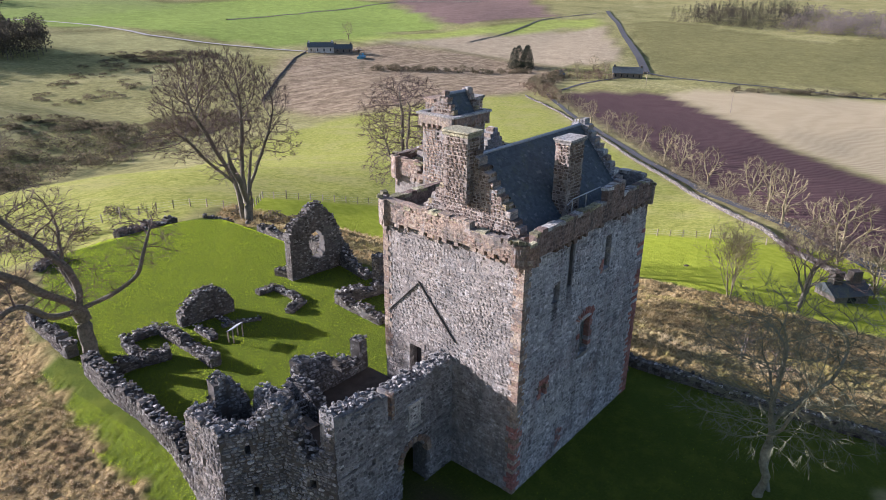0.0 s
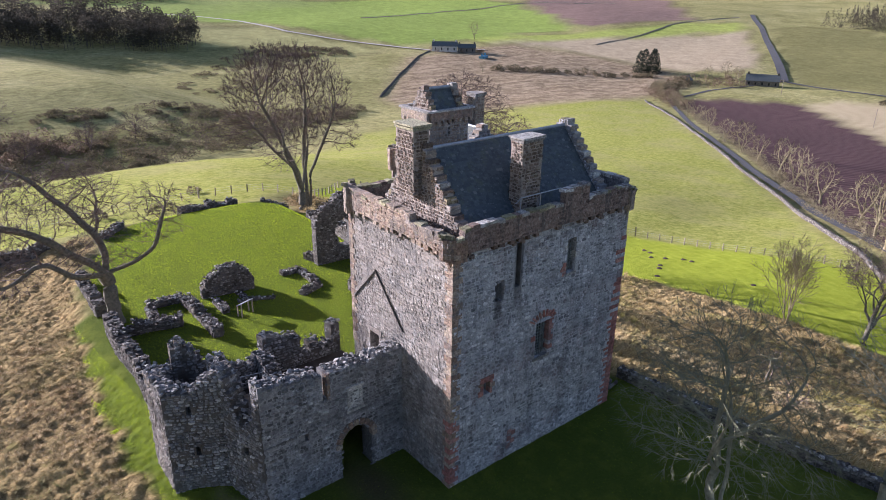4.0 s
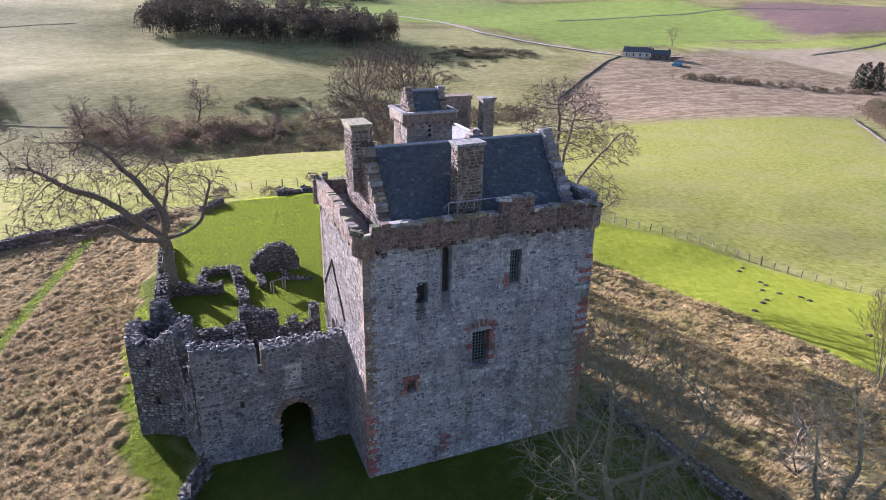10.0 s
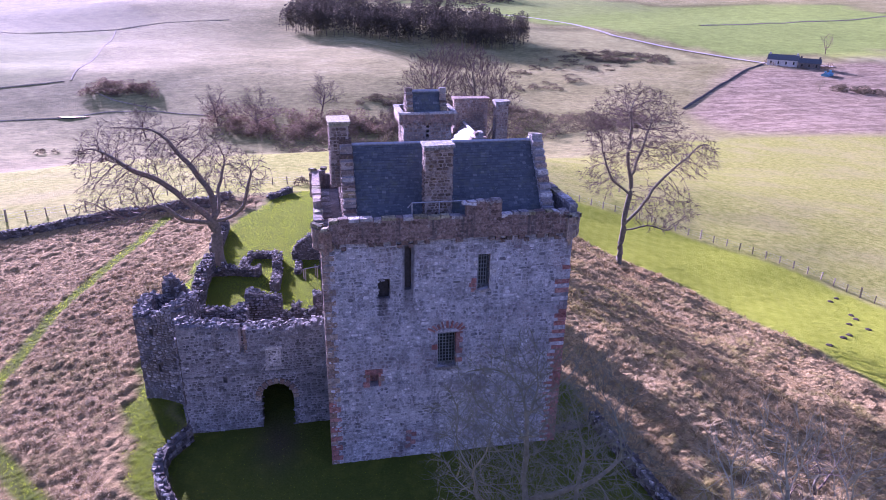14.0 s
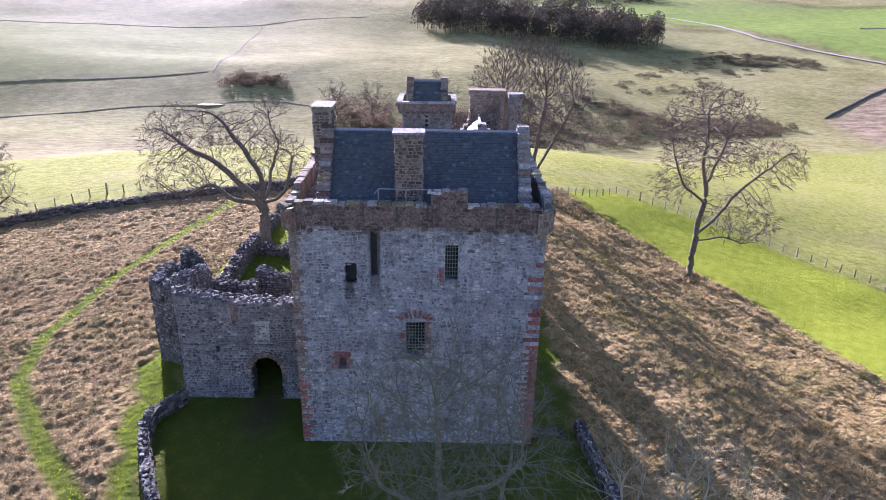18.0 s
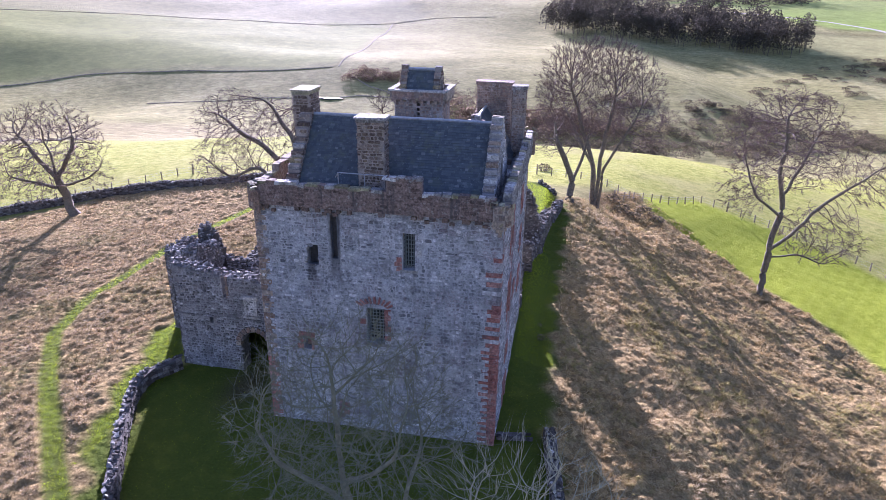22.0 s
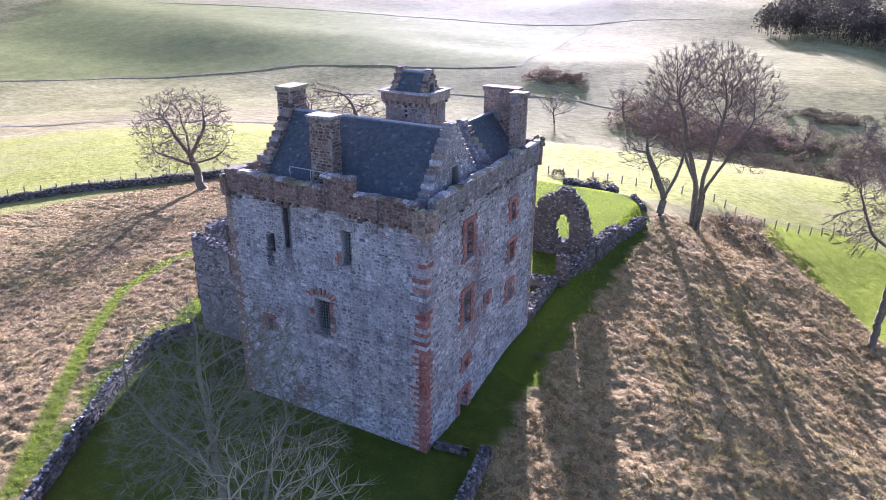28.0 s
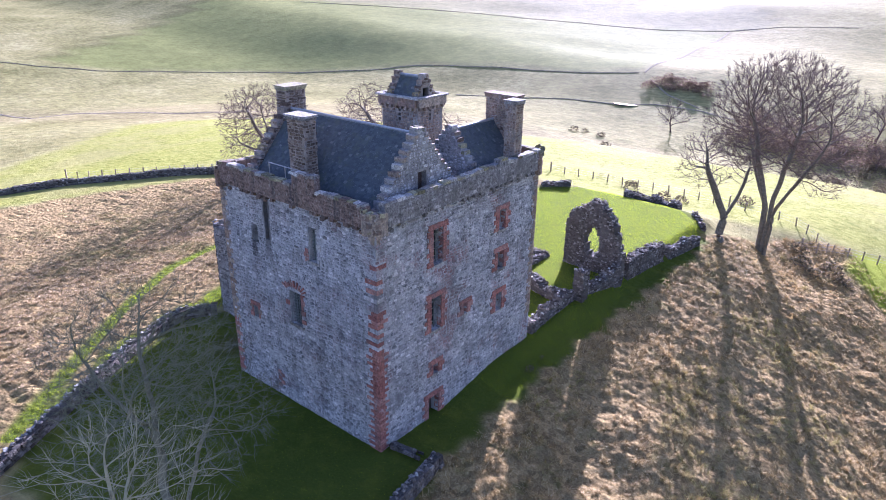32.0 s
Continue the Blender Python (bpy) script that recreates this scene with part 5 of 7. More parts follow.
# ---- gate range and courtyard ruins ----
def ruin_wall(name, pts, thick, z0, top, label, category="wall", group="", hole=None, holes=(), mat=None, core=None, singles=60, cell=0.3, course=(0.11, 0.21), parent=None, jitter=0.05, cap=True):
    """A ruined rubble wall: its core, the stones of both sides and the loose stones on its head."""
    ln = Line(pts)
    mat, core = mat or m_ruin, core or m_core
    low = lambda u: np.asarray(top(u)) - 0.13
    if parent is None:
        th = thing(name, label, category, group)
        body = rubble_wall("core", ln, thick, z0, low, core, th, holes=holes, hole=hole, cell=cell, jitter=jitter)
    else:
        th = parent
        body = rubble_wall("wall", ln, thick, z0, low, core, th, label, holes=holes, hole=hole, cell=cell, jitter=jitter)
    rows = facing(ln, -1, thick, z0 + 0.1, top, holes, hole, course=course, length=(0.16, 0.42), proud=(0.02, 0.08)) + facing(ln, 1, thick, z0 + 0.1, top, holes, hole, course=course, length=(0.16, 0.42), proud=(0.02, 0.08))
    a, b = np.array(ln.p[0]), np.array(ln.p[-1])
    for p, n in ((a, -(ln.p[1] - a)), (b, b - ln.p[-2])):
        n = n / np.linalg.norm(n)
        t = np.array([-n[1], n[0]])
        e = Line([tuple(p - t * thick / 2), tuple(p + t * thick / 2)])
        hgt = float(top(0.05 if p is a else ln.total - 0.05)) if callable(top) else top
        rows += facing(e, -1, 0.02, z0 + 0.1, hgt, course=course, proud=(0.02, 0.07))
    lay("stone", rows, mat, body, singles, fine=True)
    if cap:
        head = crest(ln, thick, top)
        lay("cope_stone", head[::3], m_cope, body, 25, fine=True)
        lay("cope_stone", head[1::3] + head[2::3], mat, body, 25, fine=True)
    return th


barmkin = thing("gatehouse", "roofless grey rubble gatehouse with broken wall heads and arched gate", "gatehouse")


def pend(u, z):
    x = 0.0 - u
    return ((np.abs(x + 3.08) < 0.98) & (z < 2.15)) | ((x + 3.08) ** 2 + (z - 2.1) ** 2 < 0.98 ** 2)


gate_top = ragged(profile((0, 6.75), (1.2, 6.7), (3.5, 6.85), (4.6, 6.8), (4.66, 5.35), (5.0, 5.35), (5.05, 6.9), (8.0, 7.35), (8.4, 7.6)), 0.07, 4, 0.7)
ruin_wall("wall", [(0.0, 4.7), (-8.35, 4.7)], 1.0, -0.4, gate_top, "", parent=barmkin, hole=pend, holes=[(5.86, 3.35, 6.1, 3.8)], mat=m_gate, core=m_mortar_g, singles=300, cell=0.26, jitter=0.02)
west_top = ragged(profile((0, 7.3), (0.35, 6.3), (0.8, 5.1), (1.6, 4.7), (2.2, 5.5), (2.7, 6.9), (3.2, 7.4)), 0.12, 8, 0.5)
ruin_wall("wall", [(-7.95, 4.3), (-8.75, 7.4)], 0.9, -0.4, west_top, "", parent=barmkin, mat=m_gate, core=m_core, holes=[(1.2, 3.0, 1.55, 3.5)], singles=100)
for pts, top, sd in (([(-11.45, 8.75), (-8.85, 7.35)], profile((0, 6.35), (0.6, 6.25), (1.6, 6.35), (2.3, 7.0), (3, 7.35)), 1),
                     ([(-11.2, 11.4), (-11.2, 8.6)], profile((0, 6.3), (3, 6.35)), 2), ([(-8.75, 7.6), (-8.2, 10.4)], profile((0, 7.4), (1.2, 6.8), (2.0, 6.9), (2.6, 4.2)), 3),
                     ([(-8.2, 10.6), (-9.6, 11.05)], profile((0, 4.2), (0.5, 6.0), (1.5, 7.5)), 5), ([(-9.6, 11.05), (-11.4, 11.3)], profile((0, 7.5), (0.45, 7.4), (0.6, 6.1), (2, 6.1)), 6)):
    # Lighter stone and mortar on the west wall put its sunlight into the colour.
    ruin_wall("wall", pts, 0.8, -0.6, ragged(top, 0.1, sd, 0.5), "", parent=barmkin, mat=m_west if sd == 2 else m_gate, core=m_mortar_w if sd == 2 else m_core, singles=80,
              holes=[(1.1, 4.9, 1.35, 5.4), (1.3, 2.4, 1.55, 2.95)] if sd == 1 else ([(1.3, 3.6, 1.5, 4.2)] if sd == 2 else ()))
north_top = ragged(profile((0, 5.6), (0.5, 5.6), (0.55, 4.2), (1.3, 4.1), (1.4, 4.8), (2.0, 4.8), (2.1, 4.25), (2.7, 4.3), (2.75, 5.5), (3.9, 5.6), (4.7, 6.2), (5.0, 6.0), (5.1, 4.6)), 0.09, 12, 0.45)
ruin_wall("wall", [(-0.1, 11.2), (-5.15, 11.2)], 0.8, 0.2, north_top, "", parent=barmkin, mat=m_gate, core=m_core, singles=120)
ruin_wall("wall", [(-5.3, 10.9), (-8.1, 10.5)], 0.7, 0.2, ragged(profile((0, 5.1), (1.2, 4.95), (2.2, 5.15), (2.9, 5.5)), 0.12, 14, 0.5), "", parent=barmkin, mat=m_gate, singles=60)
ruin_wall("wall", [(-5.4, 8.6), (-5.3, 10.7)], 0.7, 0.2, ragged(profile((0, 4.6), (2.1, 5.6)), 0.15, 15, 0.5), "", parent=barmkin, mat=m_gate, singles=60)
bm = bmesh.new()
block(bm, -7.6, 5.2, 2.9, 0.0, 10.8, 3.5)
part("vault_floor", bm, m_floor, barmkin, "earth floor over the vaults, darkened for shade")
# gate arch stones, heraldic panel, red jamb
for i in range(11):
    a = math.pi * i / 10
    bm = bmesh.new()
    c, r = -3.08, 1.12
    block(bm, -0.13, -0.1, -0.17, 0.13, 0.25, 0.17, 0.015)
    bmesh.ops.rotate(bm, matrix=Matrix.Rotation(math.pi / 2 - a, 3, "Y"), verts=bm.verts)
    bmesh.ops.translate(bm, vec=(c + r * math.cos(a), 4.2, 2.1 + r * math.sin(a)), verts=bm.verts)
    part("arch_stone", bm, m_dress, barmkin)
bm = bmesh.new()
outline = [(-0.97, -0.3), (-0.97, 1.0)] + [(0.97 * math.cos(math.pi * (1 - i / 14)), 2.1 + 0.97 * math.sin(math.pi * (1 - i / 14))) for i in range(15)] + [(0.97, 1.0), (0.97, -0.3)]
rings = [[bm.verts.new((-3.08 + x * k, y, z if k == 1 else z + 0.14 * max(0, min(1, z - 1.9)))) for x, z in outline] for k, y in ((1, 4.17), (1, 5.22), (1.14, 5.22), (1.14, 4.17))]
for a, b in zip(rings, rings[1:] + rings[:1]):
    for i in range(len(outline) - 1):
        bm.faces.new((a[i], a[i + 1], b[i + 1], b[i]))
part("arch_lining", bm, m_gate, barmkin, "grey rubble lining of the gate passage")
panel = new("heraldic_panel")
panel.parent = barmkin
tagged(panel, "weathered moulded stone panel frame over the gate")
for x0, z0, x1, z1, dep in ((-3.55, 4.2, -3.38, 5.45, 0.09), (-2.84, 4.2, -2.67, 5.45, 0.09), (-3.65, 5.45, -2.57, 5.62, 0.16), (-3.65, 4.05, -2.57, 4.2, 0.12), (-3.38, 4.25, -2.84, 5.4, 0.03)):
    bm = bmesh.new()
    block(bm, x0, 4.2 - dep, z0, x1, 4.35, z1, 0.01)
    part("moulding", bm, m_cope, panel)
for k in range(5):
    bm = bmesh.new()
    block(bm, -4.72, 4.14, 5.35 + 0.3 * k, -4.55, 4.6, 5.63 + 0.3 * k, 0.02)
    part("jamb_stone", bm, m_dress, barmkin)
# string course that runs across the gate wall
for k in range(14):
    bm = bmesh.new()
    block(bm, -8.3 + 0.59 * k, 4.12, 3.86, -8.3 + 0.59 * k + 0.56, 4.3, 3.95, 0.01)
    part("string_course", bm, m_gate, barmkin)
# handrail on the range's floor
rail = thing("handrail", "thin galvanised steel handrail along the ruined range", "railing")
for z in (4.3, 4.75):
    bm = bmesh.new()
    rod(bm, (-7.7, 9.9, z), (-5.7, 9.5, z), 0.025)
    part("rail", bm, m_steel, rail)
for k in range(4):
    bm = bmesh.new()
    x = -7.7 + 2.0 * k / 3
    rod(bm, (x, 9.9 - 0.4 * k / 3, 3.5), (x, 9.9 - 0.4 * k / 3, 4.75), 0.025)
    part("post", bm, m_steel, rail)
deck = thing("timber_walkway", "weathered timber plank walkway inside the ruined gatehouse", "walkway")
for k in range(10):
    bm = bmesh.new()
    block(bm, -7.75 + 0.21 * k, 8.6, 3.5, -7.56 + 0.21 * k, 9.75, 3.56, 0.006)
    part("plank", bm, m_wood, deck)
# raggle: the scar of a lost roof on the tower's west face
for pts in (((8.86, 8.15), (6.6, 10.5)), ((6.6, 10.5), (4.05, 7.75))):
    (y0, z0), (y1, z1) = pts
    bm = bmesh.new()
    rod(bm, (-0.05, y0, z0), (-0.05, y1, z1), 0.055, 5)
    part("raggle", bm, m_ruin, WALLS["west"])


def ruin_hole(u, z):
    return ((u - 2.75) / 0.8) ** 2 + ((z - 3.6) / 1.4) ** 2 + 0.12 * np.sin(9 * z + 3 * u) < 1


arch_top = profile((0, 4.4), (0.25, 5.7), (1.0, 6.3), (1.9, 6.7), (2.5, 7.3), (3.2, 7.4), (3.8, 6.7), (4.6, 5.9), (5.2, 4.4), (5.7, 3.0))
ruin_wall("ruined_gable", [(8.25, 29.35), (13.9, 28.85)], 0.88, 0.2, ragged(arch_top, 0.1, 21, 0.4), "tall dark ruined gable with a ragged window hole on lawn", "ruin", hole=ruin_hole, singles=300, cell=0.27, jitter=0.06)
stub_top = profile((0, 1.5), (0.25, 2.1), (0.9, 2.75), (1.6, 3.2), (2.9, 3.25), (3.6, 2.8), (4.2, 2.0))
ruin_wall("wall_fragment", [(-2.5, 28.9), (1.7, 28.3)], 0.95, 0.2, ragged(stub_top, 0.09, 22, 0.5), "freestanding fragment of dark rubble wall on the lawn", "ruin", singles=200)
LOW_WEST = [  # points, thickness, height over the yard
    ([(-10.9, 11.8), (-10.2, 15.4), (-9.85, 19.8), (-10, 23.7), (-9.75, 27.4)], 0.9, 1.3),
    ([(-9.75, 30.2), (-9.6, 34), (-9.5, 38)], 0.8, 0.9),
    ([(-6.6, 29.5), (-3.9, 29.2)], 0.8, 0.6), ([(-6.5, 29.2), (-6.9, 26.6)], 0.7, 0.4), ([(-9.4, 26.0), (-7.6, 25.9), (-5.3, 25.2)], 0.9, 0.75),
    ([(-3.9, 28.9), (-3.8, 24.6), (-3.9, 21.7)], 0.75, 0.6), ([(-1.9, 27.4), (-2.0, 24.9)], 0.6, 0.4), ([(-0.5, 26.3), (0.9, 25.9), (2.2, 25.2)], 0.5, 0.15), ([(0.2, 28.0), (0.3, 26.4)], 0.5, 0.15),
    ([(4.6, 29.0), (6.3, 28.9), (6.3, 26.4), (6.0, 25.0), (4.2, 24.3)], 0.7, 0.35),
]
LOW_EAST = [
    ([(8.1, 23.1), (9.9, 22.2), (12.6, 21.4)], 0.9, 0.8), ([(8.2, 22.9), (8.0, 20), (7.9, 17.5)], 0.9, 0.65),
    ([(-4.9, 13.5), (-6.6, 13.3), (-8.2, 12.6)], 0.7, 1.4), ([(12.9, 15.6), (12.6, 19), (12.5, 22.5)], 0.8, 0.9), ([(12.9, 24.3), (13.6, 28)], 0.8, 0.8),
    ([(13.7, 29.8), (13.9, 33), (14.2, 36.5)], 0.9, 1.5), ([(14.4, 37.6), (15.2, 43.5)], 0.8, 0.8), ([(3.5, 51.5), (7, 52.3), (10.2, 51.8)], 1.0, 0.7), ([(-5.5, 47.5), (-3, 50)], 0.8, 0.5), ([(12.5, 50), (14.5, 47.5)], 0.6, 0.4),
    ([(8.8, 29.6), (8.3, 31.2)], 0.8, 0.5),
]
LOW = LOW_WEST + LOW_EAST
for k, (pts, th, hgt) in enumerate(LOW):
    base = float(np.min(ground_z(*np.array(pts).T)))
    g0 = profile(*[(u, float(ground_z(x, y))) for u, (x, y) in zip(Line(pts).u, pts)])
    ruin_wall("low_wall", pts, th, base - 0.25, ragged(lambda u, g0=g0, hgt=hgt: g0(u) + hgt, min(0.28, hgt * 0.35), 30 + k, 0.8), "low ruined rubble wall footing in the castle yard grass", "wall", "yard walls", singles=70)
ruin_wall("gate_pillar", [(13.1, 22.6), (13.1, 23.6)], 0.9, 0.0, ragged(profile((0, 3.6), (1, 3.3)), 0.12, 71, 0.4), "stump of a rubble gate pillar in the yard wall", "wall", singles=60)
ruin_wall("gate_pillar", [(13.5, 27.4), (13.8, 28.6)], 0.9, 0.0, ragged(profile((0, 2.0), (1.2, 3.0)), 0.12, 72, 0.4), "stump of a rubble gate pillar in the yard wall", "wall", singles=40)


def dyke(name, pts, thick, height, label, group, singles=120, mat=None):
    """A drystone wall that follows the ground."""
    fine = []
    ln0 = Line(pts)
    for u in np.arange(0, ln0.total, 1.0):
        fine.append(tuple(float(v) for v in ln0.at(u)[:2]))
    ln = Line(fine)
    th = thing(name, label, "wall", group)
    us = np.arange(0, ln.total, 0.5)
    x, y, nx, ny = ln.at(us)
    verts, faces = [], []
    g = ground_z(x, y)
    hs = height * (0.82 + 0.22 * lumpy(x, y, 2.5, 2))
    for i in range(len(us)):
        for s, zz in ((1.0, -0.3), (0.72, hs[i]), (-0.72, hs[i]), (-1.0, -0.3)):
            j = rng.uniform(-0.04, 0.04, 3)
            verts.append((x[i] + nx[i] * s * thick / 2 + j[0], y[i] + ny[i] * s * thick / 2 + j[1], g[i] + zz + j[2]))
        if i:
            a, b = 4 * (i - 1), 4 * i
            faces += [(a + k, b + k, b + k + 1, a + k + 1) for k in range(3)]
    faces += [(0, 1, 2, 3), tuple(4 * (len(us) - 1) + k for k in (3, 2, 1, 0))]
    core = solid("core", verts, faces, m_core, th)
    rows = []
    for s in (1, -1):
        z = 0.05
        while z < height - 0.1:
            ch = rng.uniform(0.16, 0.26)
            u = 0.0
            while u < ln.total - 0.3:
                w = rng.uniform(0.25, 0.5)
                uc = u + w / 2
                u += w + 0.02
                px, py, qx, qy = ln.at(uc)
                if z + ch / 2 > np.interp(uc, us, hs):
                    continue
                half = thick / 2 * (1 - 0.28 * z / height) - 0.03
                rows.append((px + s * qx * half, py + s * qy * half, float(ground_z(px, py)) + z + ch / 2, math.atan2(s * qy, s * qx), rng.normal(0.1, 0.08), w, rng.uniform(0.05, 0.12), ch))
            z += ch + 0.015
    lay("stone", rows, mat or m_ruin, core, singles)
    head = crest(ln, thick * 0.8, lambda u: ground_z(*ln.at(u)[:2]) + np.interp(u, us, hs) + 0.05, 0.24 if singles > 60 else 0.5, (0.12, 0.3))
    lay("cope_stone", head[::2], m_cope if singles > 60 else m_ruin, core, 40, fine=singles > 60)
    lay("cope_stone", head[1::2], mat or m_ruin, core, 40, fine=singles > 60)
    return th


dyke("drystone_wall", [(-8.3, 3.6), (-9.6, 1.6), (-9.2, -0.5), (-7.5, -4), (-5.5, -7.5), (-3.5, -11), (-0.5, -16)], 0.62, 0.95, "mossy drystone wall round the shaded front lawn", "lawn walls", 200, m_ruin)
dyke("drystone_wall", [(16.3, 1.4), (16.6, -1), (17.2, -5), (18.5, -11), (20.5, -18)], 0.65, 0.9, "mossy drystone wall round the shaded front lawn", "lawn walls", 200, m_ruin)
dyke("drystone_wall", [(13.35, 0.75), (16.2, 1.2)], 0.5, 0.35, "low broken drystone wall beside the tower's corner", "lawn walls", 40, m_ruin)
dyke("field_wall", [(-76, 8), (-71, 19.5), (-62, 28.5), (-53, 36.5), (-45, 42.5), (-38, 45.8), (-30.3, 47.6), (-21.9, 48.9), (-13.5, 49), (-9.5, 47.5)], 1.0, 1.15, "dark drystone field wall below the knoll", "field walls", 200)
dyke("field_wall", [(66, -8), (77, 4.2), (94, 15), (132, 42), (187, 88), (250, 145), (304, 201)], 0.5, 0.8, "low drystone wall between pasture and lane", "field walls", 60, m_ruin)


# ---- trees ----
def grow_tree(name, seed, label, at, height, radius, limbs, spread, crown_start=0.3, wander=0.16, lift=0.05, levels=5, counts=(0, 5, 5, 5, 4), bark=None, twig=None, group="", lean=(0, 0), trunks=1, droop=0.0, ratio=0.6, twig_r=0.012, leader=0.62, splay=0.16):
    """A bare tree: tapered trunk and limbs, and a crown of fine twigs."""
    g = random.Random(seed)
    data = {0: ([], []), 1: ([], [])}
    spikes = []

    def tube(pts, radii, sides, store):
        verts, faces = data[store]
        n0 = len(verts)
        for i, p in enumerate(pts):
            d = (pts[min(i + 1, len(pts) - 1)] - pts[max(i - 1, 0)]).normalized()
            m = d.to_track_quat("Z", "Y").to_matrix()
            for k in range(sides):
                a = k * math.tau / sides
                verts.append(p + m @ Vector((math.cos(a), math.sin(a), 0)) * radii[i] * (1 + (0.12 * math.sin(3 * a + seed) if store == 0 and sides > 6 else 0)))
            if i:
                for k in range(sides):
                    a, b = n0 + (i - 1) * sides, n0 + i * sides
                    faces.append((a + k, a + (k + 1) % sides, b + (k + 1) % sides, b + k))

    def branch(p, d, length, r, level):
        segs = (7, 6, 5, 4, 3, 2)[min(level, 5)]
        pts, radii, ways = [p.copy()], [r * (1.35 if level == 0 else 1)], [d.copy()]
        for i in range(segs):
            j = Vector((g.gauss(0, 1), g.gauss(0, 1), g.gauss(0, 0.7)))
            d = (d + j * wander * (0.45 if level == 0 else 1) + Vector((0, 0, lift - (droop if level >= 3 else 0)))).normalized()
            p = p + d * length / segs
            pts.append(p.copy())
            ways.append(d.copy())
            radii.append(max(0.006, r * (1 - (0.45 if level == 0 else 0.75) * (i + 1) / segs)))
        tube(pts, radii, (10, 7, 5, 4, 3, 3)[min(level, 5)], 0 if level <= 2 else 1)
        if level >= levels - 1:
            for _ in range(3):
                i = g.randrange(1, len(pts))
                spikes.append((pts[i], ways[i], length * g.uniform(0.5, 0.9)))
            return
        if level == 0:
            n = limbs
        else:
            n = counts[min(level, len(counts) - 1)]
        for k in range(n):
            s = (crown_start + (1 - crown_start) * (k + g.random()) / n) if level == 0 else g.uniform(0.25, 1.0)
            i = min(int(s * segs), segs - 1)
            f = s * segs - i
            q = pts[i].lerp(pts[i + 1], f)
            axis = Vector((g.gauss(0, 1), g.gauss(0, 1), g.gauss(0, 1)))
            if level == 0:
                a = math.tau * (k * 0.382 + g.uniform(-0.06, 0.06))
                out = Vector((math.cos(a), math.sin(a), 0))
                tilt = spread * (1.15 - 0.6 * s)
                way = (ways[i] * math.cos(tilt) + out * math.sin(tilt)).normalized()
                ln = height * (g.uniform(0.5, 0.66) * (1.05 - 0.35 * s) if leader < 0.7 else g.uniform(0.3, 0.46) * (1.1 - 0.6 * s))
            else:
                side = ways[i].cross(axis).normalized()
                tilt = g.uniform(0.45, 0.95)
                way = (ways[i] * math.cos(tilt) + side * math.sin(tilt)).normalized()
                ln = length * g.uniform(ratio - 0.13, ratio + 0.1) * (1.1 - 0.35 * s)
            rr = radii[i] * ((0.62 if level == 0 else 0.58) if level < 3 else 0.7)
            branch(q, way, ln, max(rr, twig_r), level + 1)
        if level > 0:
            branch(pts[-1], ways[-1], length * 0.5, radii[-1], level + 1)

    x, y = at
    th = thing(name, label, "tree", group)
    th.location = (x, y, float(ground_z(x, y)) - 0.15)
    for t in range(trunks):
        a = math.tau * t / trunks + seed
        off = 0 if trunks == 1 else radius * 0.8
        tl = Vector((lean[0] + (splay * math.cos(a) if trunks > 1 else 0), lean[1] + (splay * math.sin(a) if trunks > 1 else 0), 1)).normalized()
        branch(Vector((off * math.cos(a), off * math.sin(a), 0)), tl, height * leader, radius * (1 if trunks == 1 else 0.75), 0)
    solid("trunk", *data[0], bark or m_bark, th, flat=False)
    verts, faces = data[1]
    for p, d, ln in spikes:
        d = (d + Vector((g.gauss(0, 0.5), g.gauss(0, 0.5), g.gauss(0, 0.4) - droop))).normalized()
        s = d.orthogonal().normalized() * twig_r
        t2 = d.cross(s)
        n0 = len(verts)
        m = p + d * ln * 0.5 + Vector((g.gauss(0, 0.05), g.gauss(0, 0.05), g.gauss(0, 0.05))) * ln
        e = p + d * ln
        verts += [p + s, p - s * 0.5 + t2, p - s * 0.5 - t2, m + s * 0.8, m - s * 0.4 + t2 * 0.8, m - s * 0.4 - t2 * 0.8, e]
        faces += [(n0, n0 + 1, n0 + 4, n0 + 3), (n0 + 1, n0 + 2, n0 + 5, n0 + 4), (n0 + 2, n0, n0 + 3, n0 + 5), (n0 + 3, n0 + 4, n0 + 6), (n0 + 4, n0 + 5, n0 + 6), (n0 + 5, n0 + 3, n0 + 6)]
    solid("crown", verts, faces, twig or m_twig, th)
    return th


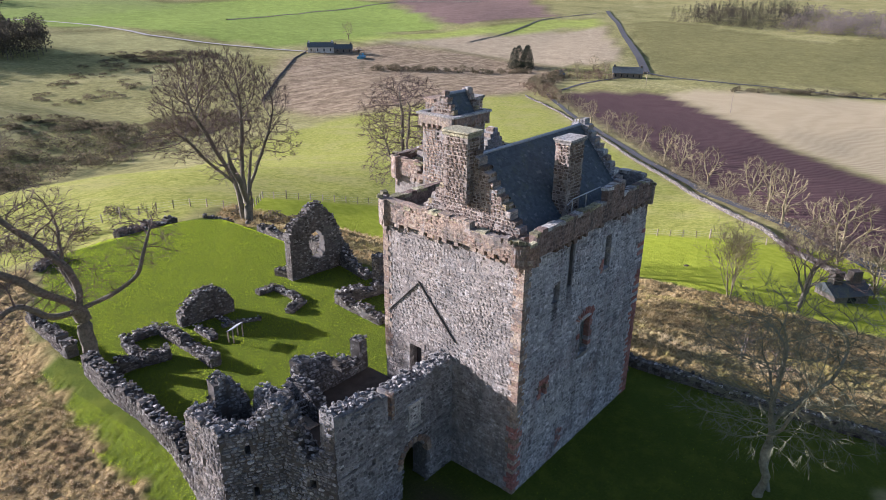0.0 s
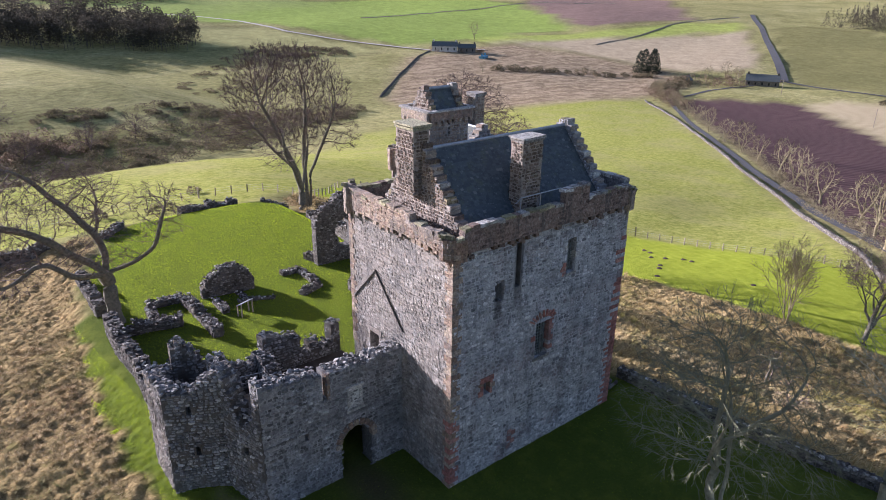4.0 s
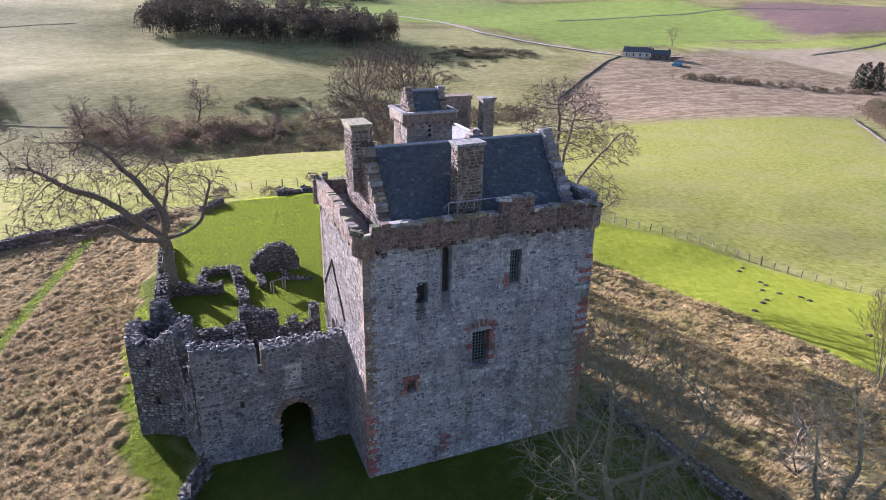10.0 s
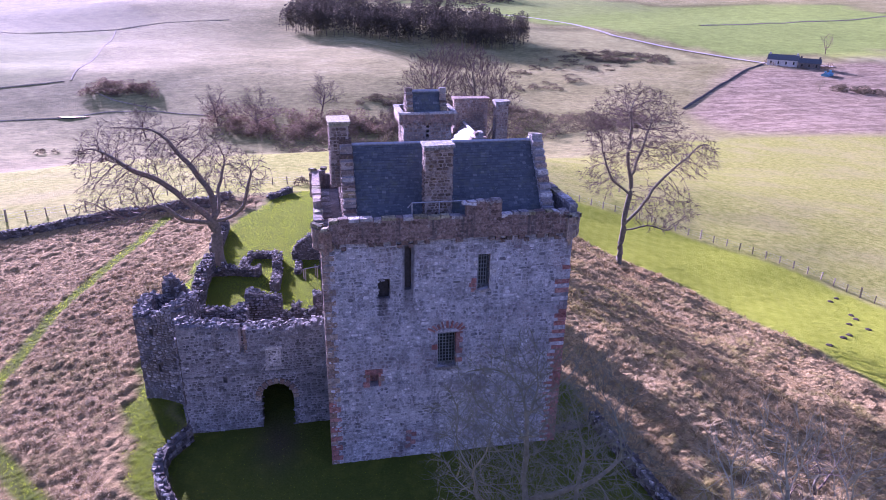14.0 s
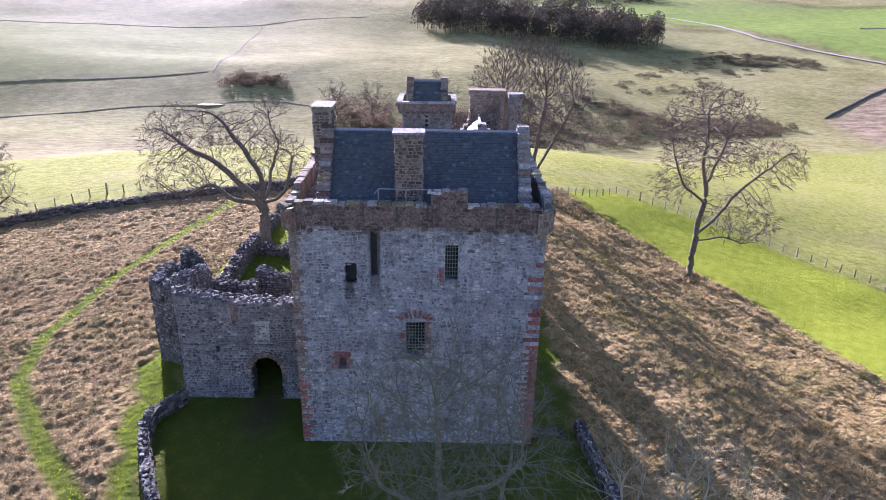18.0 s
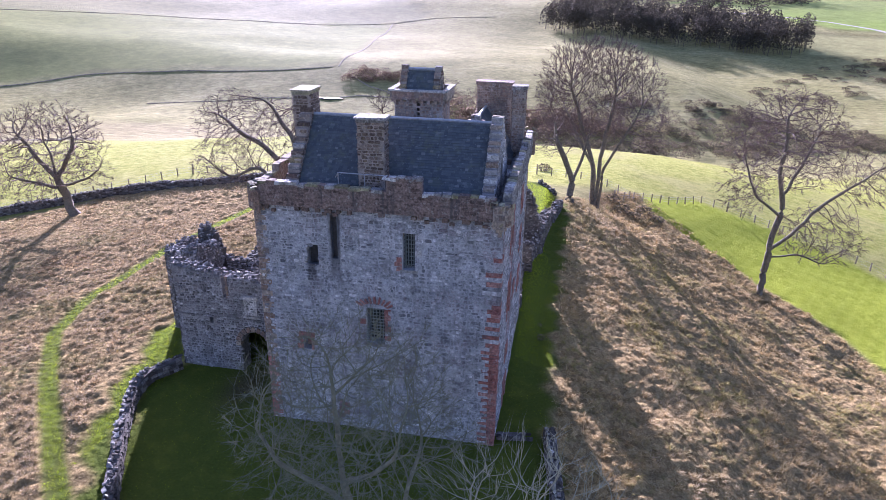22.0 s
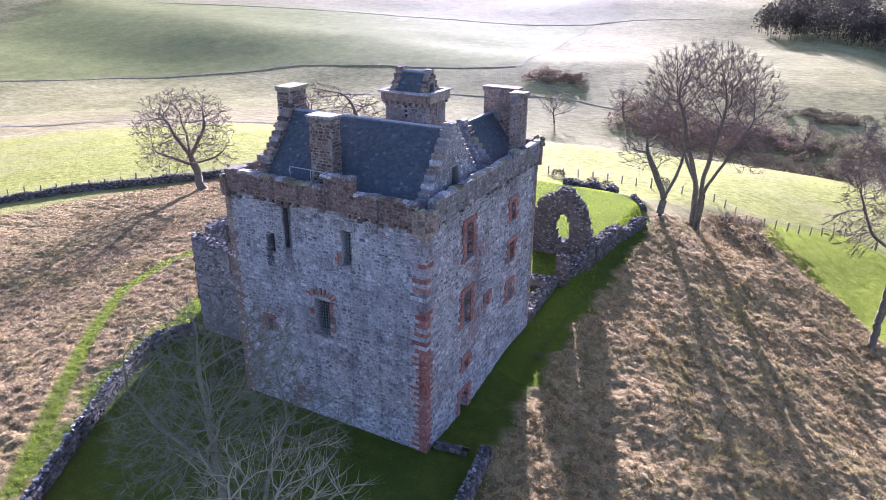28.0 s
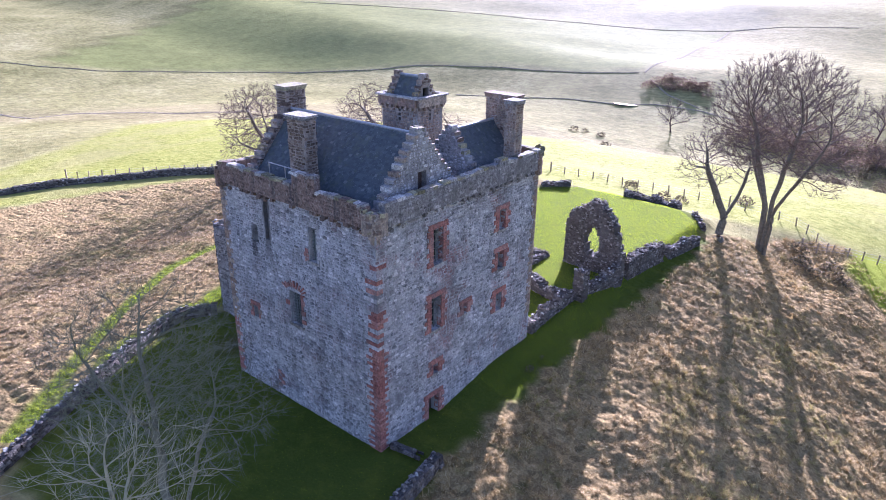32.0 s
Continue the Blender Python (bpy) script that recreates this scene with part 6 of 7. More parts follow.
def spreading_tree(name, seed, label, at, base_r, stems, crowns, tip=0.012, pace=0.42, reach=3.2, kill=0.75, lift=0.05, crook=0.22, spray=3, spray_len=(0.5, 1.1), rise=0.3, bark=None, twig=None, group=""):
    """A bare tree that grows from its main stems towards points strewn through its crown. stems: ways as x, y, z from the foot; crowns: centre, half axes, points."""
    g = np.random.default_rng(seed)
    pos, up = [], []
    for way in stems:
        q = np.array(way, float)
        if pos and np.linalg.norm(q[0]) > 0.9:
            parent = int(np.argmin(np.linalg.norm(np.array(pos) - q[0], axis=1)))
        else:
            pos.append(q[0])
            up.append(-1)
            parent = len(pos) - 1
        side = np.zeros(3)
        for a, b in zip(q[:-1], q[1:]):
            n = max(1, int(np.linalg.norm(b - a) / pace))
            for k in range(1, n + 1):
                side = 0.8 * side + g.normal(0, crook * 0.3, 3) * (1, 1, 0.4)
                pos.append(a + (b - a) * k / n + side)
                up.append(parent)
                parent = len(pos) - 1
    aims = []
    for centre, half, count in crowns:
        v = g.normal(0, 1, (count, 3))
        v *= (g.uniform(0.12, 1, count) ** 0.42 / np.linalg.norm(v, axis=1))[:, None]
        aims.append(np.array(centre) + v * np.array(half))
    aims = np.concatenate(aims)
    pos = [np.array(p) for p in pos]
    P = np.array(pos)
    dist = np.linalg.norm(aims[:, None] - P[None], axis=2)
    near, dist = dist.argmin(1), dist.min(1)
    kids = np.zeros(40000, int)
    for _ in range(110):
        ok = dist < (reach if _ > 12 else reach * 2)
        if not ok.any():
            break
        pull = np.zeros((len(pos), 3))
        d = aims[ok] - np.array(pos)[near[ok]]
        np.add.at(pull, near[ok], d / np.linalg.norm(d, axis=1)[:, None])
        grow = [i for i in np.unique(near[ok]) if kids[i] < 3]
        if not grow or len(pos) > 16000:
            break
        fresh = []
        for i in grow:
            w = pull[i] / (np.linalg.norm(pull[i]) + 1e-6) + g.normal(0, crook, 3) + (0, 0, lift)
            if up[i] >= 0:
                w = w + 0.45 * (pos[i] - pos[up[i]]) / pace
            kids[i] += 1
            fresh.append(pos[i] + w / np.linalg.norm(w) * pace)
            up.append(int(i))
        first = len(pos)
        pos += fresh
        e = np.linalg.norm(aims[:, None] - np.array(fresh)[None], axis=2)
        k = e.argmin(1)
        better = e.min(1) < dist
        near, dist = np.where(better, first + k, near), np.minimum(dist, e.min(1))
        left = dist > kill
        aims, near, dist = aims[left], near[left], dist[left]
        if not len(aims):
            break
    n = len(pos)
    P, up = np.array(pos), np.array(up)
    children = [[] for _ in range(n)]
    for i in range(n):
        if up[i] >= 0:
            children[up[i]].append(i)
    tips = sum(not c for c in children)
    power = math.log(tips) / math.log(base_r / tip)
    load = np.zeros(n)
    for i in range(n - 1, -1, -1):
        if not children[i]:
            load[i] = 1
        if up[i] >= 0:
            load[up[i]] += load[i]
    roots = int((up < 0).sum())
    rad = np.maximum(tip, tip * load ** (1 / power) * (1 if roots == 1 else 1.12))
    for _ in range(2):
        Q = P.copy()
        for i in range(n):
            if up[i] >= 0 and children[i]:
                c = max(children[i], key=lambda j: load[j])
                Q[i] = 0.5 * P[i] + 0.25 * P[up[i]] + 0.25 * P[c]
        P = Q
    flare = np.where(P[:, 2] < 1.2, 1 + 0.35 * np.clip(1.2 - P[:, 2], 0, 1.2) ** 2, 1)
    thick, thin, spikes = ([], []), ([], []), []

    def tube(run, store, sides):
        verts, faces = store
        n0 = len(verts)
        for k, i in enumerate(run):
            d = Vector(P[run[min(k + 1, len(run) - 1)]] - P[run[max(k - 1, 0)]]).normalized()
            m = d.to_track_quat("Z", "Y").to_matrix()
            r = min(rad[i], rad[run[1]] * 1.15 if len(run) > 1 and k == 0 and up[i] >= 0 else 9) * flare[i]
            for c in range(sides):
                a = c * math.tau / sides
                verts.append(Vector(P[i]) + m @ Vector((math.cos(a), math.sin(a), 0)) * r * (1 + (0.12 * math.sin(3 * a + seed + k * 0.3) if sides > 6 else 0)))
            if k:
                a, b = n0 + (k - 1) * sides, n0 + k * sides
                faces.extend((a + c, a + (c + 1) % sides, b + (c + 1) % sides, b + c) for c in range(sides))

    starts = [(i, None) for i in range(n) if up[i] < 0]
    while starts:
        i, parent = starts.pop()
        run = [i] if parent is None else [parent, i]
        while children[i]:
            order = sorted(children[i], key=lambda j: -load[j])
            starts += [(j, i) for j in order[1:]]
            i = order[0]
            run.append(i)
        cut = next((k for k in range(1 if parent is not None else 0, len(run)) if rad[run[k]] < 0.07), len(run))
        if cut > 1:
            tube(run[:cut + 1], thick, 9 if rad[run[1]] > 0.18 else 6)
        if cut < len(run):
            tube(run[max(cut - 1, 0):], thin, 4 if rad[run[-1]] > 0.03 or len(run) > 12 else 3)
    hub = np.mean([c[0] for c in crowns], axis=0)
    for i in range(n):
        if up[i] < 0 or rad[i] > 0.05:
            continue
        for _ in range(spray if not children[i] else (1 if g.random() < 0.5 * spray / 3 else 0)):
            out = P[i] - hub
            w = (P[i] - P[up[i]]) / pace + 0.35 * out / (np.linalg.norm(out) + 1e-6) + g.normal(0, 0.5, 3) + (0, 0, rise)
            spikes.append((Vector(P[i]), Vector(w).normalized(), g.uniform(*spray_len)))
    verts, faces = thin
    for p, d, ln in spikes:
        s = d.orthogonal().normalized() * tip * 0.8
        t2 = d.cross(s)
        n0 = len(verts)
        m = p + d * ln * 0.5 + Vector(g.normal(0, 0.07, 3)) * ln
        e = p + d * ln + Vector((0, 0, rise * 0.2 * ln))
        verts += [p + s, p - s * 0.5 + t2, p - s * 0.5 - t2, m + s * 0.8, m - s * 0.4 + t2 * 0.8, m - s * 0.4 - t2 * 0.8, e]
        faces += [(n0, n0 + 1, n0 + 4, n0 + 3), (n0 + 1, n0 + 2, n0 + 5, n0 + 4), (n0 + 2, n0, n0 + 3, n0 + 5), (n0 + 3, n0 + 4, n0 + 6), (n0 + 4, n0 + 5, n0 + 6), (n0 + 5, n0 + 3, n0 + 6)]
    x, y = at
    th = thing(name, label, "tree", group)
    th.location = (x, y, float(ground_z(x, y)) - 0.15)
    solid("trunk", *thick, bark or m_bark, th, flat=False)
    solid("crown", verts, faces, twig or m_twig, th)
    return th


spreading_tree("beech_tree", 3, "large bare beech with several upswept stems on the bank", (19.4, 52.2), 0.36,
               [[(0, 0, 0), (0.1, 0.1, 5), (0.7, 0.5, 9), (1.3, 1.0, 14)], [(-0.3, 0.15, 0), (-0.6, 0.4, 5), (-2.0, 1.3, 9), (-4.0, 2.6, 14)], [(0.4, -0.2, 0), (0.8, -0.35, 5.2), (2.3, -0.8, 9), (4.3, -1.0, 13)], [(-0.7, 0.5, 5.4), (-2.6, 2.7, 8), (-4.3, 4.9, 11)]],
               [((-0.6, 1.8, 14.4), (7.8, 7.8, 5.8), 3300), ((-1.5, 2.5, 17.5), (6.0, 6.0, 3.0), 1200), ((-7.5, 8.5, 9.8), (3.2, 3.2, 1.4), 130), ((4.5, -1.5, 10), (2.6, 2.6, 2.5), 260), ((-3.5, 4.0, 11.0), (5.0, 5.0, 3.0), 600)], tip=0.015, kill=0.5, lift=0.14, crook=0.18, spray=8, spray_len=(0.4, 1.0), rise=0.5, group="bank trees")
spreading_tree("beech_tree", 8, "smaller bare beech with a forked, leaning stem", (16.3, 47.1), 0.4,
               [[(0, 0, 0), (0.1, 0.1, 2.6), (-1.3, -0.4, 6), (-2.4, -0.8, 8.5)], [(0.1, 0.1, 2.4), (1.0, 0.5, 5), (1.5, 0.7, 8)]], [((-2.2, -0.7, 8.3), (3.1, 3.1, 3.1), 700), ((1.2, 0.5, 8.0), (1.9, 1.9, 1.8), 260)], tip=0.016, kill=0.5, lift=0.12, crook=0.2, rise=0.4, group="bank trees")
spreading_tree("ash_tree", 5, "tall bare tree with drooping twigs beside the mown field", (38.35, 43.77), 0.36,
               [[(0, 0, 0), (0.2, 0, 5), (0.7, 0, 10), (-0.4, 0.2, 16), (-1.0, 0.2, 20.5)], [(0.4, 0, 6), (3.5, 0.4, 9.5), (7.0, 0.7, 13), (10, 1.0, 15.8)], [(0.6, 0, 9.5), (-2.6, -0.5, 12), (-4.2, -0.6, 15.5)], [(0.2, 0, 4.8), (2.8, -1.4, 6), (5.2, -2.4, 5.4)], [(0.4, 0, 12), (2.4, 1.8, 16), (3.4, 2.4, 19)]],
               [((-0.2, 0, 18), (6.0, 6.0, 5.4), 2000), ((8.4, 0.7, 14.2), (3.6, 3.4, 3.0), 560), ((4.6, -0.6, 8.2), (4.6, 4.6, 3.2), 520), ((-3.6, -0.3, 12.5), (2.6, 3.2, 2.8), 330)], tip=0.017, kill=0.5, crook=0.34, lift=-0.02, spray=7, spray_len=(0.5, 1.1), rise=-0.35, group="bank trees")
spreading_tree("sycamore_tree", 11, "gnarled bare tree with wide crooked limbs beside the yard wall", (-9.2, 28.5), 0.5,
               [[(0, 0, 0), (0.15, 0, 2), (0.25, 0, 4.3)], [(0.25, 0, 4.3), (-1.9, 0.4, 5.9), (-4.4, 0.6, 8.2), (-6.4, 0.8, 8.8), (-9.0, 1.0, 10.8)], [(0.25, 0, 4.3), (0.2, 0.4, 6.2), (-1.4, 1.0, 8.6), (-3.0, 1.6, 11), (-4.8, 2.0, 12.4)], [(0.25, 0, 4.2), (1.6, -1.0, 5.0), (3.4, -2.6, 7.0), (3.8, -3.1, 10)], [(0.25, 0, 4.2), (-2.2, -1.2, 5.0), (-4.5, -1.8, 6.6), (-6.7, -2.0, 5.6)], [(0.25, 0, 4.3), (0.5, 2.4, 6.0), (0.6, 4.2, 9.0)]],
               [((-6.4, 0.8, 10.4), (4.8, 4.4, 3.0), 1300), ((-7.2, -1.0, 6.8), (3.8, 3.6, 2.6), 800), ((3.4, -2.8, 9.2), (2.2, 2.2, 2.2), 380), ((-1.6, 1.6, 10.2), (3.6, 3.4, 2.7), 800), ((0.5, 4.0, 8.6), (2.5, 2.5, 2.2), 360), ((-0.6, -1.8, 7.0), (2.6, 2.4, 2.0), 300)],
               tip=0.0125, crook=0.42, lift=0.0, kill=0.42, spray=5, spray_len=(0.35, 0.9), rise=-0.15)
syc = spreading_tree("sycamore_tree", 14, "bare spreading tree beside the field wall", (-42, 35.7), 0.5,
                     [[(0, 0, 0), (-0.7, -0.2, 3), (-1.2, -0.4, 5.5), (-1.5, -0.5, 9)], [(-0.8, -0.2, 3.4), (-3.4, -1.2, 4.4), (-5.6, -2.0, 5.2)], [(-1.1, -0.4, 5), (0.8, 0.3, 7.6), (1.4, 0.6, 10.5)], [(-1.1, -0.4, 4.6), (-2.8, -1.0, 7.6), (-4.0, -1.4, 10)], [(-0.8, -0.2, 3.8), (1.6, 0.6, 4.6), (3.4, 1.2, 5.6)]],
                     [((-1.6, -0.6, 8.8), (6.4, 6.4, 4.8), 2200), ((-3.6, -1.2, 4.6), (4.6, 4.6, 2.2), 560), ((2.6, 1.0, 5.4), (2.6, 2.6, 2.0), 220)], tip=0.017, kill=0.48, crook=0.36, lift=0.0, spray=6, spray_len=(0.35, 0.9), rise=0.1)
spreading_tree("ash_tree", 17, "bare lichened tree standing on the shaded front lawn", (8.6, -10.0), 0.2,
               [[(0, 0, 0), (-0.3, 0, 3), (-0.7, 0.2, 6), (-0.9, 0.4, 10)], [(0.7, -0.4, 0), (1.6, 0.5, 3), (2.4, 1.2, 6.5)], [(-0.5, 0.1, 4.2), (-2.6, -1.0, 6.4), (-3.8, -1.6, 8.6)], [(-0.6, 0.2, 5.2), (1.4, -1.8, 7.4), (2.8, -2.8, 9.4)]],
               [((-0.4, -0.2, 9.2), (4.4, 4.4, 3.3), 1700), ((0.4, 0.2, 6.4), (5.2, 5.2, 2.4), 1100)], tip=0.0085, crook=0.4, lift=0.0, kill=0.4, spray=6, spray_len=(0.4, 1.0), rise=0.0, bark=m_bark_pale, twig=m_twig_pale)
spreading_tree("thorn_bush", 51, "low leafless thorn bush on the rough bank", (24.5, -7.0), 0.12, [[(0, 0, 0), (0.2, 0.1, 0.8), (0.3, 0.2, 1.8)], [(0.1, 0, 0.4), (-0.8, 0.4, 1.4)], [(0.2, 0, 0.6), (1.0, -0.5, 1.6)]], [((0, 0, 2.1), (1.9, 1.9, 1.2), 150)], tip=0.011, pace=0.25, reach=2.0, kill=0.4, crook=0.4, spray=2, spray_len=(0.25, 0.5), rise=0.1)
spreading_tree("thorn_bush", 52, "low leafless thorn bush on the rough bank", (30.0, -3.0), 0.12, [[(0, 0, 0), (-0.2, 0.1, 0.9), (-0.3, 0.2, 2.2)], [(0.1, 0, 0.4), (0.9, 0.4, 1.6)]], [((0.1, 0, 2.3), (1.7, 1.8, 1.3), 140)], tip=0.011, pace=0.25, reach=2.0, kill=0.4, crook=0.4, spray=2, spray_len=(0.25, 0.5), rise=0.1)
spreading_tree("ash_tree", 23, "bare pale-twigged tree at the foot of the front lawn", (16.0, -15.3), 0.2,
               [[(0, 0, 0), (0.1, 0.1, 3), (0.2, 0.2, 6.5), (0.1, 0.3, 9.5)], [(0.1, 0.1, 3.6), (-1.4, 0.6, 6.6), (-2.0, 0.8, 9.2)], [(0.1, 0.1, 4.2), (1.5, -0.5, 7.0), (2.0, -0.8, 9.0)]],
               [((0, 0.2, 9.2), (3.3, 3.3, 2.5), 420), ((0, 0.2, 6.6), (2.8, 2.8, 1.8), 160)], tip=0.011, crook=0.28, lift=0.1, kill=0.55, spray=4, spray_len=(0.6, 1.3), rise=0.5, bark=m_bark_pale, twig=m_twig_lit)
sap = grow_tree("sapling", 29, "slender bare sapling with upright stems on rough grass", (48.7, 4.0), 7.5, 0.1, 6, 0.35, 0.1, 0.08, 0.1, 4, (0, 4, 4, 4), bark=m_roadside, twig=m_roadside, trunks=3, group="roadside trees", twig_r=0.016)
th1 = spreading_tree("roadside_tree", 31, "bare round-headed tree beside the country lane", (108, 16), 0.24, [[(0, 0, 0), (0.1, 0, 2.0), (0, 0.2, 4.2)], [(0.05, 0, 1.8), (1.1, 0.4, 4.2)], [(0.1, 0, 2.0), (-0.9, -0.6, 4.4)]],
                     [((0, 0, 6.0), (3.4, 3.4, 3.9), 260)], tip=0.04, pace=0.65, kill=0.85, reach=3.8, lift=0.1, crook=0.22, spray=4, spray_len=(0.6, 1.2), rise=0.4, bark=m_roadside, twig=m_roadside, group="roadside trees")
th2 = spreading_tree("roadside_tree", 37, "bare bushy tree beside the country lane", (76.4, -1.7), 0.2, [[(0, 0, 0), (0.3, 0.1, 2.0), (0.6, 0.2, 5)], [(0.1, 0, 0.6), (-1.0, 0.6, 3.6)], [(0.1, 0, 0.8), (0.6, -1.2, 3.8)], [(0, 0.1, 0.7), (1.6, 0.9, 3.4)]],
                     [((0, 0, 5.4), (4.2, 4.2, 4.6), 300)], tip=0.04, pace=0.65, kill=0.85, reach=3.8, lift=0.12, crook=0.2, spray=4, spray_len=(0.7, 1.4), rise=0.5, bark=m_roadside, twig=m_roadside, group="roadside trees")
th3 = grow_tree("roadside_tree", 41, "bare spreading tree at the foot of the slope", (51.2, -2.7), 10, 0.25, 7, 0.8, 0.25, 0.18, 0.05, 5, (0, 4, 5, 4, 4), bark=m_bark, twig=m_twig, group="roadside trees", twig_r=0.014)


def plant(src, x, y, s, turn=None):
    turn = random.uniform(0, 360) if turn is None else turn
    return copy_thing(src, pose(x, y, float(ground_z(x, y)) - 0.15, 0, 0, turn) @ Matrix.Scale(s, 4))


for k, (x, y, s) in enumerate(((96, 10.5, 1.0), (118, 22, 1.05), (128, 30, 0.6), (142.6, 39, 1.0), (152, 46, 0.75), (162.6, 54, 1.0), (173, 63, 1.1), (186, 76, 0.9), (198, 88, 1.05), (214, 103, 0.9), (232, 120, 1.0), (250, 136, 0.85), (268, 152, 0.95), (285, 168, 0.8), (300, 180, 0.9), (86, 3, 0.75), (70, -12, 0.9), (64, -8, 0.8), (311, 196, 0.8), (322, 205, 0.8), (335, 214, 0.9), (350, 222, 0.8))):
    plant((th1, th2)[k % 3 == 2], x, y, s)
plant(th3, 60, -14, 0.9)
plant(th2, 90, -8, 0.9)
for x, y, s in ((407, 461, 1.6), (410, 228, 1.2), (424, 214, 1.2), (440, 232, 1.2), (300, 330, 0.8)):
    plant(th1, x, y, s)
vt = grow_tree("valley_tree", 19, "bare spreading tree in the valley scrub", (-20.5, 241), 15, 0.4, 7, 0.95, 0.3, 0.18, 0.04, 4, (0, 6, 6, 5), bark=m_twig, group="valley trees", twig_r=0.03)
for x, y, s in ((4.5, 258, 1.0), (31, 228, 0.8), (-36, 249, 0.9), (48, 240, 0.7), (10, 226, 0.65), (-61, 236, 0.75)):
    plant(vt, x, y, s)


def clumps(name, spots, material, label, category, cone=False, per=70, leaf=0.5, foot=0.0):
    """Scrub or far woodland: each plant is a cloud of small leaf clumps. spots: x, y, radius, height."""
    spots = np.array(spots, float)
    n = len(spots)
    u = rng.uniform(0, 1, (n, per))
    a = rng.uniform(0, math.tau, (n, per))
    hgt = foot + (1 - foot) * u ** (1.3 if cone else 0.8)
    rad = np.sqrt(rng.uniform(0.15, 1, (n, per))) * ((1.02 - hgt) ** float(cone) if cone else np.sqrt(np.clip(1 - (hgt - 0.3) ** 2 * 1.6, 0.05, 1)))
    c = np.stack([spots[:, None, 0] + rad * spots[:, None, 2] * np.cos(a), spots[:, None, 1] + rad * spots[:, None, 2] * np.sin(a), ground_z(spots[:, 0], spots[:, 1])[:, None] + hgt * spots[:, None, 3]], -1).reshape(-1, 3)
    size = (leaf * spots[:, None, 2] * rng.uniform(0.5, 1.1, (n, per))).reshape(-1, 1)
    tri = rng.normal(0, 1, (len(c), 4, 3))
    tri[:, :, 2] *= 0.7
    tri /= np.linalg.norm(tri, axis=2, keepdims=True)
    v = c[:, None] + tri * size[:, None] * 0.7
    k = 4 * np.arange(len(c))[:, None]
    f = np.concatenate([k + np.array([[0, 1, 2]]), k + np.array([[0, 2, 3]]), k + np.array([[1, 3, 2]])])
    ob = solid(name, v.reshape(-1, 3), f, material)
    tagged(ob, label, category, kind="stuff")


def scatter(poly, count, rmin, rmax, hk):
    p = np.array(poly, float)
    out = []
    while len(out) < count:
        x, y = rng.uniform(p.min(0), p.max(0))
        if inside(np.array([x]), np.array([y]), poly, 0.01)[0] > 0.5:
            r = rng.uniform(rmin, rmax)
            out.append((x, y, r, r * hk * rng.uniform(0.8, 1.2)))
    return out


clumps("gorse", scatter([(-12, 196), (30, 194), (80, 210), (140, 244), (170, 272), (150, 287), (90, 264), (40, 256), (-10, 244)], 560, 1.2, 3.6, 0.8), m_gorse, "dark gorse and bracken scrub filling the valley below the fields", "bushes", per=110, leaf=0.18)
clumps("gorse", scatter([(100, 345), (140, 345), (180, 385), (232, 440), (238, 482), (205, 500), (158, 440), (118, 395)], 80, 1.4, 4.2, 0.45) + scatter([(60, 259), (96, 262), (92, 284), (62, 280)], 55, 1.5, 3.6, 0.5) + scatter([(18, 268), (50, 268), (55, 281), (25, 282)], 36, 1.2, 3.2, 0.5), m_gorse, "scattered dark gorse patches on the far hillside", "bushes", per=140, leaf=0.17)
clumps("gorse", scatter([(205, 455), (260, 440), (275, 470), (215, 500)], 90, 2, 4.5, 0.45), m_gorse, "dark gorse bank below the far track", "bushes", per=140, leaf=0.17)
clumps("gorse", scatter([(-100, 291), (-66, 285), (-66, 300), (-94, 306)], 46, 1.8, 3.6, 0.9), m_brush, "brown leafless scrub by the stream in the valley", "bushes", per=150, leaf=0.17)
clumps("brushwood", scatter([(-42, 236), (0, 224), (50, 236), (30, 252), (-10, 262), (-42, 272)], 150, 1.8, 4.2, 1.1), m_brush, "brown leafless brushwood and birch thicket in the valley", "bushes", per=110, leaf=0.18)
clumps("gorse", [(15.1, 12.6, 0.35, 0.4), (14.9, 14.5, 0.2, 0.25)], m_gorse, "small dark tufts on the mown strip beside the tower", "bushes", per=120, leaf=0.25)
clumps("gorse", [(x, y, r, r * 0.9) for x, y, r in ((23, 55, 1.2), (24.5, 53.5, 1.0), (26, 56, 1.4), (22, 58, 1.2), (27.5, 54, 1.1), (4, 63, 1.2), (6, 64, 1.0), (-2, 66, 1.2), (12, 72, 1.2))], m_gorse, "dark gorse bushes on the bank under the beeches", "bushes", per=200, leaf=0.22)
clumps("gorse", [(-88, 208, 2.2, 1.8), (-84, 210, 1.6, 1.4), (-76, 207, 1.8, 1.6), (-60, 178, 2.0, 2.2)], m_gorse, "low gorse bushes along the pasture edge", "bushes", per=90, leaf=0.3)
clumps("gorse", scatter([(330, 205), (400, 232), (420, 255), (340, 225)], 50, 2, 4, 1.0), m_gorse, "leafless hedge scrub along the lane", "bushes", per=75, leaf=0.3)
clumps("gorse", scatter([(305, 330), (400, 262), (410, 270), (320, 345)], 70, 1.5, 3.5, 0.9), m_gorse, "dark hedge line across the heath", "bushes", per=75, leaf=0.3)
clumps("gorse", scatter([(400, 118), (470, 30), (476, 34), (410, 124)], 50, 1.5, 3, 1.1), m_gorse, "dark hedge line across the heath", "bushes", per=75, leaf=0.3)
m_birch = plain("grey-brown birch twigs", (0.2, 0.17, 0.15), 0.9, 0.0, 0.4, 0.2)
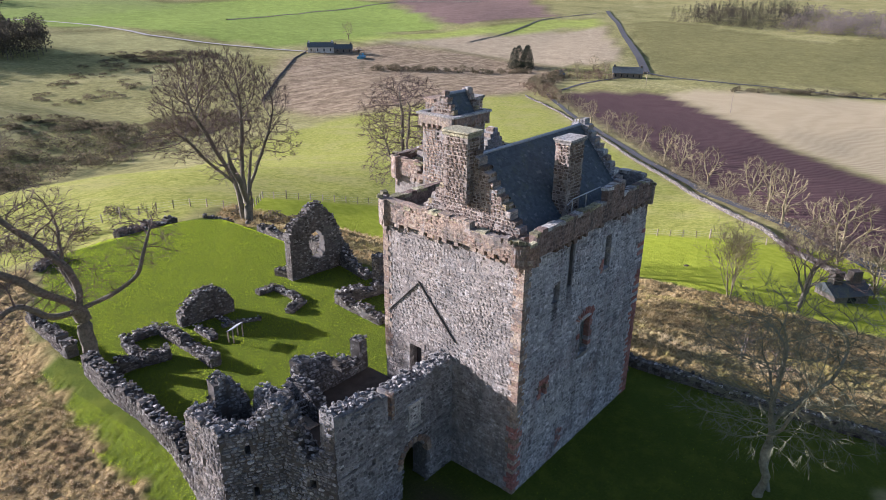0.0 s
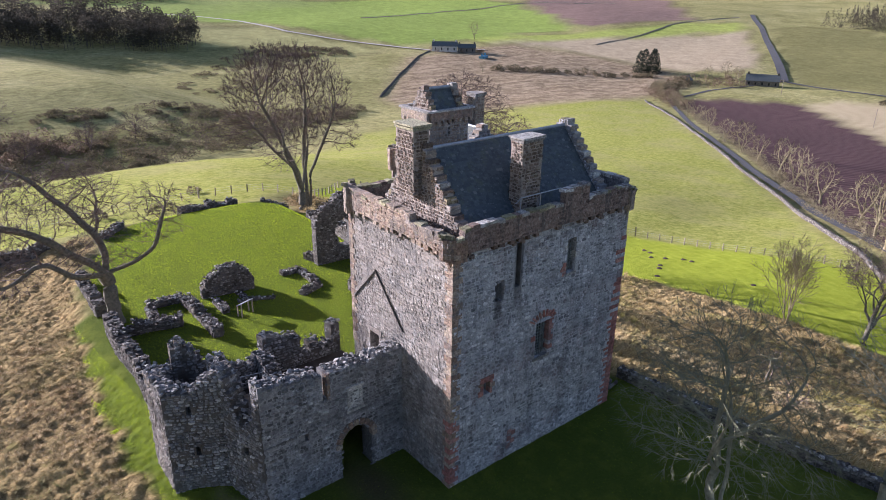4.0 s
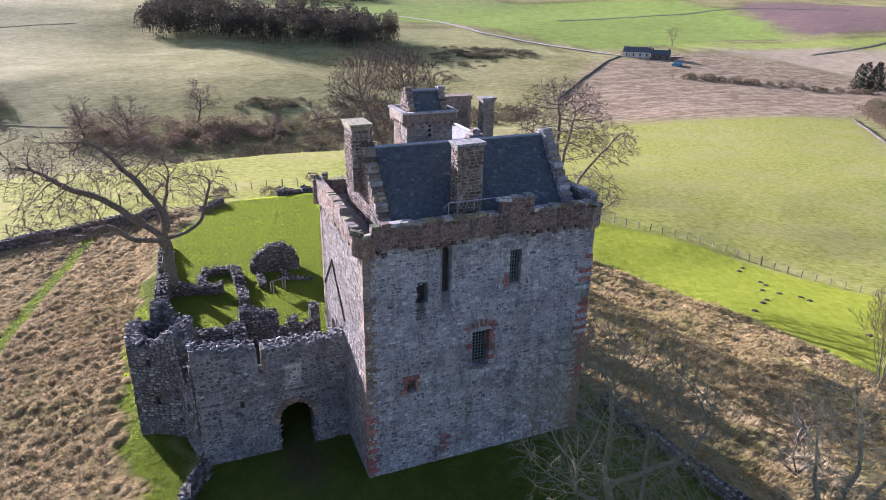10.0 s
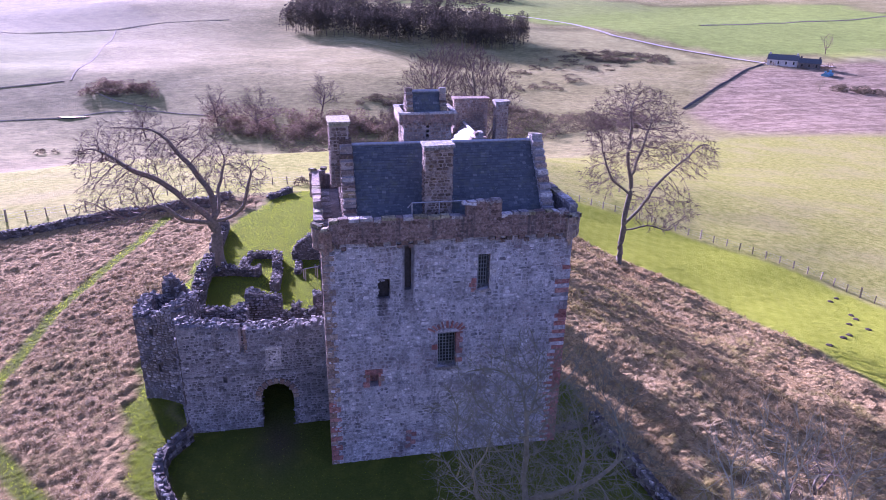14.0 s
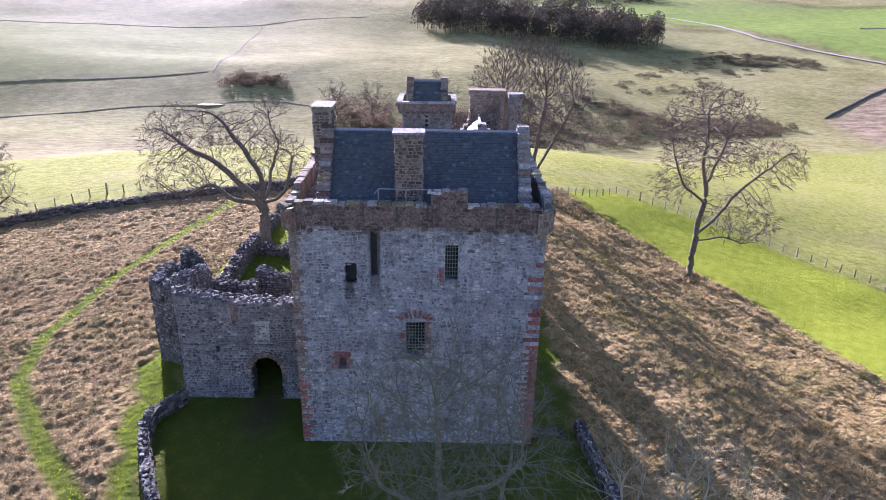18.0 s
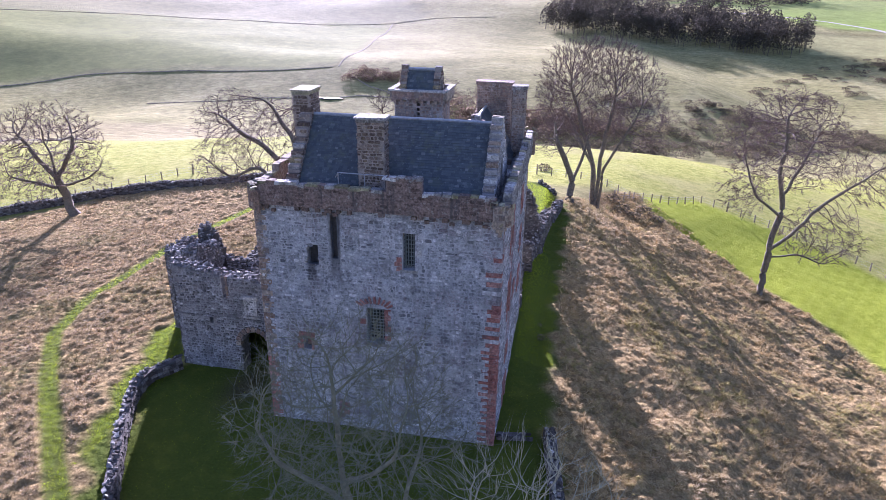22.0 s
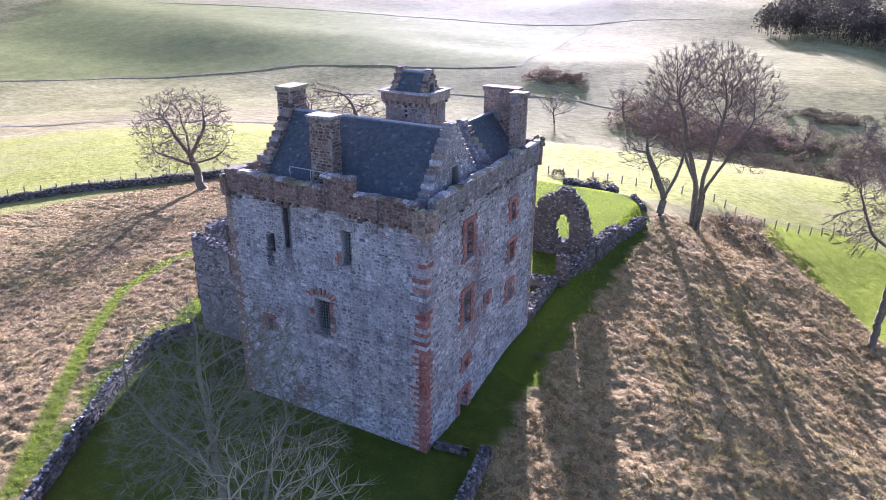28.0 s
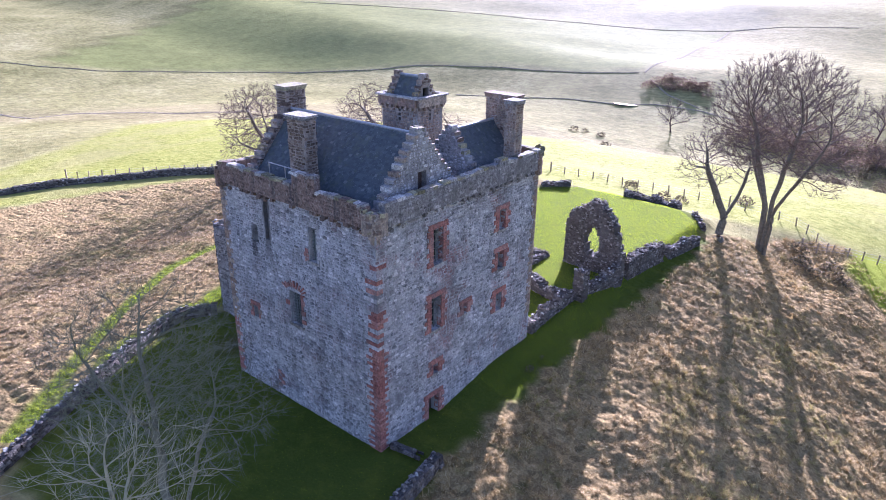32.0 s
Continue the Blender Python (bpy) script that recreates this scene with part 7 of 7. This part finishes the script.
pines = scatter([(-14, 526), (0, 521), (40, 526), (62, 538), (88, 532), (124, 513), (157, 491), (176, 520), (186, 560), (120, 620), (20, 640), (-16, 600)], 400, 4.6, 6.4, 3.5)
clumps("conifer_wood", pines, m_fir, "dark pine plantation with bare stems on the far hill", "wood", per=130, leaf=0.24, foot=0.2)
bm = bmesh.new()
for px, py, pr, ph in pines:
    pz = float(ground_z(px, py))
    rod(bm, (px, py, pz - 0.5), (px, py, pz + ph * 0.6), 0.2, 3)
tagged(part("pine_stems", bm, m_bark, None), "bare grey-brown stems under the pine plantation", "wood", kind="stuff")
clumps("conifer_wood", scatter([(880, 370), (868, 235), (960, 200), (1100, 270), (1060, 370)], 330, 4, 6, 3.4), m_fir, "dark fir plantation beyond the far field", "wood", True, per=85, leaf=0.2)
clumps("birch_wood", scatter([(868, 235), (856, 100), (980, 90), (1060, 240)], 240, 4, 7, 2.2), m_birch, "bare grey-brown birch wood beside the firs", "wood", per=100, leaf=0.2)
clumps("conifer_wood", scatter([(-80, 900), (260, 860), (300, 930), (-60, 980)], 240, 4, 7, 3.0), m_fir, "hazy dark plantation on the skyline hill", "wood", True, per=60, leaf=0.35)
clumps("brushwood", scatter([(385, 208), (452, 190), (458, 236), (396, 248)], 48, 1.8, 3.8, 1.3) + scatter([(283, 164), (300, 170), (347, 214), (330, 223)], 46, 1.8, 3.4, 1.3) + scatter([(322, 404), (366, 392), (372, 420), (335, 436)], 22, 1.2, 2.6, 1.1), m_brush, "leafless brown bushes round the lane end and the farm", "bushes", per=110, leaf=0.2)
clumps("spruce_tree", [(418, 276, 6.5, 17), (424, 281, 5.5, 15), (411, 283, 5.5, 15.5), (417, 283, 6, 16)], m_spruce, "clump of tall dark spruces by the lane", "tree", 0.55, per=1000, leaf=0.15)
clumps("lane_scrub", [(x + rng.normal(0, 1.5), y + rng.normal(0, 1.5), r, r * 1.1) for x, y, r in [(88 + 240 * k / 70, 4 + 195 * (k / 70) ** 1.08, rng.uniform(0.8, 2.0)) for k in range(70)] + [(70 + 130 * k / 50, -10 + 96 * k / 50, rng.uniform(1.0, 2.4)) for k in range(50)]], m_roadside, "pale leafless scrub and young thorns along the lane verge", "bushes", per=170, leaf=0.13)


# ---- grass, fences, lanes, farm buildings ----
def blades(name, label, xs, ys, zs, length, width, material, per, flop, single=False, comb=None):
    """Tufts of grass: per blades at each place, bent over."""
    n = len(xs) * per
    x, y, z = (np.repeat(v, per) for v in (xs, ys, zs))
    ln = np.repeat(length, per) * rng.uniform(0.6, 1.2, n)
    b = rng.uniform(0, math.tau, n)
    a = b + rng.normal(0, 0.5, n)
    if comb is not None:
        a = np.where(rng.random(n) < 0.6, np.repeat(comb, per) + rng.normal(0, 0.45, n), a)
    r0 = np.repeat(length, per) * 0.4 * np.sqrt(rng.uniform(0, 1, n))
    x, y = x + r0 * np.cos(b), y + r0 * np.sin(b)
    wx, wy = -np.sin(a) * width / 2, np.cos(a) * width / 2
    tilt = np.clip(rng.normal(flop, 0.3, n), 0.05, 1.4)
    dx, dy, dz = np.cos(a) * np.sin(tilt), np.sin(a) * np.sin(tilt), np.cos(tilt)
    p0 = np.stack([x, y, z - 0.04], 1)
    mid = p0 + np.stack([dx * 0.5, dy * 0.5, dz * 0.75], 1) * ln[:, None] * 0.6
    tip = p0 + np.stack([dx, dy, dz * 0.8], 1) * ln[:, None]
    w = np.stack([wx, wy, 0 * wx], 1)
    if single:
        ob = solid(name, np.stack([p0 - w, p0 + w, tip], 1).reshape(-1, 3), 3 * np.arange(n)[:, None] + np.array([[0, 1, 2]]), material)
        tagged(ob, label, "grass", kind="stuff")
        return
    v = np.stack([p0 - w, p0 + w, mid + w * 0.8, mid - w * 0.8, tip], 1).reshape(-1, 3)
    k = 5 * np.arange(n)[:, None]
    f4 = k + np.array([[0, 1, 2, 3]])
    f3 = k + np.array([[3, 2, 4]])
    ob = solid(name, v, f4.tolist() + f3.tolist(), material)
    tagged(ob, label, "grass", kind="stuff")


def sow(poly, per_m2, avoid=()):
    p = np.array(poly, float)
    lo, hi = p.min(0), p.max(0)
    n = int(per_m2 * np.prod(hi - lo))
    x, y = rng.uniform(lo[0], hi[0], n), rng.uniform(lo[1], hi[1], n)
    keep = inside(x, y, poly, 0.3) > 0.5
    for a in avoid:
        keep &= inside(x, y, a, 0.3) < 0.5
    return x[keep], y[keep]


def rough_z(x, y):
    return ground_z(x, y) + tussocks(x, y)


NEAR_E = [(16.6, -14), (16.6, 2), (16.0, 24), (14.9, 30), (16, 46), (20, 60), (26, 66), (36, 51), (45, 38.5), (50, 20), (49, 0), (46, -14)]
x, y = sow(NEAR_E, 4.2, [YARD])
blades("tussock_grass", "long dry tawny tussock grass over the east bank", x, y, rough_z(x, y), rng.uniform(0.3, 0.62, len(x)) * (0.65 + 0.5 * hummocks(x, y) + 0.3 * lumpy(x, y, 7, 1)), 0.045, m_tawny, 12, 0.8, comb=-0.5 + 1.6 * lumpy(x, y, 6, 2))
NEAR_W = [(-8, -14), (-10, -4), (-13.6, 3), (-13.2, 20), (-11.8, 30), (-10.2, 38), (-6, 48), (-14, 48.5), (-31, 47), (-42, 43), (-50, 30), (-48, 0), (-30, -14)]
x, y = sow(NEAR_W, 26.0, [YARD, STRIP])
keep = (hummocks(x, y) > rng.uniform(-0.6, 0.7, len(x))) & ((y < 32) & (x > -34) | (rng.random(len(x)) < 0.4))
x, y = x[keep], y[keep]
keep = along(x, y, TRACK, 0.8, 0.1) < 0.5
x, y = x[keep], y[keep]
blades("tussock_grass", "long dry tawny tussock grass over the west slope", x, y, rough_z(x, y), rng.uniform(0.2, 0.38, len(x)) * (0.6 + 0.5 * hummocks(x, y)), 0.05, m_bracken, 8, 0.85, True)
x, y = sow([(-10.3, 11), (-10, 28), (-9.6, 38), (-4, 49), (6, 54), (14.6, 47), (14.2, 30), (16, 22), (16.2, 2), (18, -8), (-4, -12), (-6, -13), (-8.5, -8), (-11, -1), (-12.8, 6), (-13, 20), (-11.6, 31)], 400)
# Bright blades nearly left off the front lawn, so its colour carries the shade.
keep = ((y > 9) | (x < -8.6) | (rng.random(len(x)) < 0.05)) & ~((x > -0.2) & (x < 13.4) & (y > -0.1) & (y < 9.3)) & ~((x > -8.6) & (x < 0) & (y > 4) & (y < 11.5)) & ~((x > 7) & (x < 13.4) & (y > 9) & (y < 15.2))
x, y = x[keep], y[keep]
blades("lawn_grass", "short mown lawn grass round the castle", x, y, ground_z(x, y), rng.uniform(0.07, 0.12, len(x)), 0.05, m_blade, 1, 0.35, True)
# the green track and the mown strip's near edge
x, y = sow([(-24.5, -12), (-24.5, 47), (-2, 47), (-2, -14)], 110)
keep = along(x, y, TRACK, 0.62, 0.15) > 0.4
x, y = x[keep], y[keep]
blades("track_grass", "bright green trodden grass along the footpath", x, y, ground_z(x, y), rng.uniform(0.1, 0.17, len(x)), 0.045, m_blade, 1, 0.45, True)


def fence(pts, spacing, label):
    ln = Line(pts)
    th = thing("fence", label, "fence", "field fences")
    me = None
    us = np.arange(0.2, ln.total, spacing)
    tops = []
    for k, u in enumerate(us):
        x, y, _, _ = ln.at(u)
        z = float(ground_z(x, y))
        if me is None:
            bm = bmesh.new()
            block(bm, -0.07, -0.07, -0.3, 0.07, 0.07, 1.15, 0.01, 0.1)
            ob = part("post", bm, m_wood, th)
            me = ob.data
        else:
            ob = new("post", me)
            ob.parent = th
        ob.matrix_local = pose(float(x), float(y), z, random.uniform(-4, 4), random.uniform(-4, 4), random.uniform(0, 90)) @ Matrix.Scale(1.35 if k % 12 == 0 else 1.0, 4)
        tops.append((float(x), float(y), z))
    for hz in (0.35, 0.7, 1.02):
        bm = bmesh.new()
        last = None
        for p in tops:
            ring = [bm.verts.new((p[0] + 0.012 * math.cos(k * 2.1), p[1] + 0.012 * math.sin(k * 2.1), p[2] + hz + 0.012 * (k == 1))) for k in range(3)]
            if last:
                for k in range(3):
                    bm.faces.new((last[k], last[(k + 1) % 3], ring[(k + 1) % 3], ring[k]))
            last = ring
        part("wire", bm, m_steel, th)


fence([(22, 58.5), (36.2, 73.2), (43.7, 70.2), (53.8, 65), (63, 56.5), (71, 46), (75.5, 30), (79, 8)], 2.0, "post and wire fence between mown strip and pasture")
fence([(-15, 65.5), (3.8, 69), (20, 66), (25.5, 60)], 2.2, "post and wire fence below the north lawn")
fence([(-78, 21), (-73.6, 23), (-53, 39.6), (-42.7, 47.4), (-37.5, 53.5), (-26, 54.6), (-15, 65.5)], 2.2, "post and wire fence outside the field wall")


def ribbon(name, pts, width, material, label, category, lift=0.12, kind="structure"):
    """A lane that follows the ground."""
    ln = Line(pts)
    us = np.arange(0, ln.total, 4.0)
    x, y, nx, ny = ln.at(us)
    z = np.maximum.reduce([sheet_z(x + nx * s, y + ny * s) for s in (-width, 0, width)]) + lift
    v = np.stack([np.stack([x + nx * s * width / 2, y + ny * s * width / 2, z], 1) for s in (-1, 1)], 1).reshape(-1, 3)
    k = 2 * np.arange(len(us) - 1)[:, None]
    ob = solid(name, v, k + np.array([[0, 2, 3, 1]]), material)
    tagged(ob, label, category, kind=kind)


m_track = plain("pale farm track", (0.4, 0.37, 0.33), 0.9, 0.0, 0.25, 0.3)
m_mud = plain("fresh dark earth", (0.06, 0.045, 0.03), 0.95, 0.0, 0.4, 8)


def bank(name, pts, width, height, material, label, category):
    """A hedge bank or far wall with an uneven head."""
    ln = Line(pts)
    us = np.arange(0, ln.total, 3.0)
    x, y, nx, ny = ln.at(us)
    g = sheet_z(x, y)
    hs = height * (0.75 + 0.45 * lumpy(x, y, 9, 3))
    v = np.stack([np.stack([x + nx * s * width / 2, y + ny * s * width / 2, g + k * hs - 0.4 * (k == 0)], 1) for s, k in ((-1, 0), (-0.45, 0.55), (0.15, 1.0), (0.5, 0.5), (1, 0))], 1).reshape(-1, 3)
    k = 5 * np.arange(len(us) - 1)[:, None]
    f = np.concatenate([k + np.array([[j, j + 5, j + 6, j + 1]]) for j in range(4)])
    tagged(solid(name, v, f, material), label, category, kind="structure")


ribbon("road", [(60, -22), (84, 0), (104, 16.5), (136, 40), (192, 88), (255, 144), (320, 196), (400, 205), (458, 199)], 2.4, m_asphalt, "narrow asphalt lane beside the field wall", "road", 0.15)
ribbon("road", [(458, 199), (520, 235), (654, 311), (790, 392), (926, 477)], 6, m_asphalt, "narrow asphalt lane climbing the far fields", "road", 0.35)
ribbon("road", [(458, 199), (440, 140), (448, 60), (470, -20)], 4, m_asphalt, "asphalt lane below the stubble field", "road", 0.25)
ribbon("track", [(370, 405), (333, 420), (307, 472), (270, 560), (264, 645), (240, 700), (160, 760)], 5, m_track, "pale farm track over the hill", "road", 0.25)
bank("field_line", [(-480, 90), (-368, 160), (-315, 226), (-236, 282), (-132, 301), (-106, 310)], 1.3, 0.42, m_hedge, "low brown hedge line on the far hill", "hedge")
bank("field_line", [(-106, 310), (-116, 380), (-139, 538), (-111, 572), (-60, 592)], 1.3, 0.42, m_hedge, "low brown hedge line on the far hill", "hedge")
bank("field_line", [(-139, 538), (-199, 511), (-330, 470), (-480, 400)], 1.3, 0.42, m_hedge, "low brown hedge line on the far hill", "hedge")
bank("field_line", [(-175, 246), (-145, 252), (-119, 261), (-97, 262), (-82, 268), (-62, 269), (-40, 262)], 1.6, 0.35, m_hedge, "dark stream bank in the valley", "bank")
bank("field_line", [(-98, 300), (-82, 283), (-62, 271)], 1.5, 0.35, m_hedge, "dark stream bank in the valley", "bank")
bank("field_line", [(191, 293), (245, 350), (301, 404), (335, 430)], 2.4, 1.0, m_ruin, "dark field wall across the heath", "wall")
bank("field_line", [(487, 386), (600, 420), (720, 460), (805, 475), (880, 470)], 4, 0.9, m_hedge, "brown hedge line on the far fields", "hedge")
bank("field_line", [(400, 640), (560, 700), (720, 717), (900, 690)], 5, 0.9, m_hedge, "brown hedge line on the far fields", "hedge")
bank("field_line", [(-320, 75), (-232, 92), (-182, 101), (-166, 122), (-120, 140)], 2.4, 0.35, m_hedge, "dark stream bank in the valley", "bank")


def house(x, y, turn, length, depth, eave, ridge, walls, roof, label, windows):
    th = thing("farmhouse", label, "house")
    th.matrix_basis = pose(x, y, float(ground_z(x, y)) - 0.5, 0, 0, turn)
    bm = bmesh.new()
    block(bm, -length / 2, -depth / 2, 0, length / 2, depth / 2, eave)
    part("wall", bm, walls, th)
    bm = bmesh.new()
    o = 0.4
    vs = [bm.verts.new(v) for v in ((-length / 2 - o, -depth / 2 - o, eave), (length / 2 + o, -depth / 2 - o, eave), (length / 2 + o, 0, ridge), (-length / 2 - o, 0, ridge), (-length / 2 - o, depth / 2 + o, eave), (length / 2 + o, depth / 2 + o, eave))]
    for f in ((0, 1, 2, 3), (3, 2, 5, 4), (0, 3, 4), (1, 5, 2), (0, 4, 5, 1)):
        bm.faces.new([vs[i] for i in f])
    part("roof", bm, roof, th)
    for k in range(windows):
        c = -length / 2 + length * (k + 0.5) / windows
        for s in (-1, 1):
            bm = bmesh.new()
            block(bm, c - 0.5, s * (depth / 2 + 0.03) - 0.05, eave * 0.35, c + 0.5, s * (depth / 2 + 0.03) + 0.05, eave * 0.8)
            part("window", bm, m_glass, th)
    for s in (-1, 1):
        bm = bmesh.new()
        block(bm, s * (length / 2 - 1) - 0.6, -0.5, ridge - 0.6, s * (length / 2 - 1) + 0.6, 0.5, ridge + 1.2)
        part("chimney", bm, walls, th)


house(61, -5, -40, 4.4, 3.4, 1.6, 2.7, m_ruin, m_slate, "small dark stone hut beside the lane", 1)
house(430, 200, -62, 20, 8, 4, 8, m_ruin, m_slate, "long dark stone cottage with slate roof by the lane junction", 5)
house(400, 236, 20, 8, 5, 3, 5, m_ruin, m_slate, "small dark stone byre near the lane", 2)
house(338, 418, -40, 20, 9, 4.5, 8, m_white, m_slate, "whitewashed farmhouse with slate roof beside the track", 4)
house(350, 405, -40, 14, 8, 4, 7, m_ruin, m_slate, "dark stone farm steading beside the farmhouse", 3)
m_blue = plain("faded blue tarpaulin", (0.1, 0.3, 0.42), 0.6, 0.0, 0.25, 0.5)
house(342, 376, 30, 10, 4, 1.8, 2.6, m_blue, m_blue, "long low heap under faded blue tarpaulin beside the heath", 0)
m_water = plain("still water", (0.04, 0.045, 0.05), 0.06, 0.0, 0.1, 0.5)
bm = bmesh.new()
rim = [(-93 + 5.5 * math.cos(a) + 0.8 * math.sin(3 * a), 262.5 + 1.5 * math.sin(a) + 0.3 * math.cos(5 * a)) for a in np.linspace(0, math.tau, 28, endpoint=False)]
level = float(max(ground_z(x, y) for x, y in rim)) + 0.06
top, low = [bm.verts.new((x, y, level)) for x, y in rim], [bm.verts.new((x, y, level - 2.0)) for x, y in rim]
bm.faces.new(top)
for i in range(28):
    bm.faces.new((low[i], low[(i + 1) % 28], top[(i + 1) % 28], top[i]))
tagged(part("water", bm, m_water, None), "small bright pool on the stream in the valley", "water", kind="structure")
for k, (x, y) in enumerate(((330, 95), (395, 170), (428, 216))):
    pole = thing("telegraph_pole", "tall weathered timber telegraph pole in the fields", "pole", "telegraph poles")
    pole.matrix_basis = pose(x, y, float(ground_z(x, y)) - 0.4)
    bm = bmesh.new()
    rod(bm, (0, 0, 0), (0, 0, 9), 0.16, 7)
    part("mast", bm, m_wood, pole)
    bm = bmesh.new()
    block(bm, -0.9, -0.08, 8.3, 0.9, 0.08, 8.5, 0.01)
    part("cross_arm", bm, m_wood, pole)
# slanted panel on legs in the yard
board = thing("information_board", "slanted grey information panel on four timber legs", "sign")
board.matrix_basis = pose(-0.9, 23.9, float(ground_z(-0.9, 23.9)), 0, 0, 200)
bm = bmesh.new()
block(bm, -0.62, -0.3, -0.025, 0.62, 0.3, 0.025, 0.004)
bmesh.ops.rotate(bm, matrix=Matrix.Rotation(radians(28), 3, "X"), verts=bm.verts)
bmesh.ops.translate(bm, vec=(0, 0, 1.02), verts=bm.verts)
part("panel", bm, m_lead, board)
for x in (-0.55, 0.55):
    for y, h in ((-0.22, 0.9), (0.22, 1.12)):
        bm = bmesh.new()
        block(bm, x - 0.04, y - 0.04, -0.1, x + 0.04, y + 0.04, h, 0.006)
        part("leg", bm, m_wood, board)
# steel rail along the front parapet, drain pipe by the chimney
prail = thing("parapet_rail", "thin steel safety rail behind the front parapet", "railing")
for a, b in (((4.6, 0.35, 15.35), (7.5, 0.35, 15.35)), ((4.6, 0.35, 14.6), (4.6, 0.35, 15.35)), ((6.0, 0.35, 14.6), (6.0, 0.35, 15.35)), ((4.6, 0.35, 15.35), (4.4, 0.5, 15.05))):
    bm = bmesh.new()
    rod(bm, a, b, 0.03)
    part("rail", bm, m_steel, prail)
# molehills on the mown strip
for k, (x, y) in enumerate(((66.1, 37.4), (64.7, 32.3), (61.1, 28.7), (56.2, 24.1), (64.2, 25.4), (52.7, 22.1), (68.2, 38.8), (64.0, 24.0), (64.0, 30.8), (59.8, 13.0), (62.5, 27.2), (57.8, 25.0))):
    bm = bmesh.new()
    bmesh.ops.create_icosphere(bm, subdivisions=2, radius=0.38)
    for v in bm.verts:
        q = 1 + 0.25 * float(lumpy(v.co.x * 9 + k * 7, v.co.y * 9 + v.co.z * 5, 2, 2))
        v.co = Vector((v.co.x * q * random.uniform(0.9, 1.1), v.co.y * q, v.co.z * 0.45 * q))
    hill = part("molehill", bm, m_mud, None)
    hill.location = (x, y, float(ground_z(x, y)))
    tagged(hill, "small heap of dark fresh earth on the mown strip", "molehill", "molehills")
